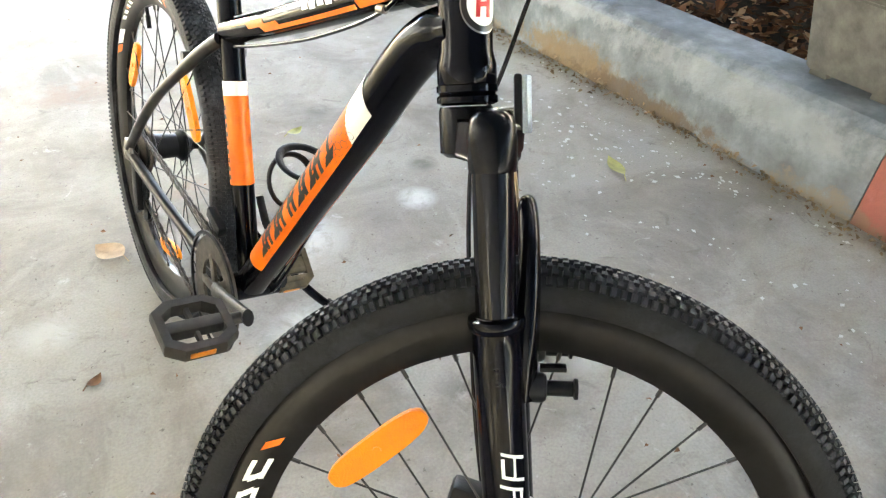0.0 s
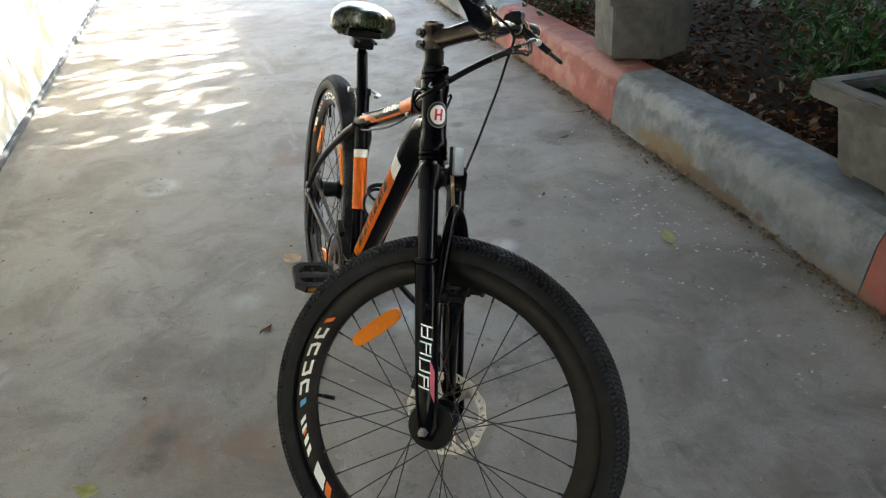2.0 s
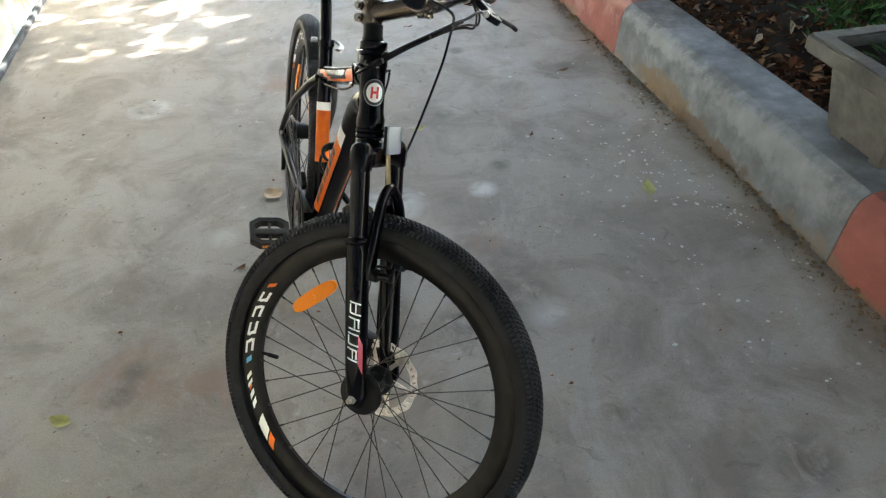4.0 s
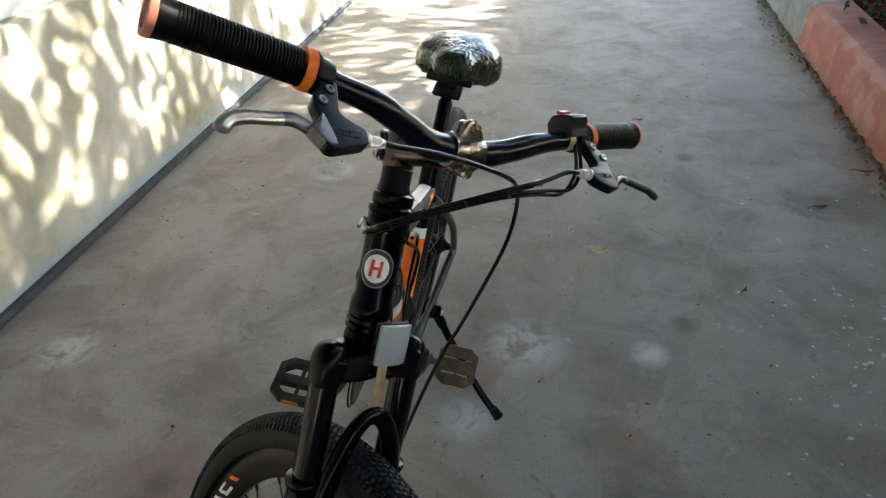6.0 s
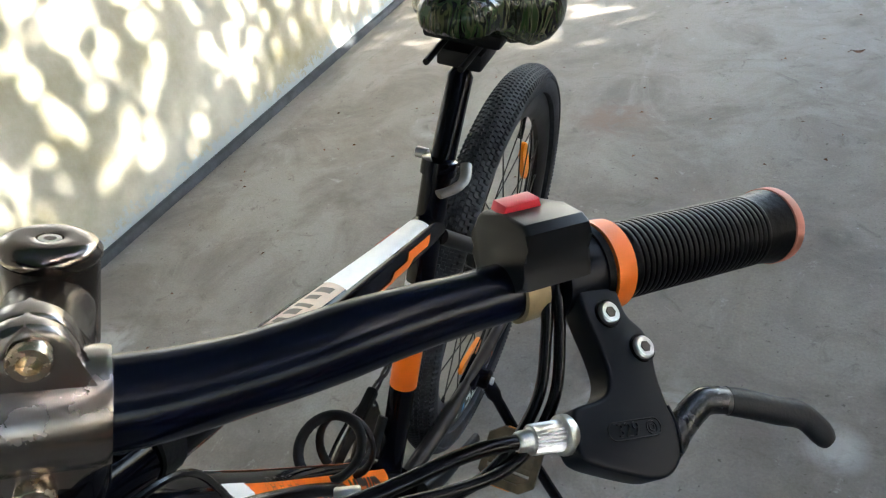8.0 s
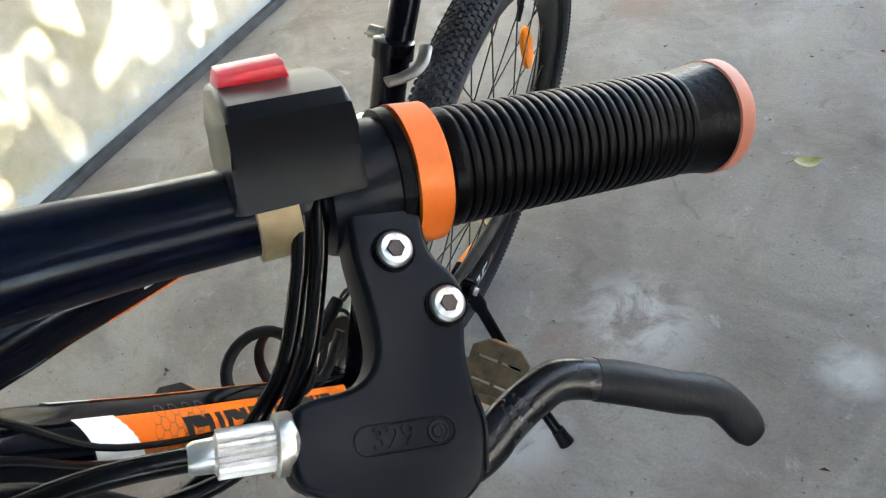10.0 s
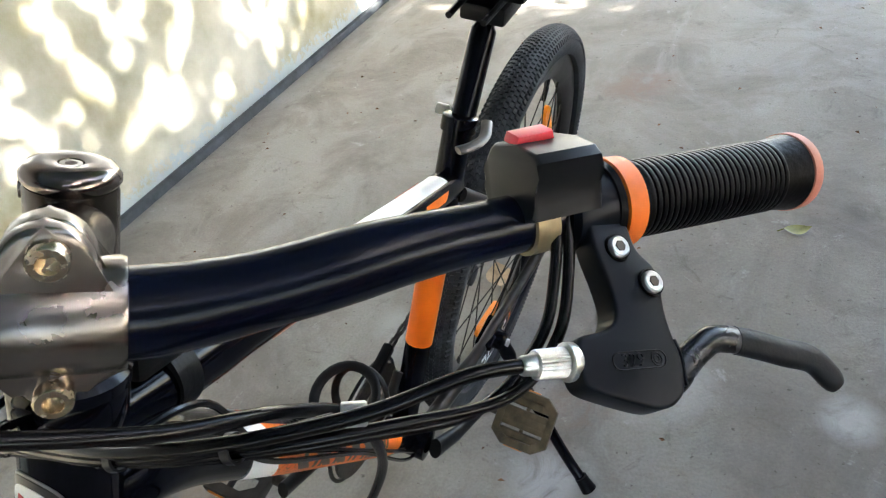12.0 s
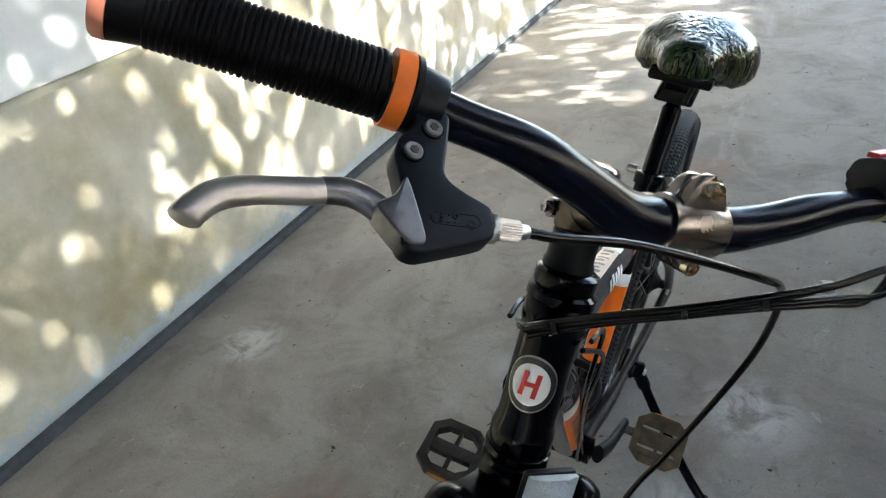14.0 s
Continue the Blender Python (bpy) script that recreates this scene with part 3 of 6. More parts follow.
for s in (-1, 1):
    P("chainstay", lambda b: sweep(b, smooth([BB + Vector((-0.015, 0.022 * s, 0)), (0.30, 0.036 * s, 0.292), (0.16, 0.052 * s, 0.308), (0.012, 0.066 * s, 0.33)], 6), [0.0115] * 8 + [0.009] * 11, 14), M_GREYDUST, "dusty grey chainstay")
    ssj = BB + ST * 0.352
    P("seatstay", lambda b: sweep(b, smooth([ssj + Vector((-0.008, 0.014 * s, 0)), ssj + Vector((-0.055, 0.034 * s, -0.045)), (0.125, 0.058 * s, 0.47), (0.008, 0.066 * s, 0.338)], 6), [0.0095] * 8 + [0.0082] * 11, 14), M_GREYDUST, "dusty black seatstay")
    P("dropout", lambda b: prism(b, [(-0.02, -0.012), (-0.005, -0.022), (0.035, -0.012), (0.03, 0.004), (0.016, 0.022), (-0.008, 0.018)], 0.006, Matrix.Translation((0.0, 0.067 * s, 0.333)) @ pose(0, 0, 0, 90, 0, 0), 0.001), M_STEEL, "dull steel dropout")
P("stay_bridge", lambda b: sweep(b, [(0.193, -0.036, 0.568), (0.193, 0.036, 0.568)], 0.007, 12), M_GREYDUST)

# seat post and saddle
SP_TOP = Vector((0.196, 0, 0.80))
P("seat_post", lambda b: sweep(b, [BB + ST * 0.38, ST_TOP.lerp(SP_TOP, 0.82), ST_TOP.lerp(SP_TOP, 0.86), SP_TOP], [0.0138, 0.0138, 0.0105, 0.0105], 24), M_BLACK)
seat_clamp = P("seat_clamp", lambda b: lathe(b, [(0.0165, -0.009), (0.0195, -0.008), (0.0195, 0.008), (0.0165, 0.009)], frame_at(ST_TOP, ST), 28), M_BLACK)
P("clamp_lever", lambda b: sweep(b, smooth([ST_TOP + Vector((-0.015, 0.026, 0.0)), ST_TOP + Vector((0.012, 0.034, 0)), ST_TOP + Vector((0.035, 0.030, 0.002)), ST_TOP + Vector((0.05, 0.02, 0.003))], 5), [0.0062] * 8 + [0.0068] * 8, 10, flat=0.5), M_QR, "dull grey quick-release lever", seat_clamp)
P("clamp_nut", lambda b: lathe(b, [(0.004, -0.008), (0.0062, -0.007), (0.0062, 0.006), (0.004, 0.007)], Matrix.Translation(ST_TOP + Vector((-0.016, -0.026, 0))) @ TURN_Y, 14), M_ALLOY, "", seat_clamp)


def saddle_shape(b):
    """A wide saddle under a loose cover, in rings from its tail (low x) to its nose."""
    rings, nu, nj = [], 34, 56
    for i in range(nu + 1):
        u = i / nu
        x = 0.088 + 0.192 * u
        tail = math.sqrt(max(0.0, 1 - max(0, (0.30 - u) / 0.30) ** 2))
        nose = math.sqrt(max(0.0, 1 - max(0, (u - 0.80) / 0.20) ** 2))
        k = min(1, max(0, (u - 0.40) / 0.42))
        k = k * k * (3 - 2 * k)
        w = (0.080 - 0.042 * k) * (0.22 + 0.78 * tail) * (0.25 + 0.75 * nose)
        top = 0.890 - 0.020 * (1 - tail) - 0.016 * (1 - nose)
        low = 0.810 + 0.034 * k + 0.026 * (1 - tail) + 0.014 * (1 - nose)
        mid = low + (top - low) * 0.42
        ring = []
        for j in range(nj):
            a = 2 * math.pi * j / nj
            c, s_ = math.cos(a), math.sin(a)
            fold = 1 + 0.016 * math.sin(11 * a + 6 * u) * max(0, 0.5 - s_) + 0.007 * math.sin(23 * u + 4 * a)
            yy = w * math.copysign(abs(c) ** 0.85, c) * fold
            if s_ > 0:
                zz = mid + (top - mid) * s_ ** 0.92
            else:
                # the flanks hang lower than the middle
                zz = mid - (mid - low) * abs(s_) ** 0.6 * (0.80 + 0.28 * min(1, abs(yy) / 0.055)) * (1 + 0.05 * math.sin(19 * a + 8 * u))
            ring.append(b.verts.new((x, yy + 0.007, zz)))
        rings.append(ring)
    for a, c in zip(rings, rings[1:]):
        for j in range(nj):
            b.faces.new((a[j], a[(j + 1) % nj], c[(j + 1) % nj], c[j]))
    b.faces.new(rings[0][::-1])
    b.faces.new(rings[-1])


saddle = P("saddle", saddle_shape, M_CAMO, "shiny camouflage plastic saddle cover")

# front wheel and rear wheel ---------------------------------------------------
R_OUT, R_TUBE = 0.333, 0.0265
R_RIM = 0.2875


def tyre(b, m):
    prof = []
    for k in range(15):
        a = radians(-122 + 244 * k / 14)
        prof.append((R_OUT - R_TUBE - 0.002 + (R_TUBE - 0.001) * math.cos(a), (R_TUBE - 0.001) * math.sin(a)))
    lathe(b, prof, m, 96, closed=True)


def tread(b, m, centre=1.0):
    """Nine rows of small tapered rubber knobs round the tyre."""
    knob = ((-60, 0.0085, 0.0052), (-42, 0.0062, 0.0060), (-27, 0.0052, 0.0052), (-13, 0.0048, 0.0060), (0, 0.0048, 0.0052), (13, 0.0048, 0.0060), (27, 0.0052, 0.0052), (42, 0.0062, 0.0060), (60, 0.0085, 0.0052))
    for row, (deg, wide, long_) in enumerate(knob):
        for i in range(220):
            th = 2 * math.pi * (i + 0.5 * (row % 2)) / 220
            a = radians(deg)
            er = Vector((math.cos(th), math.sin(th), 0))
            nrm = math.cos(a) * er + math.sin(a) * Vector((0, 0, 1))
            c = er * (R_OUT - R_TUBE - 0.002) + nrm * (R_TUBE + 0.0004)
            tan = Vector((-er.y, er.x, 0))
            side = nrm.cross(tan)
            v = [b.verts.new(m @ (c + tan * (sx * long_ / 2 * f) + side * (sy * wide / 2 * f) + nrm * h)) for h, f in ((-0.003, 1.0), (0.0010 + 0.0010 * centre if abs(deg) > 50 else 0.0021 * centre, 0.84)) for sx, sy in ((-1, -1), (1, -1), (1, 1), (-1, 1))]
            b.faces.new(v[4:])
            for q in range(4):
                b.faces.new((v[q], v[(q + 1) % 4], v[4 + (q + 1) % 4], v[4 + q]))


def wheel(name, m, rotor_side, spin):
    """m: the axle's place, z along the axle to the bicycle's left."""
    m = m @ pose(0, 0, 0, 0, 0, spin)
    bm = BM()
    prof = [(R_RIM + 0.004, -0.0125), (R_RIM + 0.004, 0.0125), (R_RIM - 0.002, 0.0145), (R_RIM - 0.016, 0.0140), (R_RIM - 0.032, 0.0085), (R_RIM - 0.0385, 0.004), (R_RIM - 0.0385, -0.004), (R_RIM - 0.032, -0.0085), (R_RIM - 0.016, -0.0140), (R_RIM - 0.002, -0.0145)]
    lathe(bm, prof, m, 96, closed=True)
    rim = part(name, bm, M_RIM, bicycle, "black double-wall rim")
    P("tyre", lambda b: tyre(b, m), M_TREAD if name == "rear_wheel" else M_TYRE, "black rubber tyre casing", rim, sharp=30)
    P("tread", lambda b: tread(b, m, 0.22 if name == "rear_wheel" else 1.0), M_TREAD, "dusty black tyre knobs", rim, sharp=30)
    P("hub", lambda b: lathe(b, [(0.006, -0.062), (0.009, -0.06), (0.012, -0.047), (0.040, -0.043), (0.043, -0.037), (0.038, -0.028), (0.024, -0.022), (0.022, 0.018), (0.030, 0.026), (0.030, 0.034), (0.018, 0.04), (0.009, 0.05), (0.009, 0.06), (0.006, 0.062)], m, 28), M_PLASTIC, "black hub", rim)
    for i in range(32):
        z = 0.031 if i % 2 else -0.034
        a = 2 * math.pi * i / 32
        lead = radians(72) * (1 if (i // 2) % 2 else -1)
        p0 = m @ Vector((0.031 * math.cos(a + lead), 0.031 * math.sin(a + lead), z))
        p1 = m @ Vector(((R_RIM - 0.037) * math.cos(a), (R_RIM - 0.037) * math.sin(a), 0.003 if i % 2 else -0.003))
        sp = P("spoke", lambda b: sweep(b, [p0, p0.lerp(p1, 0.955), p0.lerp(p1, 0.956), p1], [0.0011, 0.0011, 0.0021, 0.0021], 6), M_SPOKE, "", rim)
    # spoke reflector
    # wheel angles run from the front, upwards over the back
    def at(deg):
        return m @ pose(0, 0, 0, 0, 0, -deg)

    out = [(0.0140 * math.copysign(abs(math.cos(t)) ** 0.6, math.cos(t)), 0.057 * math.copysign(abs(math.sin(t)) ** 0.75, math.sin(t))) for t in (2 * math.pi * k / 28 for k in range(28))]
    for deg in (212, 346, 102) if name == "rear_wheel" else (127,):
        P("spoke_reflector", lambda b: (prism(b, out, 0.008, at(deg) @ Matrix.Translation((0.199, 0, -0.014 if name == "front_wheel" else -0.006)), 0.002), lathe(b, [(0.004, 0), (0.004, 0.004)], at(deg) @ Matrix.Translation((0.199, 0, -0.0205 if name == "front_wheel" else -0.0125)), 10)), M_AMBER, "orange plastic spoke reflector", rim)
    P("valve", lambda b: sweep(b, [at(177) @ Vector((r, 0, 0)) for r in (R_RIM - 0.038, R_RIM - 0.052, R_RIM - 0.053, R_RIM - 0.075)], [0.0035, 0.0035, 0.0045, 0.0042], 10), M_RUBBER, "black valve cap", rim)

    def rim_mark(d0, d1, r0, r1, mat, side, lean=0.0):
        """A flat print on the rim's flank between two wheel angles."""
        def build(b):
            n = max(2, int((d1 - d0) / 1.5))
            rows = []
            for k in range(n + 1):
                row = []
                for r, add in ((r0, 0.0), ((r0 + r1) / 2, lean / 2), (r1, lean)):
                    e = at(d0 + (d1 - d0) * k / n + add)
                    flank = 0.0145 - 0.0008 * max(0, (R_RIM - 0.002 - r) / 0.014) if r > R_RIM - 0.016 else 0.0140 - 0.0055 * (R_RIM - 0.016 - r) / 0.016
                    row.append(b.verts.new(e @ Vector((r, 0, side * (flank + 0.0006)))))
                rows.append(row)
            for p, q in zip(rows, rows[1:]):
                for j in (0, 1):
                    b.faces.new((p[j], p[j + 1], q[j + 1], q[j]))
        P("rim_decal", build, mat, "", rim)

    lo, hi = R_RIM - 0.0245, R_RIM - 0.0075
    for turn, side in ((0, -1), (180, 1)):
        rim_mark(turn + 140.5, turn + 142.6, lo + 0.003, hi - 0.002, M_ORANGE, side, 3)
        for k, (d0, d1) in enumerate(((146, 151.5), (153.5, 159.5), (161.5, 168), (170, 176))):
            rim_mark(turn + d0, turn + d1 - 0.3, lo, lo + 0.0046, M_WHITE, side, 0.5)
            rim_mark(turn + d0 + 1.8, turn + d1 + 1.2, hi - 0.0046, hi, M_WHITE, side, 0.5)
            rim_mark(turn + (d0 if k % 2 else d1 - 1.6), turn + (d0 + 1.6 if k % 2 else d1), lo + 0.0046, hi - 0.0046, M_WHITE, side, 1.6)
        rim_mark(turn + 178.0, turn + 180.4, lo + 0.003, hi - 0.003, M_BLUE, side, 2)
        for d0, d1 in ((185, 187), (188.5, 190.2), (193, 195.4), (197, 199.5)):
            rim_mark(turn + d0, turn + d1, lo + 0.004, hi - 0.002, M_WHITE, side, 3)
        rim_mark(turn + 190.7, turn + 192.2, lo + 0.006, hi - 0.004, M_ORANGE, side, 2)
        rim_mark(turn + 205, turn + 213, lo, hi, M_WHITE, side, 4)
        rim_mark(turn + 214, turn + 218, lo, hi, M_ORANGE, side, 4)
    if rotor_side:
        z = rotor_side
        bm = BM()
        n = 96
        rings = []
        # rings at four radii; the band between the middle two is pierced
        for h in (z - 0.001, z + 0.001):
            rings.append([[bm.verts.new(m @ Vector((r * math.cos(t + lag), r * math.sin(t + lag), h))) for r, lag in ((0.0785 + 0.0016 * math.sin(12 * t), 0), (0.0745, 0), (0.0668, 0.05), (0.0632, 0.05))] for t in (2 * math.pi * k / n for k in range(n))])
        for k in range(n):
            k1 = (k + 1) % n
            for q in range(3):
                if q == 1 and k % 3 == 1:
                    for v0, v1 in (((k, q), (k1, q)), ((k1, q), (k1, q + 1)), ((k1, q + 1), (k, q + 1)), ((k, q + 1), (k, q))):
                        bm.faces.new((rings[0][v0[0]][v0[1]], rings[0][v1[0]][v1[1]], rings[1][v1[0]][v1[1]], rings[1][v0[0]][v0[1]]))
                    continue
                bm.faces.new((rings[1][k][q], rings[1][k][q + 1], rings[1][k1][q + 1], rings[1][k1][q]))
                bm.faces.new((rings[0][k1][q], rings[0][k1][q + 1], rings[0][k][q + 1], rings[0][k][q]))
            for q in (0, 3):
                bm.faces.new((rings[0][k][q], rings[1][k][q], rings[1][k1][q], rings[0][k1][q]))
        rotor = part("disc_rotor", bm, M_CHROME, rim, "silver brake disc")
        for k in range(6):
            P("rotor_arm", lambda b: prism(b, [(0.018, -0.005), (0.066, 0.012), (0.066, 0.019), (0.018, 0.005)], 0.0018, m @ Matrix.Translation((0, 0, z)) @ pose(0, 0, 0, 0, 0, 60 * k)), M_CHROME, "", rim)
    return rim


FWM = STEER @ Matrix.Translation((0.034, 0, -0.70)) @ pose(0, 0, 0, 0, 0, 4) @ TURN_Y
RWM = Matrix.Translation(RA) @ TURN_Y
front_wheel = wheel("front_wheel", FWM, 0.042, 0)
rear_wheel = wheel("rear_wheel", RWM, 0, 60)

# fork (steering frame: x front, y left, z up the steering axis)
LEG, LU = 0.0565, 0.0285
CROWN = [(-0.013, -0.012), (-0.007, -0.023), (LU - 0.011, -LEG - 0.002), (LU - 0.010, -LEG - 0.016), (LU + 0.010, -LEG - 0.016), (LU + 0.019, -LEG + 0.006), (0.036, -0.022), (0.032, 0.0), (0.036, 0.022), (LU + 0.019, LEG - 0.006), (LU + 0.010, LEG + 0.016), (LU - 0.010, LEG + 0.016), (LU - 0.011, LEG + 0.002), (-0.007, 0.023), (-0.013, 0.012)]
OFF = Matrix.Translation((0.0035, 0.0035, 0))
P("fork_crown", lambda b: (
    prism(b, CROWN, 0.032, OFF @ Matrix.Translation((0, 0, -0.264)) @ pose(0, 0, 0, 0, 5, 0), 0.007, 4),
    lathe(b, [(0.012, -0.288), (0.0185, -0.288), (0.0192, -0.285), (0.0198, -0.264), (0.0188, -0.254), (0.0160, -0.2465), (0.0110, -0.2420), (0.0050, -0.2400), (0.0, -0.2397)], Matrix.Translation((LU, -LEG, 0)), 32),
    lathe(b, [(0.012, -0.288), (0.0185, -0.288), (0.0192, -0.285), (0.0198, -0.264), (0.0188, -0.254), (0.0160, -0.2465), (0.0110, -0.2420), (0.0050, -0.2400), (0.0, -0.2397)], Matrix.Translation((LU, LEG, 0)), 32),
    lathe(b, [(0.018, -0.280), (0.0235, -0.276), (0.0235, -0.242), (0.022, -0.238)], OFF, 28)), M_CROWN, "black forged fork crown", None, STEER)
for s in (-1, 1):
    tube = P("stanchion", lambda b: sweep(b, [(LU, LEG * s, -0.28), (LU, LEG * s, -0.42)], 0.0165, 28), M_STANCHION, "glossy dark stanchion tube", None, STEER)

    def worn(b):
        n = 26
        rows = []
        for k in range(n + 1):
            a = radians(-150 + 190 * k / n) * (1 if s < 0 else -1)
            hi = -0.350 + 0.012 * noise.noise(Vector((k * 0.35, s * 3.0, 0.4))) + 0.010 * math.sin(k * 0.5) - 0.035 * (abs(k / n - 0.45) * 2) ** 3
            rows.append([b.verts.new((LU + 0.01668 * math.cos(a), LEG * s + 0.01668 * math.sin(a), z)) for z in (-0.404, min(-0.403, hi))])
        for p, q in zip(rows, rows[1:]):
            b.faces.new((p[0], p[1], q[1], q[0]))
    P("worn_patch", worn, M_BARESTEEL, "bare silver worn patch", tube, STEER)
    leg = P("fork_leg", lambda b: lathe(b, [(0.0175, 0.002), (0.0225, 0.001), (0.0235, -0.003), (0.0225, -0.008), (0.0205, -0.010), (0.0200, -0.018), (0.0205, -0.026), (0.0205, -0.13), (0.0195, -0.24), (0.0165, -0.285), (0.011, -0.305), (0.0, -0.307)], Matrix.Translation((LU, LEG * s, -0.405)) @ pose(0, 0, 0, 0, -1.8, 0), 32), M_BLACK, "black fork lower leg", None, STEER)
    P("fork_dropout", lambda b: prism(b, [(-0.014, -0.018), (0.010, -0.018), (0.020, 0.01), (0.016, 0.05), (-0.004, 0.05), (-0.016, 0.01)], 0.009, Matrix.Translation((0.040, 0.058 * s, -0.70)) @ pose(0, 0, 0, 90, 0, 0), 0.002), M_BLACK, "", leg, STEER)
    P("axle_nut", lambda b: lathe(b, [(0.004, 0), (0.0085, 0.001), (0.0085, 0.009), (0.005, 0.011), (0.005, 0.018), (0.0, 0.018)], Matrix.Translation((0.038, 0.064 * s, -0.70)) @ pose(0, 0, 0, -90 * s, 0, 0), 6), M_STEEL, "dull steel axle nut", leg, STEER)
    P("brake_boss", lambda b: (lathe(b, [(0.0, 0.0), (0.0125, 0.002), (0.0125, 0.018), (0.0105, 0.021), (0.0065, 0.022), (0.0065, 0.043), (0.0088, 0.044), (0.0088, 0.047), (0.0, 0.048)], Matrix.Translation((0.047, (LEG - 0.010) * s, -0.468)) @ pose(0, 0, 0, 0, 92, 0), 16),), M_PLASTIC, "black brake boss peg", leg, STEER)
    P("boss_pin", lambda b: block(b, (0.022, 0.012, 0.004), Matrix.Translation((0.074, (LEG - 0.012) * s, -0.452)), 0.001), M_PLASTIC, "", leg, STEER)
ARCH = smooth([(0.048, -LEG + 0.010, -0.476), (0.052, -LEG + 0.010, -0.43), (0.055, -0.038, -0.38), (0.055, -0.026, -0.345), (0.054, -0.011, -0.327), (0.054, 0, -0.324), (0.054, 0.011, -0.327), (0.055, 0.026, -0.345), (0.055, 0.038, -0.38), (0.052, LEG - 0.010, -0.43), (0.048, LEG - 0.010, -0.476)], 5)
P("fork_arch", lambda b: sweep(b, ARCH, [0.0145 - 0.004 * math.sin(math.pi * k / (len(ARCH) - 1)) for k in range(len(ARCH))], 16, flat=0.8, hint=Vector((1, 0, 0))), M_BLACK, "black fork brace arch", None, STEER)
# front reflector
refl = P("front_reflector", lambda b: block(b, (0.007, 0.044, 0.050), Matrix.Translation((0.0475, 0.0075, -0.238)), 0.003), M_PLASTIC, "clear front reflector on a steel bracket")
refl.parent = bicycle
refl.data.transform(STEER)
P("lens", lambda b: (prism(b, [(-0.0205, 0), (-0.0205, 0.004), (-0.010, 0.0075), (0.010, 0.0075), (0.0205, 0.004), (0.0205, 0)], 0.047, Matrix.Translation((0.0510, 0.0075, -0.238)) @ Matrix(((0, 1, 0, 0), (1, 0, 0, 0), (0, 0, 1, 0), (0, 0, 0, 1))), 0.001),), M_CLEAR, "clear ribbed reflector lens", refl, STEER)
P("bracket", lambda b: block(b, (0.0025, 0.013, 0.090), Matrix.Translation((0.0435, 0.0095, -0.296)) @ pose(0, 0, 0, 0, -5, 0), 0.001), M_BRASS, "tan coated bracket strip", refl, STEER)
P("bracket_wire", lambda b: sweep(b, [(0.022, 0.002, -0.243), (0.0455, 0.006, -0.240)], 0.0016, 8), M_STEEL, "", refl, STEER)

# stem and bars
COL = Matrix.Translation((-0.003, 0.007, 0))
stem = P("stem", lambda b: (
    lathe(b, [(0.0175, -0.006), (0.0180, -0.008), (0.0180, -0.044), (0.0160, -0.047), (0.0, -0.047)], COL, 36),
    sweep(b, smooth([(0.0, 0.007, -0.026), (0.03, 0.006, -0.023), (0.055, 0.006, -0.018), (0.082, 0.0065, -0.013)], 4), [0.0165] * 3 + [0.0145] * 6 + [0.0158] * 4, 22, flat=1.1)), M_STEM, "worn dark bronze-grey alloy stem", None, STEER)
P("headset_spacer", lambda b: lathe(b, [(0.0160, -0.0455), (0.0174, -0.047), (0.0174, -0.066), (0.0188, -0.069), (0.0190, -0.079), (0.0215, -0.081), (0.0215, -0.089), (0.0198, -0.092), (0.0198, -0.105)], Matrix.Translation((0.001, 0.005, 0)), 36), M_PLASTIC, "black headset spacers and boot", None, STEER)
P("top_cap", lambda b: lathe(b, [(0.0, 0.0012), (0.0045, 0.0012), (0.0050, 0.0030), (0.0115, 0.0042), (0.0168, 0.0022), (0.0190, -0.0012), (0.0190, -0.0035), (0.0172, -0.006)], COL, 40), M_TOPCAP, "shiny dark top cap", stem, STEER)
P("cap_bolt", lambda b: lathe(b, [(0.0, 0.0005), (0.0022, 0.0005), (0.0024, 0.0028), (0.0042, 0.0028), (0.0044, 0.0008)], COL, 16), M_ALLOY, "", stem, STEER)
for z in (-0.016, -0.036):
    P("pinch_bolt", lambda b: (lathe(b, [(0.0075, -0.016), (0.0078, 0.016)], COL @ Matrix.Translation((-0.019, 0, z)) @ TURN_Y, 14), lathe(b, [(0.0045, 0.0), (0.0045, 0.005), (0.0, 0.005)], COL @ Matrix.Translation((-0.019, -0.016, z)) @ pose(0, 0, 0, 90, 0, 0), 12)), M_DARKALLOY, "", stem, STEER)
BAR = smooth([(0.074, -0.300, 0.047), (0.081, -0.24, 0.041), (0.090, -0.183, 0.034), (0.094, -0.15, 0.027), (0.097, -0.11, 0.0195), (0.097, -0.07, 0.0055), (0.096, -0.035, -0.008), (0.096, 0, -0.0095), (0.096, 0.035, -0.009), (0.097, 0.07, -0.001), (0.097, 0.11, 0.0115), (0.095, 0.15, 0.0205), (0.092, 0.19, 0.0285), (0.088, 0.25, 0.0385), (0.086, 0.300, 0.0470)], 6)
bar_r = [0.0111 + 0.0019 * max(0, min(1, (0.135 - abs(p.y)) / 0.04)) + 0.0016 * max(0, min(1, (0.065 - abs(p.y)) / 0.03)) for p in BAR]
handlebar = P("handlebar", lambda b: sweep(b, BAR, bar_r, 28), M_BARBLACK, "glossy blue-black riser handlebar", None, STEER)
def ear(rise, wide):
    """Half outline of a clamp lug: a rounded hump on a low shoulder."""
    side = [(-0.0180, -0.012), (-0.0180, 0.0005), (-0.0150, 0.0022)] + [(-wide * math.cos(radians(a)), rise - wide + wide * math.sin(radians(a))) for a in range(8, 90, 16)]
    return side + [(0.0, rise)] + [(-y, z) for y, z in side[::-1]]


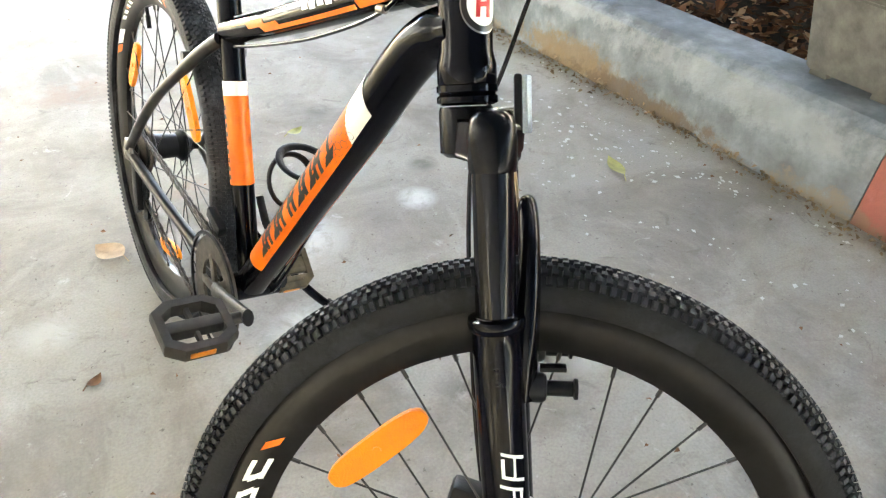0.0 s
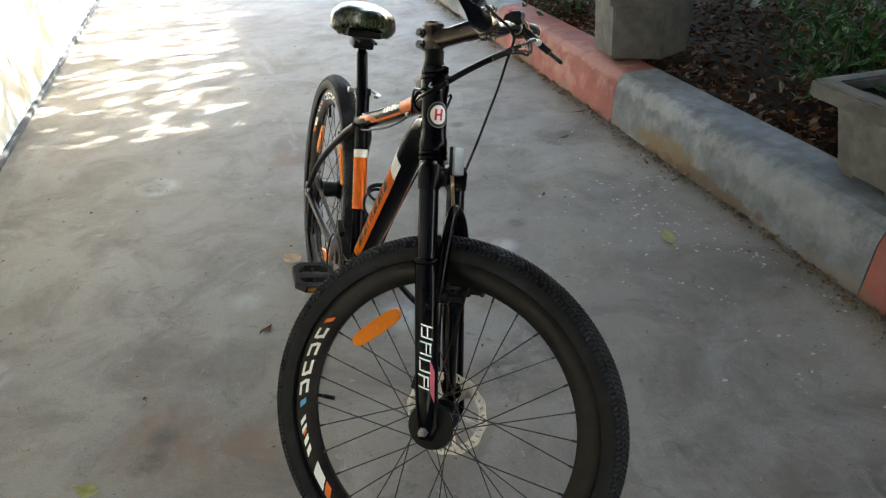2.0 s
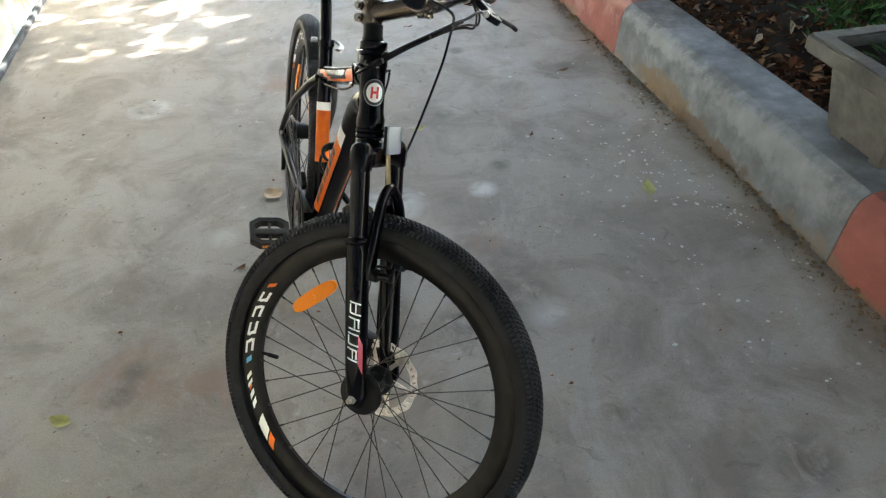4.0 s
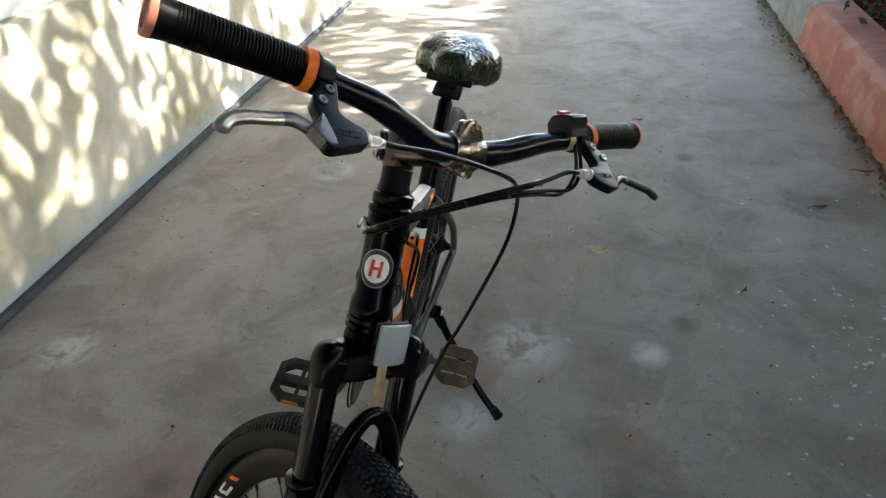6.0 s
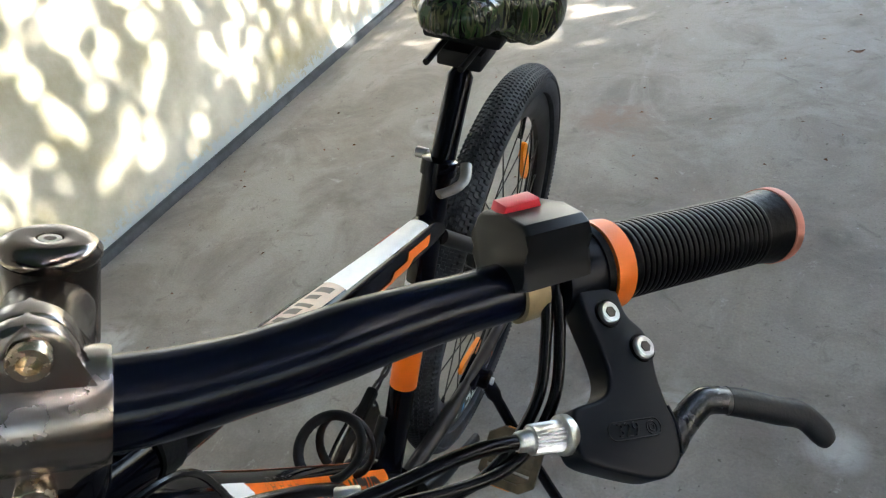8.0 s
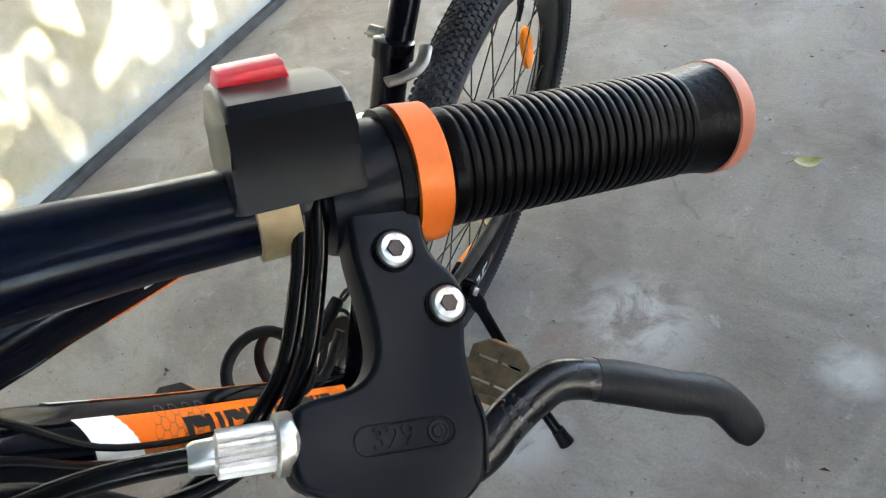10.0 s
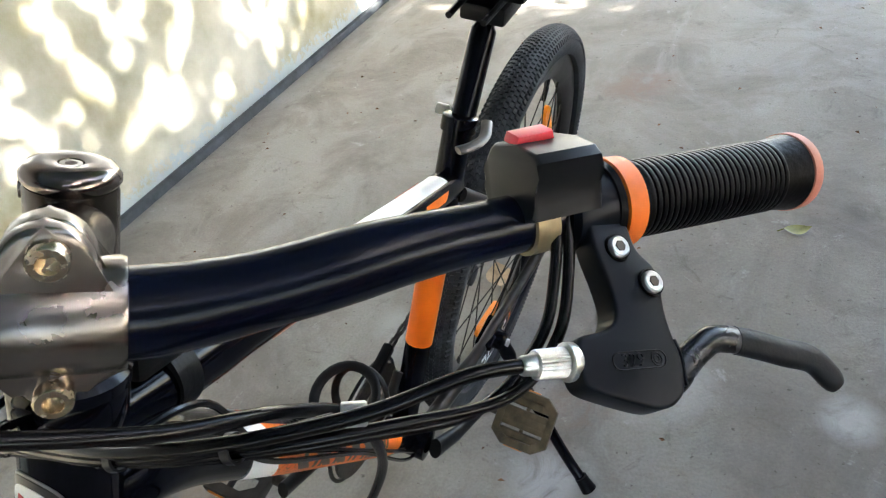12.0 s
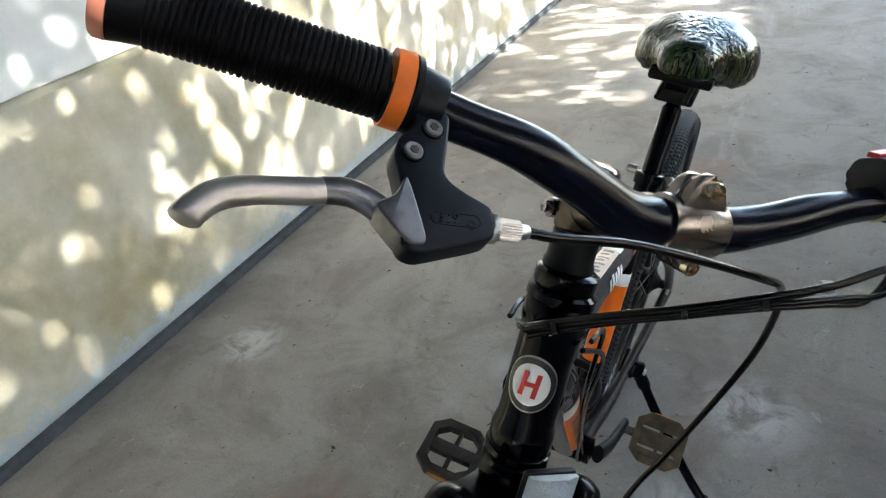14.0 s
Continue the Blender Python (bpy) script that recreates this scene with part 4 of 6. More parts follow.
V_W_U = Matrix(((0, 0, 1, 0), (1, 0, 0, 0), (0, 1, 0, 0), (0, 0, 0, 1)))
FRONT_EAR, BACK_EAR, LOW_EAR = ear(0.0235, 0.0122), ear(0.0215, 0.0122), ear(0.0105, 0.0080)
clamp = P("bar_clamp", lambda b: lathe(b, [(0.0140, -0.0205), (0.0172, -0.0202), (0.0178, -0.0185), (0.0178, 0.0185), (0.0172, 0.0202), (0.0140, 0.0205)], Matrix.Translation((0.096, 0.0065, -0.0095)) @ TURN_Y, 40), M_DARKALLOY, "bronze-grey alloy bar clamp", None, STEER)
for outline, flip, u, thick in ((FRONT_EAR, 1, 0.1035, 0.0075), (BACK_EAR, 1, 0.0920, 0.0100), (LOW_EAR, -1, 0.1035, 0.0075), (LOW_EAR, -1, 0.0920, 0.0100)):
    lug = outline if flip > 0 else [(y, -0.024 - z) for y, z in outline]
    P("clamp_lug", lambda b: prism(b, lug, thick, Matrix.Translation((u, 0.0065, 0)) @ V_W_U, 0.0022, 3), M_DARKALLOY, "", clamp, STEER)
for w, dz in ((0.0150, 0.0), (-0.0295, 0.0)):
    nrm = Vector((1, 0, dz)).normalized()
    P("clamp_bolt", lambda b: lathe(b, [(0.0, 0.0005), (0.0028, 0.0005), (0.0030, 0.0046), (0.0048, 0.0046), (0.0055, 0.0036), (0.0055, -0.002)], frame_at(Vector((0.1078, 0.0075, w)), nrm), 18), M_CLAMPBOLT, "brassy hex bolt", clamp, STEER)


def on_bar(y):
    """A frame on the bar at y: z along the bar to the left, x forwards, y down."""
    k = min(range(1, len(BAR) - 1), key=lambda i: abs(BAR[i].y - y))
    t = (BAR[k + 1] - BAR[k - 1]).normalized()
    p = BAR[k] + t * ((y - BAR[k].y) / t.y)
    x = (Vector((1, 0, 0)) - t * t.x).normalized()
    return Matrix.Translation(p) @ Matrix((x, t.cross(x), t)).transposed().to_4x4()


def grip_at(s, y_ring, y_end):
    mid, half = (y_ring + y_end) / 2, (y_end - y_ring) / 2
    g = on_bar(mid * s) @ (Matrix.Identity(4) if s > 0 else pose(0, 0, 0, 180, 0, 0))
    h = half - 0.006
    prof = [(0.0125, -h), (0.0152, -h)]
    pitch = 0.0029
    ribs = int(2 * (h - 0.006) / pitch)
    for k in range(ribs):
        z = -h + 0.0018 + pitch * k
        fade = 1.0 if k < ribs * 0.72 else 0.55
        prof += [(0.0158, z), (0.01595, z + 0.0006), (0.01595, z + 0.0013), (0.0158, z + 0.0019), (0.0158 - 0.0008 * fade, z + 0.0022), (0.0158 - 0.0008 * fade, z + 0.0026)]
    prof += [(0.0160, h - 0.008), (0.0166, h - 0.003), (0.0172, h)]
    grip = P("grip", lambda b: lathe(b, prof, g, 40), M_RUBBER, "ribbed black rubber grip", None, STEER, 30)
    P("grip_flange", lambda b: lathe(b, [(0.0125, -h - 0.0155), (0.0178, -h - 0.015), (0.0182, -h - 0.0122), (0.0125, -h - 0.0116)], g, 40), M_RUBBER, "black rubber flange", grip, STEER)
    P("grip_ring", lambda b: lathe(b, [(0.0135, -h - 0.0115), (0.0186, -h - 0.011), (0.0182, -h - 0.0022), (0.0135, -h - 0.0015)], g, 40), M_ORANGE_RING, "orange grip ring", grip, STEER)
    P("grip_end", lambda b: lathe(b, [(0.0165, h), (0.0176, h + 0.0006), (0.0176, h + 0.0052), (0.0166, h + 0.0065), (0.0120, h + 0.0065), (0.0115, h + 0.004), (0.0, h + 0.004)], g, 40), M_FADED, "faded salmon grip end ring", grip, STEER)


grip_at(1, 0.2000, 0.3020)
grip_at(-1, 0.1790, 0.304)

# brake levers: a along the bar outwards, b forwards and down, from the upper bolt
LN = Vector((0.66, 0, 0.75)).normalized()
LB = Vector((0.75, 0, -0.66)).normalized()


BODY_L = [(-0.0077, -0.012), (-0.0077, -0.006), (-0.0074, 0.0006), (-0.0055, 0.0111), (-0.0047, 0.0213), (-0.0073, 0.0272), (-0.0122, 0.0297), (-0.0228, 0.0309), (-0.0245, 0.033), (-0.0262, 0.0445), (-0.024, 0.049), (-0.0113, 0.0538), (0.0016, 0.0581), (0.0092, 0.0576), (0.0161, 0.0528), (0.0183, 0.041), (0.0167, 0.0334), (0.0163, 0.0231), (0.0190, 0.0113), (0.0169, 0.0057), (0.0125, 0.0014), (0.011, -0.0022), (0.0105, -0.012)]
BODY_R = [(-0.0135, -0.012), (-0.012, -0.002), (-0.0085, 0.012), (-0.0061, 0.022), (-0.0085, 0.0265), (-0.015, 0.0310), (-0.0245, 0.0358), (-0.0268, 0.0382), (-0.0258, 0.0508), (-0.0225, 0.0536), (0.002, 0.0608), (0.010, 0.0630), (0.0162, 0.0608), (0.0180, 0.054), (0.016, 0.044), (0.0146, 0.034), (0.015, 0.026), (0.0165, 0.0155), (0.013, 0.006), (0.005, -0.001), (0.005, -0.012)]
BLADE_L = [(0.010, 0.0505), (0.0190, 0.0475), (0.0285, 0.0410), (0.0370, 0.0362), (0.0459, 0.0335), (0.0620, 0.0362), (0.0800, 0.0412), (0.0945, 0.0452), (0.1038, 0.0565)]
BLADE_R = [(0.006, 0.056), (0.0123, 0.0527), (0.0209, 0.0405), (0.0347, 0.0329), (0.0531, 0.0349), (0.0747, 0.0376), (0.0867, 0.0419), (0.0943, 0.049), (0.0969, 0.054)]


def lever(s, bolt1, blade_mat, blade_label):
    org = Vector(bolt1)
    left = s > 0
    m = Matrix.Translation(org) @ Matrix((Vector((0, s, 0)), LB, Vector((0, s, 0)).cross(LB))).transposed().to_4x4()
    up = 1 if s > 0 else -1          # m's z runs along -LN for the left lever
    f = -up
    body = P("brake_lever", lambda b: (
        pillow(b, round_outline(BODY_L if left else BODY_R, 2), 0.0122, m @ Matrix.Translation((0, 0, -f * 0.0075)), 0.0016),
        lathe(b, [(0.0113, -0.0135), (0.0158, -0.0130), (0.0164, -0.011), (0.0164, 0.011), (0.0158, 0.0130), (0.0113, 0.0135)], on_bar(org.y + 0.002 * s), 36)), M_LEVERBODY, "matt black brake lever body", None, STEER, 65)
    for (a_, b_) in ((0.0022, -0.0006), (0.0131, 0.0132)) if left else ((-0.0031, 0.0), (0.0079, 0.0141)):
        P("lever_bolt", lambda b: lathe(b, [(0.0, 0.0002), (0.0017, 0.0002), (0.0019, 0.0016), (0.0036, 0.0018), (0.0043, 0.0012), (0.0044, -0.003)], m @ Matrix.Translation((a_, b_, -f * 0.0008)) @ (pose(0, 0, 0, 180, 0, 0) if f < 0 else Matrix.Identity(4)), 22), M_BOLT if s > 0 else M_DARKBOLT, "silver hex bolt" if s > 0 else "grey hex bolt", body, STEER)
        # raised dark hexagon paints the shade inside the bolt's socket
        P("hex_socket", lambda b: lathe(b, [(0.0, 0.0020), (0.0021, 0.0020), (0.0022, 0.0010)], m @ Matrix.Translation((a_, b_, -f * 0.0008)) @ (pose(0, 0, 0, 180, 0, 0) if f < 0 else Matrix.Identity(4)), 6), M_CHAIN, "dark hex disc for the shaded socket", body, STEER)
        P("bolt_recess", lambda b: lathe(b, [(0.0044, 0.0002), (0.0052, 0.0006), (0.0054, -0.001)], m @ Matrix.Translation((a_, b_, -f * 0.0011)) @ (pose(0, 0, 0, 180, 0, 0) if f < 0 else Matrix.Identity(4)), 22), M_RUBBER, "", body, STEER)
    deep = -f * 0.010
    pts = smooth([(a_, b_, deep) for a_, b_ in (BLADE_L if left else BLADE_R)], 5)
    rad = [0.0058] * 8 + [0.0056] * 9 + [0.0055] * 8 + [0.0057] * 8 + [0.0058] * 6 + [0.0052, 0.0040]
    fat = 1.0 if s > 0 else 1.12
    P("lever_blade", lambda b: sweep(b, [m @ p for p in pts], [r * fat for r in rad], 16, flat=0.72, hint=m.to_3x3() @ Vector((0, 0, 1))), blade_mat, blade_label, body, STEER)
    if s < 0:
        P("lever_neck", lambda b: sweep(b, [m @ p for p in pts[:19]], [r * 1.16 for r in rad[:17]] + [r * 1.135 for r in rad[17:19]], 16, flat=0.72, hint=m.to_3x3() @ Vector((0, 0, 1))), M_NECK, "dark scuffed lever neck", body, STEER)
        P("lever_root", lambda b: pillow(b, round_outline([(0.0115, 0.0274), (0.0082, 0.046), (0.0065, 0.0595), (0.0150, 0.0600), (0.0215, 0.0515), (0.0275, 0.0425), (0.0215, 0.0390), (0.0165, 0.0355), (0.0135, 0.0285)], 2), 0.0130, m @ Matrix.Translation((0, 0, -f * 0.0068)), 0.0012), M_NECK, "scuffed grey lever root plate", body, STEER, 50)
    if s > 0:
        P("lever_sleeve", lambda b: sweep(b, [m @ p for p in pts[23:]], [r + 0.0003 for r in rad[23:]], 16, flat=0.72, hint=m.to_3x3() @ Vector((0, 0, 1))), M_SLEEVE_RELIEF, "worn grey lever end", body, STEER)
    # knurled barrel adjuster along -a
    ax = m @ Matrix.Translation((-0.0245, 0.0384, -f * 0.0070) if left else (-0.026, 0.0440, -f * 0.0075)) @ pose(0, 0, 0, 0, -90, 0)
    adj = P("barrel_adjuster", lambda b: (lathe(b, [(0.0055, -0.001), (0.0064, 0.0), (0.0067, 0.0004), (0.0067, 0.0032), (0.0063, 0.0036), (0.0046, 0.0038)], ax, 18), lathe(b, [(0.0042, 0.0150), (0.0036, 0.0156), (0.0034, 0.0195), (0.0028, 0.0205)], ax, 18)), M_BOLT, "knurled silver barrel adjuster", body, STEER)

    def ridges(b):
        n = 52
        lo = [b.verts.new(ax @ Vector(((0.0052 if j % 2 else 0.0046) * math.cos(2 * math.pi * j / n), (0.0052 if j % 2 else 0.0046) * math.sin(2 * math.pi * j / n), 0.0036))) for j in range(n)]
        hi = [b.verts.new(ax @ Vector(((0.0050 if j % 2 else 0.0044) * math.cos(2 * math.pi * j / n), (0.0050 if j % 2 else 0.0044) * math.sin(2 * math.pi * j / n), 0.0150))) for j in range(n)]
        for j in range(n):
            b.faces.new((lo[j], lo[(j + 1) % n], hi[(j + 1) % n], hi[j]))
        b.faces.new(hi)
        b.faces.new(lo[::-1])
    P("knurled_sleeve", ridges, M_BOLT, "", adj, STEER, 20)
    # moulded oblong with the size number
    P("moulded_oblong", lambda b: sweep(b, [m @ Vector(((-0.0012 if left else -0.0079) + x, (0.0408 if left else 0.0455) + y, -f * 0.0013)) for x, y in ([(0.0085 + 0.003 * math.cos(t), 0.003 * math.sin(t)) for t in [math.pi * k / 8 - math.pi / 2 for k in range(9)]] + [(-0.0085 + 0.003 * math.cos(t), 0.003 * math.sin(t)) for t in [math.pi * k / 8 + math.pi / 2 for k in range(9)]])], 0.0003, 5, closed=True), M_PLASTIC, "", body, STEER)
    body["label"] = "matt black brake lever body moulded with 329"
    cu = bpy.data.curves.new("moulded_number", "FONT")
    cu.body, cu.size, cu.extrude, cu.align_x, cu.align_y = "329", 0.0066, 0.0003, "CENTER", "CENTER"
    tmp = new("moulded_number", cu)
    me = bpy.data.meshes.new_from_object(tmp.evaluated_get(bpy.context.evaluated_depsgraph_get()))
    bpy.data.objects.remove(tmp)
    ob = new("moulded_number", me)
    me.materials.clear()
    # greyer than the body: the relief's highlights are put into its colour
    me.materials.append(M_SLEEVE_RELIEF)
    face = m @ Matrix.Translation((-0.0040, 0.0408, -f * 0.0011) if left else (-0.0045, 0.0455, -f * 0.0011))
    zc = LN
    xc = Vector((0, 1, 0))
    me.transform(STEER @ Matrix.Translation(face.translation) @ Matrix((xc, zc.cross(xc), zc)).transposed().to_4x4())
    ob.parent = body
    # rings in the same lighter grey, as painted relief highlights
    for r_ in (0.0011, 0.0022):
        P("moulded_ring", lambda b: sweep(b, [m @ Vector(((0.0062 if left else -0.0150) + r_ * math.cos(t), (0.0410 if left else 0.0475) + r_ * math.sin(t), -f * 0.0013)) for t in (math.pi * k / 12 for k in range(24))], 0.00028, 5, closed=True), M_SLEEVE_RELIEF, "", body, STEER)
    # shallow lip beside the pivot slot
    lip = [(0.0166, 0.0345), (0.0178, 0.041), (0.0163, 0.0512)] if left else [(0.0142, 0.036), (0.0165, 0.048), (0.0172, 0.060)]
    P("pivot_lip", lambda b: sweep(b, smooth([m @ Vector((a_, b_, -f * 0.0018)) for a_, b_ in lip], 5), 0.0007, 6), M_LEVERBODY, "", body, STEER)
    return ax


L_AX = lever(1, (0.117, 0.186, 0.023), M_LEVER, "worn black brake lever blade")
R_AX = lever(-1, (0.114, -0.170, 0.0235), M_LEVERBARE, "bare brushed-metal brake lever blade")

# switch box on the left of the bar
sb = on_bar(0.1680)


def switch_case(b):
    """A housing with a hollowed front, a rounded back and a top shorter than its foot."""
    back = [(-0.0125 + 0.0085 * math.cos(radians(a)) * 1.0, -0.0150 - 0.0125 * math.sin(radians(a))) for a in range(100, 226, 14)]
    outline = [(0.0156, -0.0075), (0.0141, -0.0125), (0.0131, -0.0175), (0.0129, -0.0230), (0.0136, -0.0280), (0.0098, -0.0302), (-0.0020, -0.0298)] + back + [(-0.0170, -0.003), (-0.0110, 0.003), (0.0095, -0.0045)]
    prism(b, outline, 0.0290, Matrix.Identity(4), 0.0016, 3)
    for v in b.verts:
        v.co.z = v.co.z * (1.06 + 4.6 * min(0.0, v.co.y)) + 0.0012
    b.transform(sb)


box = P("switch_box", switch_case, M_BOX, "black plastic lamp switch box with red button", None, STEER, 30)
P("red_button", lambda b: prism(b, [(-0.0085, 0), (0.0085, 0), (0.0074, 0.0040), (-0.0074, 0.0034)], 0.009, sb @ Matrix.Translation((-0.0078, -0.0286, -0.0025)) @ Matrix(((0, 0, 1, 0), (0, -1, 0, 0), (1, 0, 0, 0), (0, 0, 0, 1))), 0.001), M_REDBTN, "red push button", box, STEER)
P("clamp_strap", lambda b: lathe(b, [(0.0113, -0.005), (0.0128, -0.0048), (0.0128, 0.0048), (0.0113, 0.005)], on_bar(0.1635), 32), M_BRASS, "dull brass clamp strap", box, STEER)

# cables: rows of the steering frame
def cable(name, pts, r, mat, label="", parent=None, k=8):
    return P(name, lambda b: sweep(b, smooth(pts, k), r, 10), mat, label, parent, STEER)


LBAR = L_AX @ Vector((0, 0, 0.019))
RBAR = R_AX @ Vector((0, 0, 0.019))
cable("brake_cable", [LBAR, LBAR + Vector((0.000, -0.02, -0.002)), (0.138, 0.092, -0.023), (0.128, 0.056, -0.037), (0.104, 0.024, -0.057), (0.072, 0.001, -0.078), (0.037, -0.018, -0.101), (0.020, -0.024, -0.112), (0.006, -0.023, -0.120), (-0.020, -0.008, -0.128)], 0.0025, M_CABLE, "black brake cable housing")
cable("brake_cable", [RBAR, RBAR + Vector((0.0, 0.02, -0.001)), (0.138, -0.06, -0.0125), (0.140, -0.01, -0.017), (0.136, 0.035, -0.024), (0.121, 0.070, -0.033), (0.100, 0.102, -0.054), (0.078, 0.127, -0.092), (0.057, 0.141, -0.132), (0.031, 0.145, -0.196), (0.012, 0.148, -0.239), (-0.005, 0.145, -0.285), (-0.010, 0.125, -0.36), (-0.008, 0.098, -0.46), (-0.004, 0.078, -0.56), (0.002, 0.068, -0.63)], 0.0025, M_CABLE, "black front brake cable housing")
cable("lamp_wire", [(0.101, 0.173, 0.030), (0.112, 0.172, 0.014), (0.125, 0.166, -0.008), (0.131, 0.148, -0.028), (0.133, 0.105, -0.033), (0.125, 0.057, -0.0435), (0.102, 0.025, -0.0612), (0.070, 0.002, -0.0822), (0.036, -0.017, -0.105), (0.019, -0.025, -0.117)], 0.0022, M_CABLE, "black lamp wire")
cable("lamp_wire", [(0.100, 0.169, 0.030), (0.110, 0.168, 0.012), (0.122, 0.161, -0.011), (0.129, 0.138, -0.034), (0.130, 0.095, -0.039), (0.122, 0.056, -0.0475), (0.099, 0.025, -0.065), (0.067, 0.003, -0.086), (0.035, -0.016, -0.109), (0.019, -0.024, -0.121)], 0.0022, M_CABLE, "black lamp wire")
cable("shift_cable", [(0.017, -0.027, -0.117), (0.034, -0.018, -0.105), (0.068, 0.000, -0.0835), (0.100, 0.022, -0.0625), (0.124, 0.053, -0.042), (0.131, 0.085, -0.030)], 0.0026, M_CABLE, "black cable bundle")
for (u, v, w) in ((0.126, 0.056, -0.041), (0.101, 0.024, -0.061), (0.036, -0.017, -0.105)):
    P("cable_tie", lambda b: lathe(b, [(0.0040, -0.0016), (0.0050, -0.0016), (0.0050, 0.0016), (0.0040, 0.0016)], frame_at(Vector((u, v, w)), Vector((0.55, 0.62, 0.42))), 14, closed=True), M_TIE, "black cable tie", None, STEER)
P("cable_sleeve", lambda b: lathe(b, [(0.0036, -0.004), (0.0040, -0.0035), (0.0040, 0.0035), (0.0036, 0.004)], frame_at(Vector((0.134, 0.090, -0.026)), Vector((0.2, 0.95, 0.12))), 14), M_BOLT, "small silver cable sleeve", None, STEER)
P("cable_tie", lambda b: sweep(b, smooth([(0.024, -0.008, -0.117), (0.019, -0.022, -0.115), (0.010, -0.030, -0.113), (0.016, -0.036, -0.108)], 5), 0.0011, 6), M_PALEGREEN, "pale green wire end", None, STEER)

# drivetrain
CR = radians(27)
crank_dir = Vector((math.cos(CR), 0, math.sin(CR)))
chainring = P("chainring", lambda b: lathe(b, [(0.05, -0.002), (0.083, -0.002), (0.083, 0.002), (0.05, 0.002)], Matrix.Translation(BB + Vector((0, -0.052, 0))) @ TURN_Y, 44, closed=True), M_CHAIN, "black chainring with guard")
for s in (-1, 1):
    d = crank_dir * (-s)
    crank = P("crank_arm", lambda b: sweep(b, [BB + Vector((0, 0.05 * s, 0)), BB + Vector((0, 0.062 * s, 0)) + d * 0.05, BB + Vector((0, 0.072 * s, -0.011)) + d * 0.178], [0.015, 0.0125, 0.0115], 14, flat=0.65, hint=Vector((0, 1, 0))), M_PLASTIC, "black crank arm")
    pc = BB + d * 0.17 + Vector((-0.004 if s < 0 else 0.004, 0.135 * s, -0.013))
    oct_ = [(0.043, -0.024), (0.043, 0.024), (0.028, 0.043), (-0.028, 0.043), (-0.043, 0.024), (-0.043, -0.024), (-0.028, -0.043), (0.028, -0.043)]
    pm, pl = (M_PEDAL, "dusty black plastic platform pedal") if s < 0 else (M_PEDALTAN, "tan dust-covered plastic platform pedal")
    tilt = Matrix.Translation(pc) @ pose(0, 0, 0, 0, 8 if s < 0 else 36, 0)

    def ring_plate(b):
        """The platform's rim: an eight-sided ring with flat faces and chamfered edges."""
        inner = [(x * 0.74, y * 0.76) for x, y in oct_]
        rows = [[b.verts.new(tilt @ Vector((x * k, y * k, z))) for x, y in o] for o, k, z in ((oct_, 1.0, -0.008), (oct_, 1.03, -0.004), (oct_, 1.03, 0.006), (oct_, 1.0, 0.010), (inner, 1.0, 0.010), (inner, 1.0, -0.008))]
        for p, q in zip(rows, rows[1:] + rows[:1]):
            for k in range(8):
                b.faces.new((p[k], p[(k + 1) % 8], q[(k + 1) % 8], q[k]))
    pedal = P("pedal", ring_plate, pm, pl, sharp=25)
    P("pedal_core", lambda b: block(b, (0.020, 0.080, 0.017), tilt, 0.004), pm, "", pedal)
    for q in (-1, 1):
        P("pedal_rib", lambda b: block(b, (0.030, 0.006, 0.010), tilt @ Matrix.Translation((0.021 * q, 0.0, -0.001)), 0.002), pm, "", pedal)
    if s > 0:
        for x_ in (-0.0255, -0.0085, 0.0085, 0.0255):
            P("pedal_bar", lambda b: block(b, (0.0125, 0.070, 0.015), tilt @ Matrix.Translation((x_, 0, 0.001)), 0.003), pm, "", pedal)
    P("pedal_spindle", lambda b: sweep(b, [pc - Vector((0, 0.04 * s, 0)), pc - Vector((0, 0.068 * s, 0))], 0.008, 12), M_CHAIN, "", pedal)
    for q in (-1, 1):
        P("pedal_reflector", lambda b: block(b, (0.003, 0.030, 0.007), tilt @ Matrix.Translation((0.0446 * q, -0.004, 0.001)), 0.001), M_PEDALAMBER, "amber pedal reflector", pedal)
# side stand on the left chainstay
KS = Vector((0.205, 0.062, 0.292))
kick = P("side_stand", lambda b: (sweep(b, smooth([KS, KS + Vector((0.0, 0.02, -0.030)), (0.216, 0.125, 0.205), (0.240, 0.205, 0.115), (0.255, 0.254, 0.072)], 6), [0.0115] * 7 + [0.0085] * 18, 14), lathe(b, [(0.0, -0.012), (0.015, -0.011), (0.016, 0.008), (0.012, 0.012), (0.0, 0.012)], Matrix.Translation(KS) @ TURN_Y, 20), block(b, (0.06, 0.026, 0.012), Matrix.Translation((0.205, 0.046, 0.300)), 0.003)), M_BLACK, "black side stand")
P("stand_foot", lambda b: sweep(b, [(0.2510, 0.240, 0.0865), (0.2540, 0.250, 0.077), (0.2565, 0.2585, 0.069)], [0.0105, 0.0115, 0.013], 16), M_RUBBER, "black rubber foot", kick)
P("stand_bolt", lambda b: lathe(b, [(0.004, 0.012), (0.006, 0.012), (0.006, 0.016), (0.0, 0.017)], Matrix.Translation(KS) @ TURN_Y, 12), M_BOLT, "silver bolt", kick)


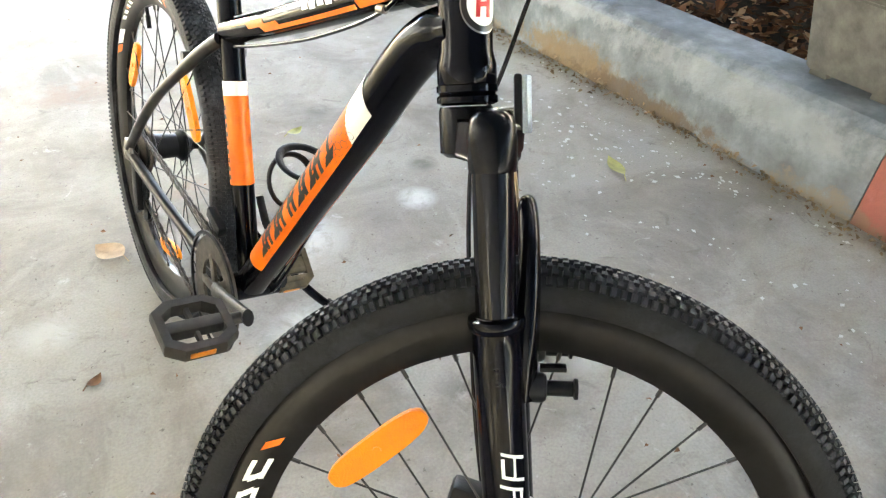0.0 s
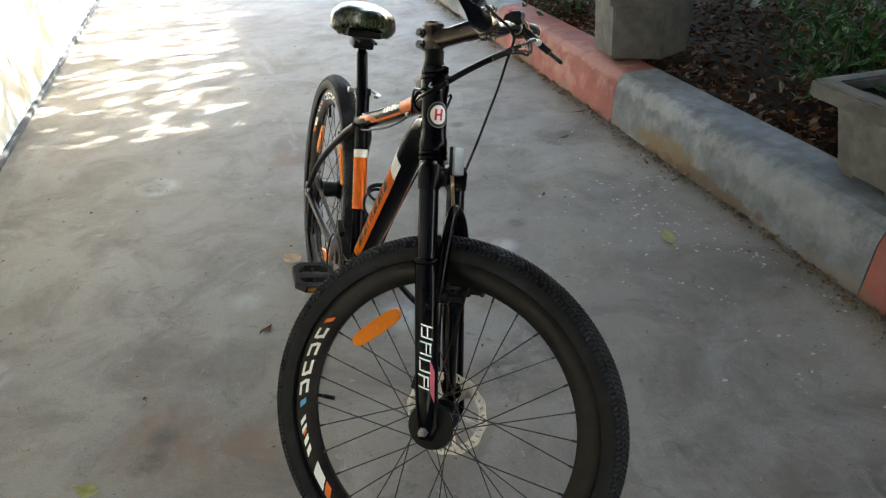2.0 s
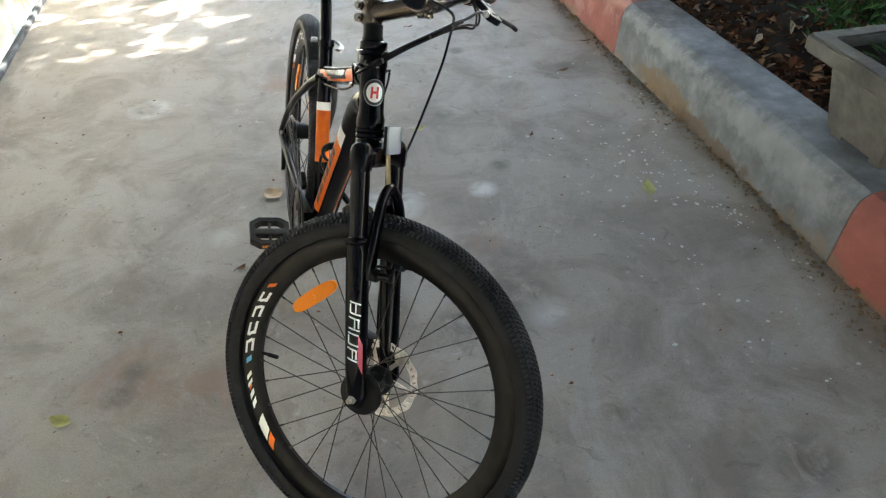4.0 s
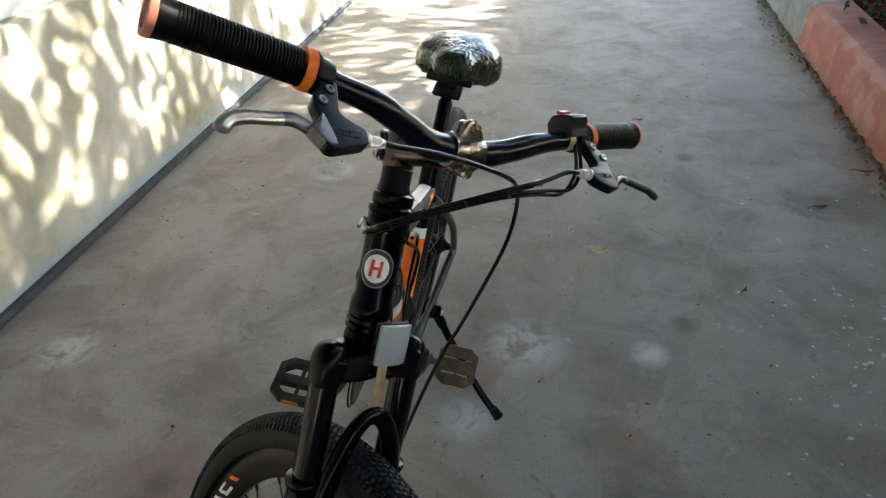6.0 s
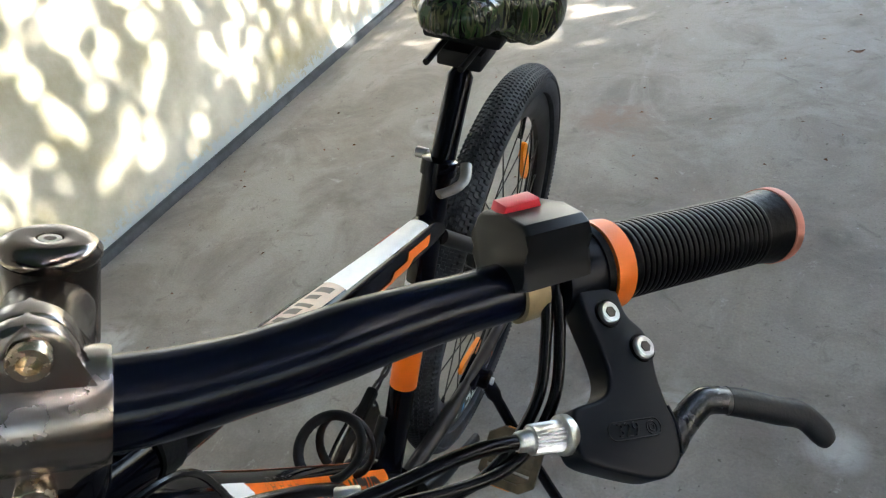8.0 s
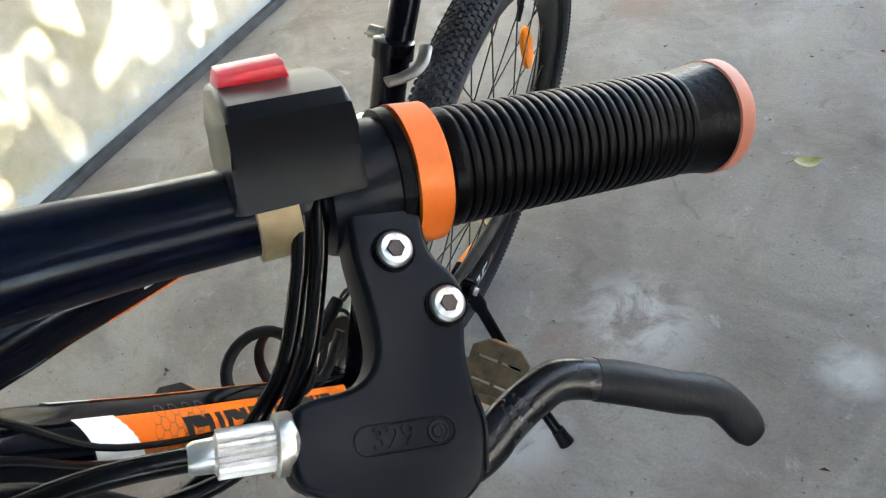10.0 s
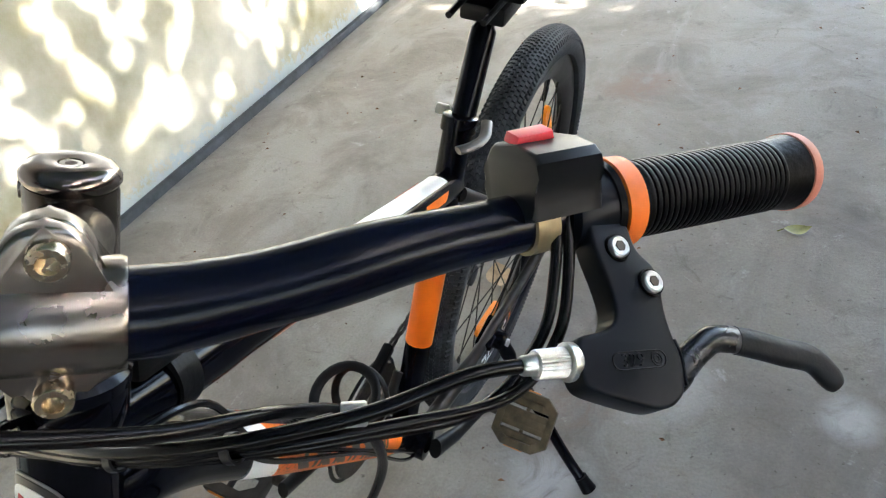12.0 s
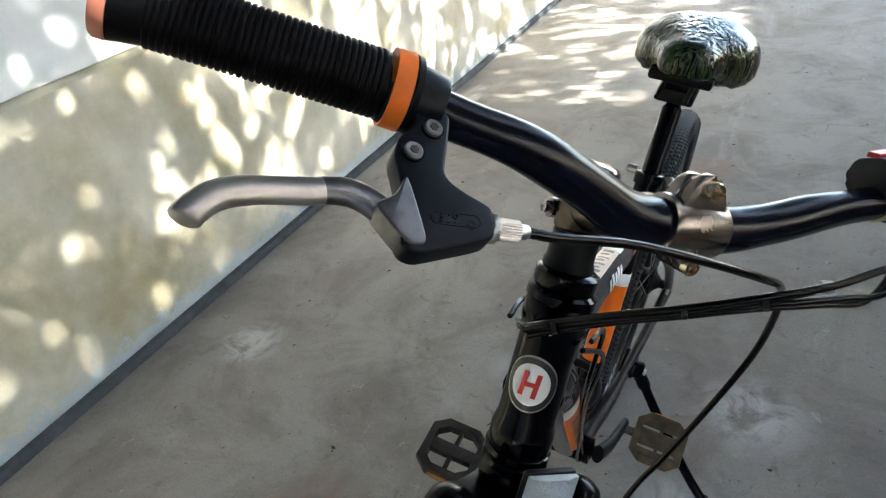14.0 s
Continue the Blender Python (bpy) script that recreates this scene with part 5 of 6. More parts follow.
# decals laid on tubes that lie in the bicycle's middle plane
def wrap(name, pts, rs, f0, f1, a0, a1, mat, parent, side=-1, slant=0.0, lift=0.0006, flat=1.0, label="", slant_end=None):
    """A print on a tube from fraction f0 to f1 of its length, a0 to a1 degrees round it (0: sideways, 90: top)."""
    pts = [Vector(p) for p in pts]
    lens = [0.0]
    for p, q in zip(pts, pts[1:]):
        lens.append(lens[-1] + (q - p).length)

    def at_len(x):
        x = max(0.0, min(lens[-1] * 0.9999, x))
        for i in range(len(pts) - 1):
            if lens[i + 1] >= x:
                k = (x - lens[i]) / (lens[i + 1] - lens[i])
                a, c = pts[max(i - 1, 0)], pts[min(i + 2, len(pts) - 1)]
                return pts[i].lerp(pts[i + 1], k), (pts[min(i + 1, len(pts) - 1)] - pts[i]).normalized(), (rs[i] + (rs[i + 1] - rs[i]) * k)

    def build(b):
        nf = max(1, int((f1 - f0) * lens[-1] / 0.008))
        na = max(1, int(abs(a1 - a0) / 9))
        rows = []
        for i in range(nf + 1):
            row = []
            for j in range(na + 1):
                s_ = j / na
                ang = radians(a0 + (a1 - a0) * s_)
                c, t, r = at_len((f0 + (f1 - f0) * i / nf) * lens[-1] + (slant if slant_end is None else slant + (slant_end - slant) * i / nf) * (s_ - 0.5))
                lat = Vector((0, side, 0))
                nup = Vector((-t.z, 0, t.x))
                if nup.z < 0:
                    nup = -nup
                row.append(b.verts.new(c + lat * (math.cos(ang) * (r * flat + lift)) + nup * (math.sin(ang) * (r + lift))))
            rows.append(row)
        for p, q in zip(rows, rows[1:]):
            for j in range(na):
                b.faces.new((p[j], p[j + 1], q[j + 1], q[j]))
    return P(name, build, mat, label, parent)


dt_r = [0.0215] * 4 + [0.0232] * (len(DT_PTS) - 4)
tt_r = [0.0185] * 6 + [0.0175] * (len(TT_PTS) - 6)
st_pts, st_r = [BB.lerp(ST_TOP, k / 12) for k in range(13)], [0.0165] * 13
for side in (-1, 1):
    edge = 74 if side < 0 else 62
    wrap("orange_panel", DT_PTS, dt_r, 0.285, 0.865, -50, edge, M_ORANGE, down_tube, side, -0.046, 0.0006, 1.12, "orange honeycomb decal panel", 0.006)
    wrap("white_flash", DT_PTS, dt_r, 0.215, 0.285, -48, edge + 2, M_WHITE, down_tube, side, -0.030, 0.0006, 1.12, "white decal flash", -0.046)
    def honeycomb(bm_):
        lens = [0.0]
        for p, q in zip(DT_PTS, DT_PTS[1:]):
            lens.append(lens[-1] + (q - p).length)

        def spot(x, arc):
            k = max(i for i in range(len(DT_PTS) - 1) if lens[i] <= x)
            t = (DT_PTS[k + 1] - DT_PTS[k]).normalized()
            c = DT_PTS[k] + t * (x - lens[k])
            nup = Vector((-t.z, 0, t.x)) * (1 if t.x > 0 else -1)
            a = arc / 0.0245
            return c + Vector((0, side, 0)) * (math.cos(a) * (0.0232 * 1.12 + 0.0009)) + nup * (math.sin(a) * 0.0241)
        s_ = 0.0052
        for col in range(8):
            for row in range(5):
                cx = 0.185 + col * s_ * 1.5
                cy = -0.014 + (row + 0.5 * (col % 2)) * s_ * 1.732
                for k in range(6):
                    a0, a1 = radians(60 * k), radians(60 * k + 60)
                    quad = [(cx + r * s_ * math.cos(a), cy + r * s_ * math.sin(a)) for a, r in ((a0, 0.90), (a1, 0.90), (a1, 0.98), (a0, 0.98))]
                    bm_.faces.new([bm_.verts.new(spot(x, y)) for x, y in quad])
    P("honeycomb_print", honeycomb, M_INKBROWN, "dark honeycomb line print", down_tube)
    # two words as slanted black strokes
    f = 0.365
    for k, wide in enumerate((0.038, 0.036, 0.032, 0.016, 0.038, 0.038, 0.0, 0.038, 0.036, 0.036, 0.038)):
        if wide:
            for lo, hi, w0, w1 in ((-30, 46, 0.0, 0.0125), (-30, 46, wide - 0.0135, wide - 0.001), (-2, 16, 0.0, wide - 0.001)) if k % 2 else ((-30, 46, 0.0, 0.0125), (26, 46, 0.0, wide - 0.001), (-30, -10, 0.0, wide - 0.001)):
                wrap("lettering_bar", DT_PTS, dt_r, f + w0, f + w1, lo, hi, M_INK, down_tube, side, -0.016, 0.0011, 1.12)
        f += (wide or 0.016) + 0.0065
    if side < 0:
        wrap("orange_panel", TT_PTS, tt_r, 0.115, 0.285, -40, 40, M_ORANGE, top_tube, side, 0.012, 0.0006, 1.1, "orange decal panel")
    for k in range(5):
        wrap("lettering_bar", TT_PTS, tt_r, 0.335 + 0.035 * k, 0.360 + 0.035 * k, 2 - 4 * (k % 2), 34 + 5 * (k % 2), M_WHITE, top_tube, side, 0.006, 0.0008, 1.1)
    wrap("orange_stripe", TT_PTS, tt_r, 0.285, 0.66, -40, -24, M_ORANGE_RING, top_tube, side, 0.0, 0.0006, 1.1, "orange stripe")
    for lo, hi, a0, a1 in ((0.62, 0.72, -40, -8), (0.70, 0.80, -16, 14), (0.78, 0.90, 6, 34)):
        wrap("orange_stripe", TT_PTS, tt_r, lo, hi, a0, a1, M_ORANGE, top_tube, side, 0.012, 0.0007, 1.1, "orange zigzag stripe")
wrap("white_panel", TT_PTS, tt_r, 0.545, 0.93, 58, 122, M_WHITE, top_tube, -1, 0.0, 0.0007, 1.1, "white panel on top of the tube")
wrap("white_panel", TT_PTS, tt_r, 0.235, 0.545, 62, 118, M_PALEPRINT, top_tube, -1, 0.0, 0.0007, 1.1, "pale printed panel on top of the tube")
for k in range(9):
    wrap("lettering_bar", TT_PTS, tt_r, 0.255 + 0.031 * k, 0.268 + 0.031 * k + 0.004 * (k % 3), 72, 104 - 8 * (k % 2), M_INKBROWN, top_tube, -1, 0.004, 0.0010, 1.1)
wrap("white_band", st_pts, st_r, 0.640, 0.685, -180, 180, M_WHITE, seat_tube, -1, 0, 0.0006, 1, "white band")
wrap("orange_band", st_pts, st_r, 0.352, 0.640, -180, 180, M_ORANGE, seat_tube, -1, 0, 0.0006, 1, "orange band")
for k in range(9):
    wrap("lettering_bar", st_pts, st_r, 0.37 + 0.028 * k, 0.386 + 0.028 * k, -4 - 6 * (k % 2), 12, M_INK, seat_tube, -1, 0, 0.0011)

# head badge: a flat mark bent round the tube


def badge_piece(name, outline, mat, lift, parent, label=""):
    """Outline in (degrees round the tube, metres up), filled as a fan."""
    def build(b):
        def put(a, z, l):
            c = (HT_LO + HT_HI) / 2
            ax_ = (HT_HI - HT_LO).normalized()
            fwd = Vector((ax_.z, 0, -ax_.x))
            d = fwd * math.cos(radians(a)) + Vector((0, 1, 0)) * math.sin(radians(a))
            return b.verts.new(c + ax_ * z + d * (0.0228 + l))
        cx = sum(p[0] for p in outline) / len(outline)
        cz = sum(p[1] for p in outline) / len(outline)
        n = len(outline)
        rings = []
        for k in (1.0, 0.66, 0.33):
            rings.append([put(cx + (a - cx) * k, cz + (z - cz) * k, lift) for a, z in outline])
        mid = put(cx, cz, lift)
        edge = [put(a, z, -0.001) for a, z in outline]
        for p, q in [(edge, rings[0])] + list(zip(rings, rings[1:])):
            for j in range(n):
                b.faces.new((p[j], p[(j + 1) % n], q[(j + 1) % n], q[j]))
        for j in range(n):
            b.faces.new((rings[-1][j], rings[-1][(j + 1) % n], mid))
    return P(name, build, mat, label, parent)


def oval(ra, rz, n=36):
    return [(ra * math.cos(2 * math.pi * k / n), 0.0 + rz * math.sin(2 * math.pi * k / n)) for k in range(n)]


badge = badge_piece("head_badge", oval(50, 0.0225), M_RIMLINE, 0.0004, head_tube, "round white head badge with a red mark")
badge_piece("badge_ground", oval(47, 0.0212), M_INK, 0.0007, head_tube)
badge_piece("badge_disc", oval(36, 0.0165), M_WHITE, 0.0011, head_tube, "white disc")
for a in (-13, 11):
    badge_piece("badge_mark", [(a - 5.5, -0.0098), (a + 3.5, -0.0098), (a + 6.5, 0.0098), (a - 2.5, 0.0098)], M_RED, 0.0015, head_tube, "red mark")
badge_piece("badge_mark", [(-12, -0.0022), (12, -0.0012), (12, 0.0026), (-12, 0.0016)], M_RED, 0.0016, head_tube, "red mark")


# decal on the fork legs: white slanted bars and a red wedge
def leg_mark(s, a0, a1, z0, z1, mat, lift=0.0007, slant=0.0):
    def build(b):
        rows = []
        for i in range(5):
            row = []
            for j in range(7):
                a = radians(a0 + (a1 - a0) * j / 6)
                z = z0 + (z1 - z0) * i / 4 + slant * (j / 6 - 0.5)
                r = 0.0203 - 0.0012 * max(0, (-0.535 - z) / 0.11)
                row.append(b.verts.new((LU + 0.0314 * (-0.405 - z) + (r + lift) * math.cos(a), LEG * s + (r + lift) * math.sin(a) * 1.0, z)))
            rows.append(row)
        for p, q in zip(rows, rows[1:]):
            for j in range(6):
                b.faces.new((p[j], p[j + 1], q[j + 1], q[j]))
    P("fork_decal", build, mat, "", None, STEER)


for s in (-1, 1):
    c = -62 * (1 if s < 0 else -1)
    for k in range(4):
        z = -0.515 - 0.0285 * k
        d = 5 * k * (-1 if s < 0 else 1)
        leg_mark(s, c - 30 + d, c + 26 + d, z, z - 0.0030, M_WHITE, slant=-0.006)
        leg_mark(s, c - 30 + d, c + 26 + d, z - 0.020, z - 0.0230, M_WHITE, slant=-0.006)
        leg_mark(s, c + (16 if k % 2 else -30) + d, c + (24 if k % 2 else -22) + d, z - 0.0030, z - 0.020, M_WHITE)
        if k != 2:
            leg_mark(s, c - 2 + d, c + 4 + d, z - 0.0030, z - 0.020, M_WHITE)
    leg_mark(s, c + 14, c + 40, -0.585, -0.640, M_PINK, 0.0005, -0.02)

# bottle cage on the down tube
cg0, cg1 = DT_A.lerp(DT_B, 0.42), DT_A.lerp(DT_B, 0.80)
cdir = (cg1 - cg0).normalized()
cup = Vector((-cdir.z, 0, cdir.x))
if cup.z < 0:
    cup = -cup
cage_c = cg0.lerp(cg1, 0.5) + cup * 0.055
cage = P("bottle_cage", lambda b: sweep(b, [cg0 + cup * 0.0245, cg1 + cup * 0.0245], 0.010, 12, flat=0.3, hint=Vector((0, 1, 0))), M_PLASTIC, "black plastic bottle cage")


def loop(b, centre, lean, r, tube, a0, a1):
    pts = []
    for k in range(25):
        a = radians(a0 + (a1 - a0) * k / 24)
        pts.append(centre + Vector((0, 1, 0)) * (r * math.cos(a)) + cup * (r * math.sin(a)) + cdir * (lean * (math.sin(a) + 1)))
    sweep(b, pts, tube, 10, flat=0.6)


P("cage_loop", lambda b: loop(b, cage_c - cdir * 0.045, 0.012, 0.030, 0.0052, -90, 240), M_PLASTIC, "", cage)
P("cage_loop", lambda b: loop(b, cage_c + cdir * 0.030, -0.016, 0.030, 0.0052, -60, 240), M_PLASTIC, "", cage)
P("cage_foot", lambda b: sweep(b, smooth([cg1 + cup * 0.026, cg1 + cup * 0.045 + cdir * 0.012, cg1 + cup * 0.085 + cdir * 0.006], 5), 0.006, 10, flat=0.5), M_PLASTIC, "", cage)

# drivetrain details
P("chain_guard", lambda b: lathe(b, [(0.086, -0.0015), (0.091, -0.001), (0.091, 0.0015), (0.086, 0.002)], Matrix.Translation(BB + Vector((0, -0.058, 0))) @ TURN_Y, 48, closed=True), M_PLASTIC, "black plastic chain guard ring", chainring)
for k in range(5):
    a = 72 * k + 27
    P("chainring_arm", lambda b: prism(b, [(0.012, -0.008), (0.055, -0.006), (0.055, 0.006), (0.012, 0.008)], 0.005, Matrix.Translation(BB + Vector((0, -0.052, 0))) @ TURN_Y @ pose(0, 0, 0, 0, 0, a), 0.001), M_CHAIN, "", chainring)
P("sprocket", lambda b: lathe(b, [(0.012, -0.052), (0.024, -0.052), (0.026, -0.050), (0.030, -0.046), (0.036, -0.043), (0.042, -0.039), (0.047, -0.035), (0.012, -0.034)], Matrix.Translation(RA) @ TURN_Y, 36, closed=True), M_CHAIN, "oily steel sprocket cluster")


def chain_run(b, p, q):
    p, q = Vector(p), Vector(q)
    n = int((q - p).length / 0.0127)
    d = (q - p).normalized()
    up = Vector((0, 1, 0)).cross(d)
    for k in range(n):
        c = p.lerp(q, (k + 0.5) / n)
        for y in (-0.003, 0.003) if k % 2 else (-0.0018, 0.0018):
            m_ = Matrix.Translation(c + Vector((0, y, 0))) @ Matrix((d, Vector((0, 1, 0)), up)).transposed().to_4x4()
            vs = [b.verts.new(m_ @ Vector((x, yy, z))) for yy in (-0.0006, 0.0006) for x, z in ((-0.0085, 0.001), (-0.0065, 0.004), (0.0065, 0.004), (0.0085, 0.001), (0.0065, -0.004), (-0.0065, -0.004))]
            b.faces.new(vs[:6])
            b.faces.new(vs[6:][::-1])
            for j in range(6):
                b.faces.new((vs[j], vs[6 + j], vs[6 + (j + 1) % 6], vs[(j + 1) % 6]))


chain = P("chain", lambda b: chain_run(b, (0.0, -0.046, 0.368), (0.405, -0.052, 0.372)), M_CHAIN, "oily chain, upper run")
chain["kind"] = "stuff"
chain = P("chain", lambda b: chain_run(b, (0.03, -0.046, 0.245), (0.40, -0.052, 0.207)), M_CHAIN, "oily chain, lower run")
chain["kind"] = "stuff"
P("derailleur", lambda b: (prism(b, [(-0.012, 0.03), (0.012, 0.03), (0.030, -0.06), (0.012, -0.075), (-0.006, -0.03)], 0.012, Matrix.Translation((0.018, -0.058, 0.290)) @ pose(0, 0, 0, 90, 0, 0), 0.003), lathe(b, [(0.004, -0.004), (0.019, -0.003), (0.019, 0.003), (0.004, 0.004)], Matrix.Translation((0.030, -0.046, 0.262)) @ TURN_Y, 20), lathe(b, [(0.004, -0.004), (0.019, -0.003), (0.019, 0.003), (0.004, 0.004)], Matrix.Translation((0.038, -0.046, 0.222)) @ TURN_Y, 20)), M_PLASTIC, "black rear derailleur")
P("front_derailleur", lambda b: block(b, (0.05, 0.014, 0.018), Matrix.Translation(BB + ST * 0.105 + Vector((0.004, -0.044, 0))) @ pose(0, 0, 0, 0, 14, 0), 0.004), M_PLASTIC, "black front derailleur cage")
# cable runs on the frame
bike_cable = lambda pts, r=0.0022, label="black cable housing": P("frame_cable", lambda b: sweep(b, smooth(pts, 8), r, 8), M_CABLE, label)
bike_cable([axis_point(-0.112) + Vector((0.015, -0.030, 0)), TT_A + Vector((-0.03, -0.030, 0.002)), TT_A.lerp(TT_B, 0.16) + Vector((0, -0.016, -0.022)), TT_A.lerp(TT_B, 0.45) + Vector((0, -0.008, -0.034)), TT_A.lerp(TT_B, 0.75) + Vector((0, -0.006, -0.030)), TT_A.lerp(TT_B, 0.93) + Vector((0, -0.008, -0.024))])
bike_cable([axis_point(-0.12) + Vector((0.0, 0.030, 0)), DT_PTS[6] + Vector((-0.03, 0.034, 0.04)), DT_PTS[12] + Vector((-0.012, 0.030, 0.0)), DT_PTS[18] + Vector((-0.004, 0.026, -0.004)), DT_B + Vector((0.01, 0.03, -0.006))])
bike_cable([axis_point(-0.12) + Vector((0.012, 0.027, 0)), DT_PTS[7] + Vector((-0.012, 0.040, 0.03)), DT_PTS[13] + Vector((0.0, 0.034, 0.004)), DT_PTS[19] + Vector((0.004, 0.028, 0)), DT_B + Vector((0.02, 0.026, -0.01)), (0.36, 0.034, 0.27)])
P("cable_stop", lambda b: lathe(b, [(0.0, -0.006), (0.004, -0.006), (0.004, 0.006), (0.0, 0.006)], Matrix.Translation(TT_A.lerp(TT_B, 0.18) + Vector((0, -0.016, -0.022))) @ pose(0, 0, 0, 0, 80, 0), 10), M_STEEL)
# small black lamp bracket behind the stem on the top tube
P("lamp_bracket", lambda b: (block(b, (0.040, 0.030, 0.022), Matrix.Translation(TT_A.lerp(TT_B, 0.115) + Vector((0, 0, 0.030))) @ pose(0, 0, 0, 0, -18, 0), 0.005), lathe(b, [(0.0185, -0.008), (0.0225, -0.008), (0.0225, 0.008), (0.0185, 0.008)], frame_at(TT_A.lerp(TT_B, 0.115), TT_A - TT_B), 24)), M_PLASTIC, "black plastic bracket strapped to the top tube")
P("plastic_wrap", lambda b: prism(b, [(-0.022, -0.013), (-0.006, -0.016), (0.020, -0.010), (0.024, 0.006), (0.010, 0.014), (-0.016, 0.012)], 0.010, Matrix.Translation(TT_A.lerp(TT_B, 0.125) + Vector((-0.004, 0.0, 0.043))) @ pose(0, 0, 0, 6, -20, 12), 0.003), M_FILM, "crumpled clear plastic film")
# disc caliper on the left fork leg
P("disc_caliper", lambda b: (block(b, (0.040, 0.030, 0.055), Matrix.Translation((-0.014, 0.044, -0.640)) @ pose(0, 0, 0, 0, 18, 0), 0.006), block(b, (0.050, 0.008, 0.020), Matrix.Translation((0.012, 0.052, -0.655)), 0.002), block(b, (0.016, 0.012, 0.030), Matrix.Translation((0.062, 0.050, -0.652)) @ pose(0, 0, 0, 0, -10, 0), 0.003)), M_PLASTIC, "black disc brake caliper", None, STEER)
P("caliper_bracket", lambda b: prism(b, [(0.0, 0.0), (0.020, 0.004), (0.024, 0.022), (0.012, 0.034), (-0.004, 0.030)], 0.004, Matrix.Translation((0.060, 0.0455, -0.668)) @ pose(0, 0, 0, 90, 0, 0), 0.001), M_ALLOY, "silver drilled bracket", None, STEER)
# saddle underside
P("saddle_clamp", lambda b: (block(b, (0.055, 0.050, 0.020), Matrix.Translation((0.190, 0, 0.802)), 0.004), sweep(b, [(0.12, -0.02, 0.818), (0.26, -0.018, 0.816)], 0.0035, 8), sweep(b, [(0.12, 0.02, 0.818), (0.26, 0.018, 0.816)], 0.0035, 8), block(b, (0.10, 0.085, 0.016), Matrix.Translation((0.165, 0, 0.826)), 0.005)), M_PLASTIC, "black saddle clamp and rails")


# planting bed, planters, shrubs, litter ---------------------------------------
rng = random.Random(7)
BED_X = KERB_X + 0.232
bm = BM()
nx, ny = 30, 90
grid = [[bm.verts.new((BED_X + 6.0 * (i / nx) ** 1.6, -7 + 22 * j / ny, 0.175 + 0.06 * noise.noise(Vector((BED_X + 6 * (i / nx) ** 1.6, 22 * j / ny, 0)) * 1.7) * min(1, i / 3))) for j in range(ny + 1)] for i in range(nx + 1)]
for i in range(nx):
    for j in range(ny):
        bm.faces.new((grid[i][j], grid[i + 1][j], grid[i + 1][j + 1], grid[i][j + 1]))
bed = thing("planting_bed", bm, M_SOIL, "raised bed of dark soil behind the kerb", "soil", "structure", m=KERB_M)


def square_planter(cx, cy, z, turn, base, top, h):
    root = tagged(new("planter"), label="square tapered cast-cement planter with a thick rim", category="planter", group="planters by the kerb")
    root.matrix_world = pose(cx, cy, z, 0, 0, turn)

    def ring(b, s, zz):
        return [b.verts.new((x * s, y * s, zz)) for x, y in ((-1, -1), (1, -1), (1, 1), (-1, 1))]

    def shell(b, rows):
        rs = [ring(b, s, zz) for s, zz in rows]
        for p, q in zip(rs, rs[1:]):
            for j in range(4):
                b.faces.new((p[j], p[(j + 1) % 4], q[(j + 1) % 4], q[j]))
        b.faces.new(rs[0][::-1])
        b.faces.new(rs[-1])
        bmesh.ops.bevel(b, geom=list(b.edges), offset=0.006, segments=2, affect="EDGES")
    P("body", lambda b: shell(b, [(base, 0.0), (top - 0.045, h - 0.055)]), M_PLANTER, "", root)
    P("rim", lambda b: shell(b, [(top, h - 0.055), (top + 0.012, h - 0.05), (top + 0.012, h), (top - 0.045, h), (top - 0.05, h - 0.04)]), M_PLANTER, "", root)
    for x, y in ((-1, -1), (1, -1), (1, 1), (-1, 1)):
        P("foot", lambda b: block(b, (0.05, 0.05, 0.016), pose(x * (base - 0.035), y * (base - 0.035), -0.008), 0.002), M_PLANTER, "", root)
    P("soil", lambda b: (bmesh.ops.create_grid(b, x_segments=6, y_segments=6, size=top - 0.046, matrix=Matrix.Translation((0, 0, h - 0.032))),), M_SOIL, "dark soil", root)
    return root


def hexagon_planter(cx, cy, z, turn, base, top, h):
    root = tagged(new("planter"), label="hexagonal cast-cement planter with a thick flat rim", category="planter", group="planters by the kerb")
    root.matrix_world = pose(cx, cy, z, 0, 0, turn)
    P("body", lambda b: (lathe(b, [(base, 0.0), (top - 0.030, h - 0.05)], Matrix.Identity(4), 6), bmesh.ops.bevel(b, geom=list(b.edges), offset=0.007, segments=2, affect="EDGES")), M_PLANTER, "", root)
    P("rim", lambda b: (lathe(b, [(top - 0.035, h - 0.052), (top - 0.002, h - 0.050), (top, h - 0.008), (top - 0.008, h), (top - 0.088, h), (top - 0.095, h - 0.04)], Matrix.Identity(4), 6, closed=False), bmesh.ops.bevel(b, geom=[e for e in b.edges if e.is_manifold], offset=0.005, segments=2, affect="EDGES")), M_PLANTER, "", root)
    for k in range(3):
        P("foot", lambda b: block(b, (0.06, 0.05, 0.016), pose(0, 0, -0.008, 0, 0, 60 + 120 * k) @ Matrix.Translation((base - 0.07, 0, 0)), 0.002), M_PLANTER, "", root)
    P("soil", lambda b: lathe(b, [(top - 0.092, 0.0), (0.06, 0.012), (0.0, 0.015)], Matrix.Translation((0, 0, h - 0.034)), 6), M_SOIL, "dark soil", root)
    verts, faces = [], []
    for _ in range(46):
        a, rr = rng.uniform(0, 6.28), 0.12 * math.sqrt(rng.random())
        leaf_quad(verts, faces, Vector((rr * math.cos(a), rr * math.sin(a), h - 0.018)), rand_dir(), rand_dir(2.0), rng.uniform(0.02, 0.05), rng.uniform(0.01, 0.022), 0.3)
    leaves_object("dead_leaves", verts, faces, M_BEDLITTER, root)
    return root


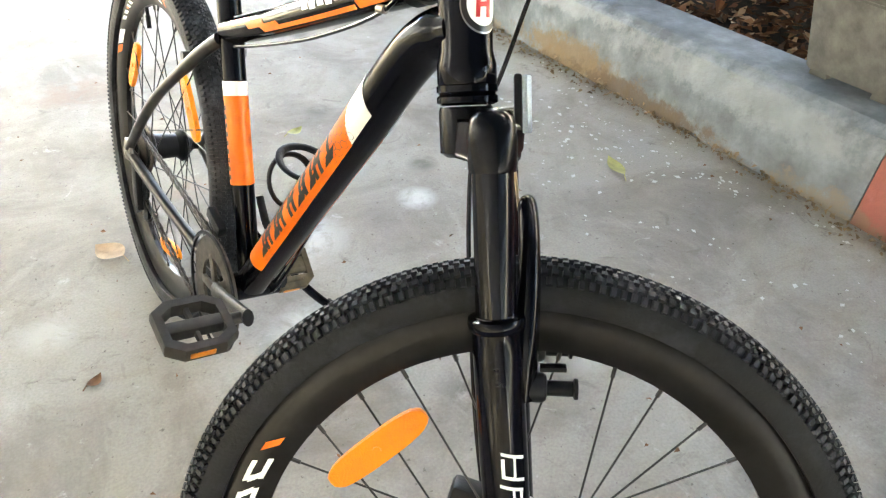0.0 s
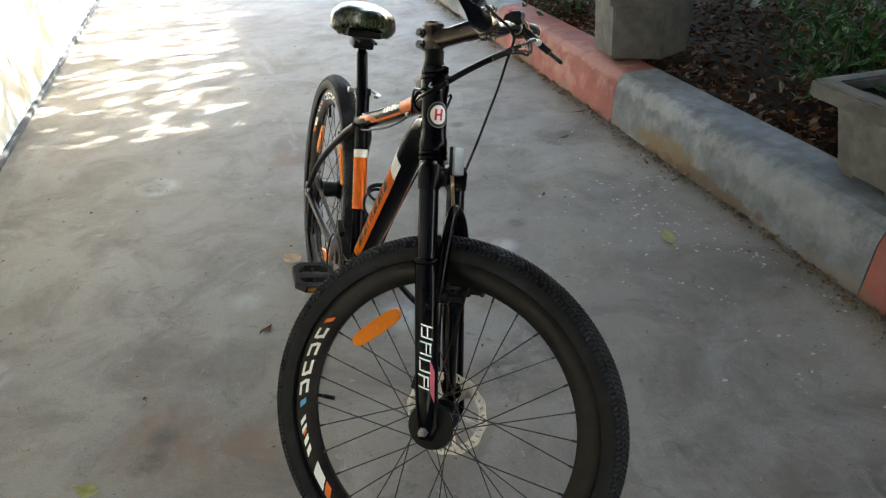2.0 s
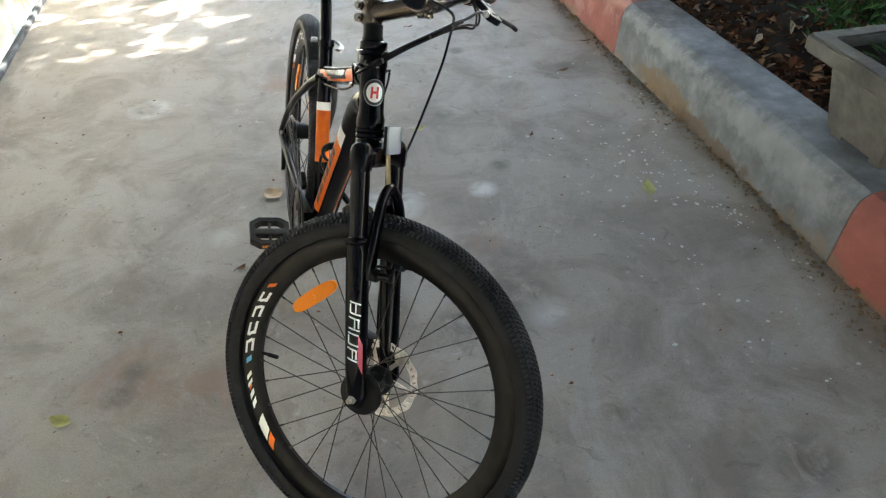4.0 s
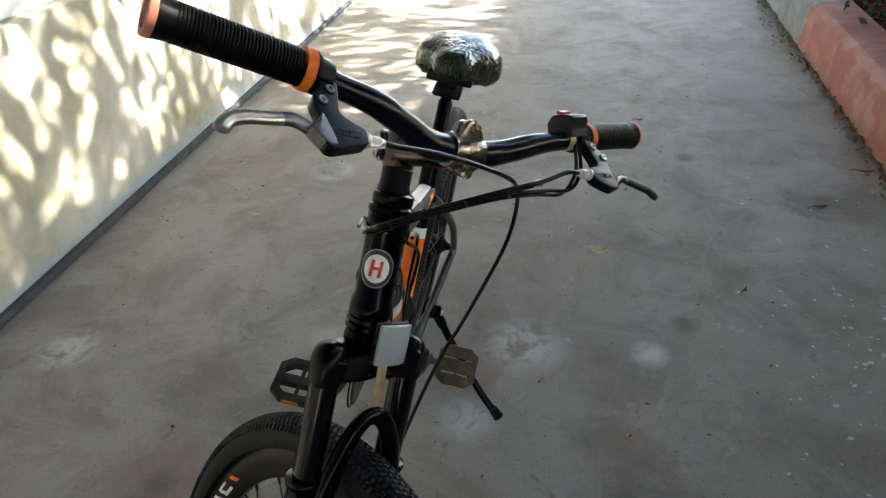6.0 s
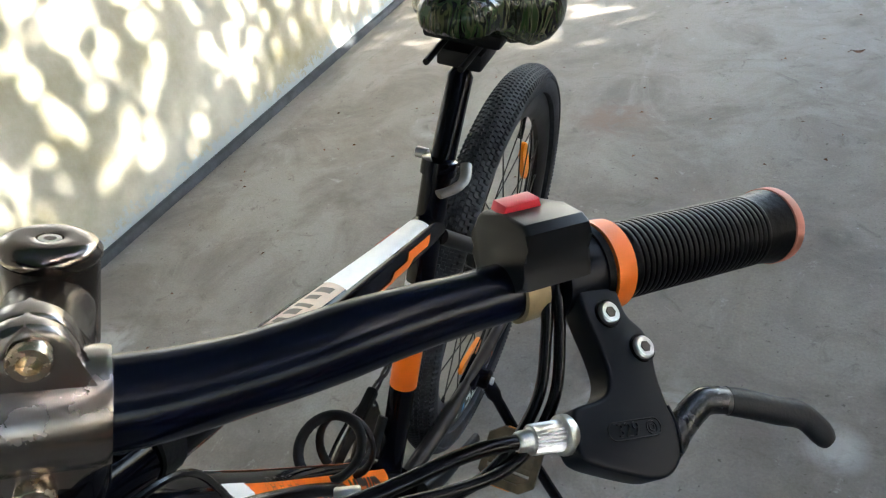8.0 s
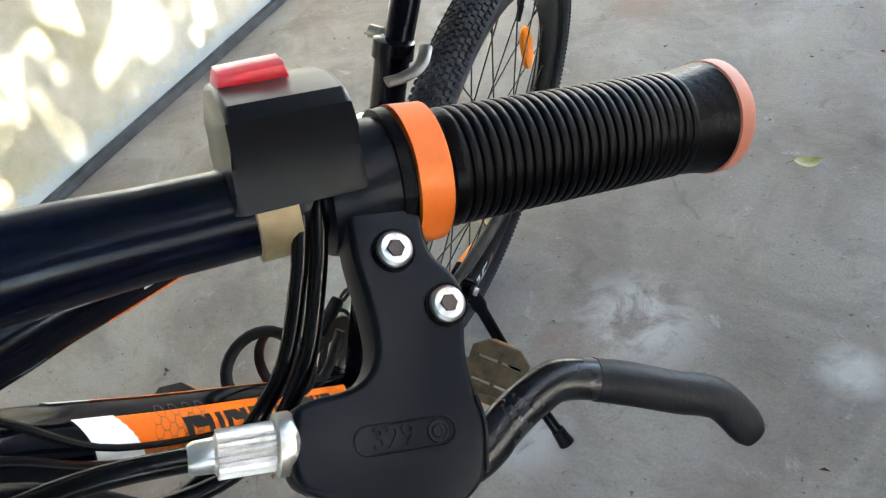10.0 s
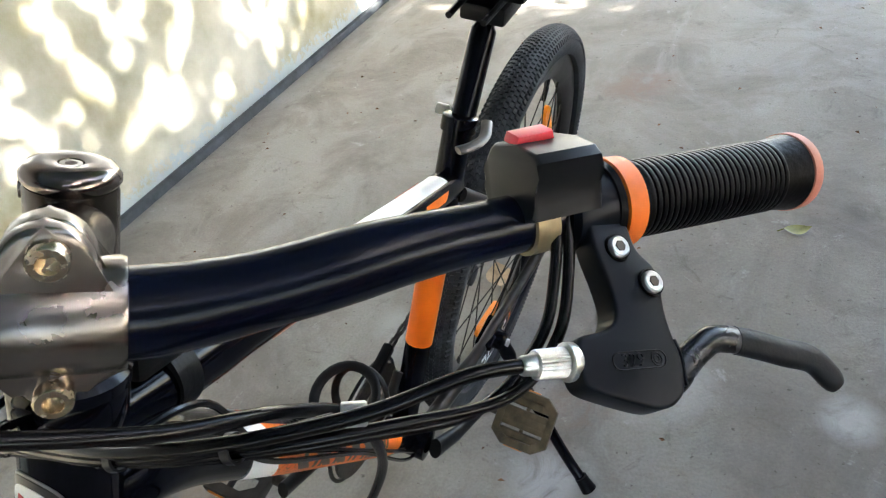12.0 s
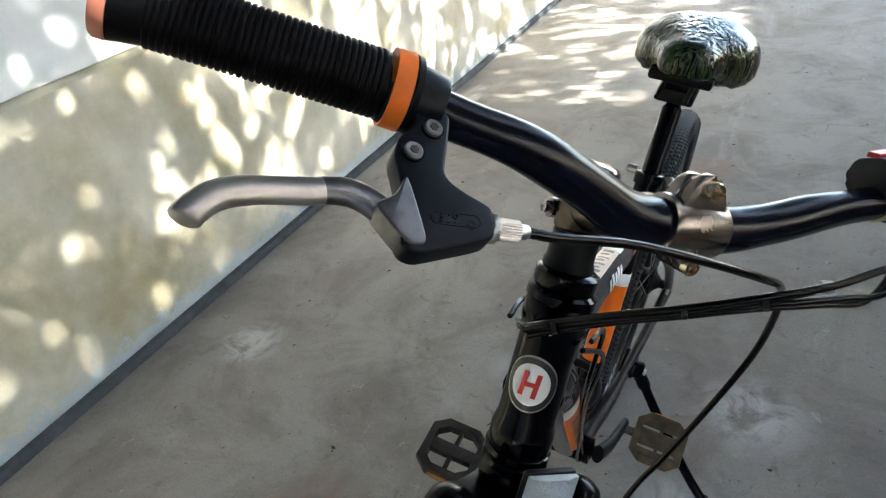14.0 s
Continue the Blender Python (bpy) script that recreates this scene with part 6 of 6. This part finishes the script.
square_planter(2.640, 0.745, 0.2505, -4, 0.122, 0.198, 0.269)


def leaf_quad(verts, faces, c, d, n, length, width, curl=0.25):
    """A leaf as two bent halves: c its stalk end, d its run, n its upper side."""
    d, n = d.normalized(), n.normalized()
    s = d.cross(n).normalized()
    k = len(verts)
    verts += [c, c + d * length * 0.45 + s * width / 2 + n * curl * width, c + d * length, c + d * length * 0.45 - s * width / 2 + n * curl * width, c + d * length * 0.5]
    faces += [(k, k + 1, k + 4), (k + 1, k + 2, k + 4), (k + 2, k + 3, k + 4), (k + 3, k, k + 4)]


def leaves_object(name, verts, faces, mat, parent=None):
    me = bpy.data.meshes.new(name)
    me.from_pydata([tuple(v) for v in verts], [], faces)
    me.materials.append(mat)
    ob = new(name, me)
    if parent:
        ob.parent = parent
    return ob


def rand_dir(up=0.0):
    v = Vector((rng.gauss(0, 1), rng.gauss(0, 1), rng.gauss(0, 1) + up))
    return v.normalized()


hexagon_planter(2.747, 2.39, 0.2505, 24, 0.226, 0.266, 0.296)

# dry leaf litter on the bed
verts, faces = [], []
for _ in range(19000):
    x, y = BED_X + 0.02 + 3.2 * rng.random() ** 1.5, rng.uniform(-2.5, 7.5)
    z = 0.185 + 0.05 * rng.random()
    leaf_quad(verts, faces, Vector((x, y, z)), Vector((rng.gauss(0, 1), rng.gauss(0, 1), rng.gauss(0, 0.3))), rand_dir(2.2), rng.uniform(0.024, 0.078), rng.uniform(0.012, 0.032), rng.uniform(0.1, 0.7))
litter = leaves_object("leaf_litter", verts, faces, M_BEDLITTER)
litter.matrix_world = KERB_M
tagged(litter, label="brown dry leaf litter over the soil", category="leaf litter", kind="stuff")


def shrub(x, y, z, r, h, n, label, size=0.052):
    root = tagged(new("shrub"), label=label, category="shrub", group="shrubs in the bed")
    root.matrix_world = KERB_M @ pose(x, y, z)
    bm = BM()
    tips = []
    for k in range(9):
        a = 2 * math.pi * k / 9 + rng.uniform(-0.3, 0.3)
        tip = Vector((r * 0.8 * math.cos(a) * rng.uniform(0.3, 1), r * 0.8 * math.sin(a) * rng.uniform(0.3, 1), h * rng.uniform(0.6, 1)))
        sweep(bm, smooth([(0, 0, -0.03), tip * 0.45 + Vector((0, 0, 0.06)), tip], 4), [0.009] * 4 + [0.006] * 4 + [0.003], 6)
        tips.append(tip)
    part("stem", bm, M_BARK, root)
    verts, faces = [], []
    for _ in range(int(n * 1.7)):
        t = rng.choice(tips) * rng.uniform(0.35, 1.05)
        c = t + Vector((rng.gauss(0, 0.09), rng.gauss(0, 0.09), rng.gauss(0, 0.07))) * (r / 0.3)
        c.z = max(0.02, c.z)
        leaf_quad(verts, faces, c, rand_dir(-0.1), rand_dir(1.5), size * rng.uniform(0.6, 1.4), size * 0.42 * rng.uniform(0.7, 1.3), 0.2)
    leaves_object("foliage", verts, faces, M_SHRUB, root)
    return root


shrub(2.90, 3.55, 0.19, 0.34, 0.55, 700, "low dark green leafy shrub behind the kerb")
shrub(3.05, 4.6, 0.19, 0.40, 0.7, 800, "low dark green leafy shrub behind the kerb")
shrub(3.25, 1.55, 0.19, 0.28, 0.40, 400, "sparse green shrub among the dry leaves")
shrub(3.75, 2.2, 0.19, 0.50, 0.8, 900, "dense dark green shrub in the bed")
shrub(3.65, 0.7, 0.19, 0.45, 0.7, 800, "dense dark green shrub in the bed")
shrub(3.95, 3.3, 0.19, 0.55, 0.9, 900, "dense dark green shrub in the bed")
shrub(4.2, 1.4, 0.19, 0.55, 0.9, 900, "dense dark green shrub in the bed")
shrub(3.2, 0.05, 0.19, 0.30, 0.35, 420, "low green plant beside the planter")
def young_tree(x, y, lean, r, h, mat, label):
    root = tagged(new("young_tree"), label=label, category="tree", group="young trees in the bed")
    root.matrix_world = pose(x, y, 0.15)
    bm = BM()
    pts = [Vector((lean[0] * k / 8 + 0.012 * math.sin(k * 1.9), lean[1] * k / 8 + 0.012 * math.cos(k * 1.3), h * k / 8)) for k in range(9)]
    sweep(bm, smooth(pts, 3), [r * (1.25 if k == 0 else 1.0) * (1 - 0.018 * k) * (1 + 0.05 * math.sin(k * 2.3)) for k in range(25)], 10)
    trunk = part("trunk", bm, mat, root)
    for k, a in ((5, 0.4), (6, 2.7), (7, 4.4), (8, 1.5)):
        bm = BM()
        p = pts[k]
        tip = p + Vector((0.7 * math.cos(a), 0.7 * math.sin(a), 0.55))
        sweep(bm, smooth([p, p.lerp(tip, 0.5) + Vector((0, 0, 0.08)), tip], 4), [r * 0.4 * (1 - 0.09 * i) for i in range(9)], 7)
        part("limb", bm, M_BARK, trunk)
    verts, faces = [], []
    for _ in range(900):
        p = pts[8] + Vector((rng.gauss(0, 0.45), rng.gauss(0, 0.45), 0.25 + rng.gauss(0, 0.35)))
        leaf_quad(verts, faces, p, rand_dir(-0.3), rand_dir(1.2), rng.uniform(0.09, 0.17), rng.uniform(0.04, 0.07), 0.15)
    leaves_object("crown", verts, faces, M_LEAF, root)
    return root


young_tree(4.02, 3.10, (0.55, 0.40), 0.034, 3.2, M_LIME, "slender leaning young tree with a whitewashed trunk")
young_tree(4.06, 1.80, (0.15, -0.2), 0.065, 3.4, M_BARK, "brown-barked young tree standing in the bed")

# grassy weed in the square planter
weed = tagged(new("potted_weed"), label="small leafy weed growing in the planter", category="plant")
weed.matrix_world = pose(2.64, 0.745, 0.49)
verts, faces = [], []
for _ in range(110):
    a, rr = rng.uniform(0, 6.28), 0.13 * math.sqrt(rng.random())
    c = Vector((rr * math.cos(a), rr * math.sin(a), 0))
    leaf_quad(verts, faces, c, Vector((math.cos(a) * 0.8, math.sin(a) * 0.8, rng.uniform(0.1, 0.7))), Vector((0, 0, 1)), rng.uniform(0.02, 0.05), rng.uniform(0.006, 0.016), 0.2)
leaves_object("leaves", verts, faces, M_SHRUB, weed)

# unseen shade trees added beyond the bed; their crowns throw the dappled light
def tree(x, y, h, spread):
    root = tagged(new("tree"), label="unseen shade tree with a thin trunk and a broad leafy crown", category="tree", group="shade trees")
    root.matrix_world = pose(x, y, 0.1)
    bm = BM()
    top = Vector((rng.uniform(-0.3, 0.3), rng.uniform(-0.3, 0.3), h * 0.62))
    sweep(bm, smooth([(0, 0, 0), (0.05, 0.03, h * 0.3), top], 6), [0.10 - 0.004 * k for k in range(13)], 10)
    for k in range(9):
        a = 2 * math.pi * k / 9 + rng.uniform(-0.3, 0.3)
        b0 = top * rng.uniform(0.75, 1.0)
        tip = Vector((spread * 0.8 * math.cos(a), spread * 0.8 * math.sin(a), h * rng.uniform(0.75, 0.98)))
        sweep(bm, smooth([b0, b0.lerp(tip, 0.5) + Vector((0, 0, 0.15)), tip], 4), [0.045, 0.04, 0.036, 0.03, 0.026, 0.02, 0.016, 0.012, 0.008], 7)
    part("trunk", bm, M_BARK, root)
    return root


# unseen crown leaves, thinned where sun should reach wall and path, dense elsewhere
def crown_density(px, py):
    """How thick the leaves stand over a spot, by the ground that they shade."""
    n = noise.noise(Vector((px * 1.1, py * 1.1, 3.3))) + 0.55 * noise.noise(Vector((px * 2.9, py * 2.9, 8.1)))
    return n


# the first three stand across the near end, added to hold back light
trees = [tree(-1.6, -6.2, 4.6, 2.0), tree(1.2, -7.4, 5.0, 2.2), tree(4.2, -6.0, 5.0, 2.2), tree(6.3, -2.2, 5.4, 2.3), tree(6.0, 1.2, 5.6, 2.4), tree(6.4, 4.4, 5.4, 2.4), tree(6.2, 7.8, 5.6, 2.5), tree(9.3, -0.6, 6.0, 2.7), tree(9.2, 3.2, 6.0, 2.7), tree(9.4, 7.0, 6.0, 2.7)]
LOW, HIGH = 3.6, 5.2
per = [([], []) for _ in trees]


def hang_leaf(px, py, pz, size=1.0):
    k = min(range(len(trees)), key=lambda i: (trees[i].matrix_world.translation.xy - Vector((px, py))).length)
    o = trees[k].matrix_world.translation
    leaf_quad(per[k][0], per[k][1], Vector((px, py, pz)) - o, rand_dir(-0.3), rand_dir(1.2), size * rng.uniform(0.15, 0.26), size * rng.uniform(0.08, 0.13), 0.15)


for _ in range(205000):
    px, py, pz = rng.uniform(-2.6, 12.5), rng.uniform(-6.5, 12.5), rng.uniform(LOW, HIGH)
    # where this leaf's shadow meets the ground
    gx, gy = px - SUN_TO.x / SUN_TO.z * pz, py - SUN_TO.y / SUN_TO.z * pz
    open_ = min(1.0, max(0.0, (gy - 1.1) / 1.2))
    small = 0.0
    if gx < -2.45:
        keep = 0.85 if gy < 6.0 else 0.35
    elif gx < -1.55:
        keep = 0.05 + 0.5 * min(1.0, max(0.0, (0.9 - gy) / 0.9)) + (0.30 if crown_density(gx * 1.6, gy * 2.2) > 0.0 else 0.0)
    elif gx > (0.88 if gy > 2.75 else -0.34):
        keep = 1.0
    elif gy > 2.75:
        keep = 0.22 if noise.noise(Vector((gx * 1.2, gy * 4.2, 1.7))) > -0.10 else 0.016
    else:
        d = crown_density(gx * 2.3, gy * 3.2)
        keep = (1.0 - 0.40 * open_) if d > -0.22 + 0.04 * open_ else 0.40 - 0.16 * open_
        small = 0.58 if keep > 0.5 else 0.38
    if rng.random() < keep:
        hang_leaf(px, py, pz, small or 1.0)
# a second unseen layer, added to put the path in full shade
for _ in range(78000):
    gx, gy, pz = rng.uniform(-0.32, 4.2), rng.uniform(-6.5, 2.75), rng.uniform(LOW, HIGH)
    hang_leaf(gx + SUN_TO.x / SUN_TO.z * pz, gy + SUN_TO.y / SUN_TO.z * pz, pz)
# an added, unseen screen of low crowns across the path's near end blocks light
for _ in range(26000):
    px, py, pz = rng.uniform(-3.2, 6.5), rng.uniform(-8.5, -4.2), 0.9 + 4.4 * rng.random() ** 0.8
    hang_leaf(px, py, pz)
# a far row of low crowns beyond the bed, added unseen, cuts light
for _ in range(26000):
    px, py, pz = rng.uniform(10.5, 13.0), rng.uniform(-9.0, 12.0), 0.4 + 3.8 * rng.random()
    hang_leaf(px, py, pz)
for t_, (v_, f_) in zip(trees, per):
    leaves_object("crown", v_, f_, M_LEAF, t_)

# fallen leaves and chips on the path ---------------------------------------------
def fallen_leaf(x, y, turn, length, width, mat, label):
    bm = BM()
    n = 8
    rows = []
    for i in range(n + 1):
        u = i / n
        w = width / 2 * math.sin(math.pi * min(1, u * 1.02 + 0.02)) ** 0.8
        z = 0.004 + 0.010 * (2 * u - 1) ** 2
        rows.append([bm.verts.new((length * (u - 0.5), sgn * w, z + abs(sgn) * 0.25 * w)) for sgn in (-1, 0, 1)])
    for p, q in zip(rows, rows[1:]):
        for j in (0, 1):
            bm.faces.new((p[j], p[j + 1], q[j + 1], q[j]))
    sweep(bm, [(-length * 0.5, 0, 0.014), (-length * 0.72, 0.004, 0.006)], 0.0012, 5)
    return thing("fallen_leaf", bm, mat, label, "leaf", m=pose(x, y, 0.0, 0, 0, turn))


fallen_leaf(2.073, 1.052, 70, 0.10, 0.040, M_YELLEAF, "yellow-green fallen leaf lying on the path")
fallen_leaf(1.430, 1.699, 20, 0.055, 0.034, M_YELLEAF, "small pale yellow fallen leaf on the path")
fallen_leaf(0.307, 0.569, -30, 0.06, 0.035, M_YELLEAF, "small green fallen leaf on the path")
fallen_leaf(0.849, 1.406, 120, 0.085, 0.060, M_BROWNLEAF, "curled tan fallen leaf beside the bicycle")
fallen_leaf(2.36, 0.235, 40, 0.075, 0.035, M_YELLEAF, "yellow-green fallen leaf near the kerb")
fallen_leaf(1.62, 2.78, 10, 0.04, 0.02, M_LITTER, "small dark dry leaf on the path")
fallen_leaf(2.385, 2.30, 0, 0.07, 0.018, M_LITTER, "dark dry leaf against the kerb foot")


fallen_leaf(0.735, 1.03, 35, 0.035, 0.022, M_LITTER, "small dark crumpled leaf on the path")
fallen_leaf(2.16, 2.02, 15, 0.055, 0.026, M_LITTER, "dark flattened dry leaf on the path")
fallen_leaf(1.83, 1.52, 60, 0.022, 0.012, M_LITTER, "tiny dark leaf bit on the path")


# grit and leaf dirt along the kerb foot, paint chips on the path
verts, faces = [], []
for _ in range(2600):
    y = rng.uniform(-2.0, 6.5)
    w = 0.055 + 0.05 * noise.noise(Vector((y * 1.3, 0.5, 0)))
    x = KERB_X - abs(rng.gauss(0, 1)) * w * 0.6 - 0.002
    s_ = rng.uniform(0.004, 0.014)
    leaf_quad(verts, faces, Vector((x, y, 0.002 + 0.012 * rng.random() * max(0, 1 - (KERB_X - x) / 0.06))), rand_dir(), rand_dir(2.0), s_ * 1.6, s_, 0.4)
kerb_grit = leaves_object("kerb_grit", verts, faces, M_GRIT)
kerb_grit.matrix_world = KERB_M
tagged(kerb_grit, label="brown grit and leaf dirt along the kerb foot", category="dirt", kind="stuff")
verts, faces = [], []
for _ in range(400):
    y = rng.gauss(1.05, 0.45)
    x = rng.gauss(2.17, 0.17)
    if x > 2.31 + 0.048 * y or noise.noise(Vector((x * 4, y * 4, 2))) < -0.15:
        continue
    s_ = rng.choice((0.004, 0.006, 0.008, 0.012)) * rng.uniform(0.6, 1.2)
    leaf_quad(verts, faces, Vector((x, y, 0.003)), Vector((rng.gauss(0, 1), rng.gauss(0, 1), 0)), Vector((rng.gauss(0, 0.1), rng.gauss(0, 0.1), 1)), s_ * 1.5, s_, 0.08)
tagged(leaves_object("paint_chips", verts, faces, M_CHIP), label="white paint chips scattered near the kerb", category="paint chips", kind="stuff")
verts, faces = [], []
for _ in range(230):
    x, y = rng.uniform(-0.2, 2.35), rng.uniform(-0.6, 5.0)
    s_ = rng.uniform(0.003, 0.009)
    leaf_quad(verts, faces, Vector((x, y, 0.002)), Vector((rng.gauss(0, 1), rng.gauss(0, 1), 0)), rand_dir(2.0), s_ * 1.8, s_, 0.4)
tagged(leaves_object("grit", verts, faces, M_LITTER), label="small dark bits of dirt on the path", category="dirt", kind="stuff")
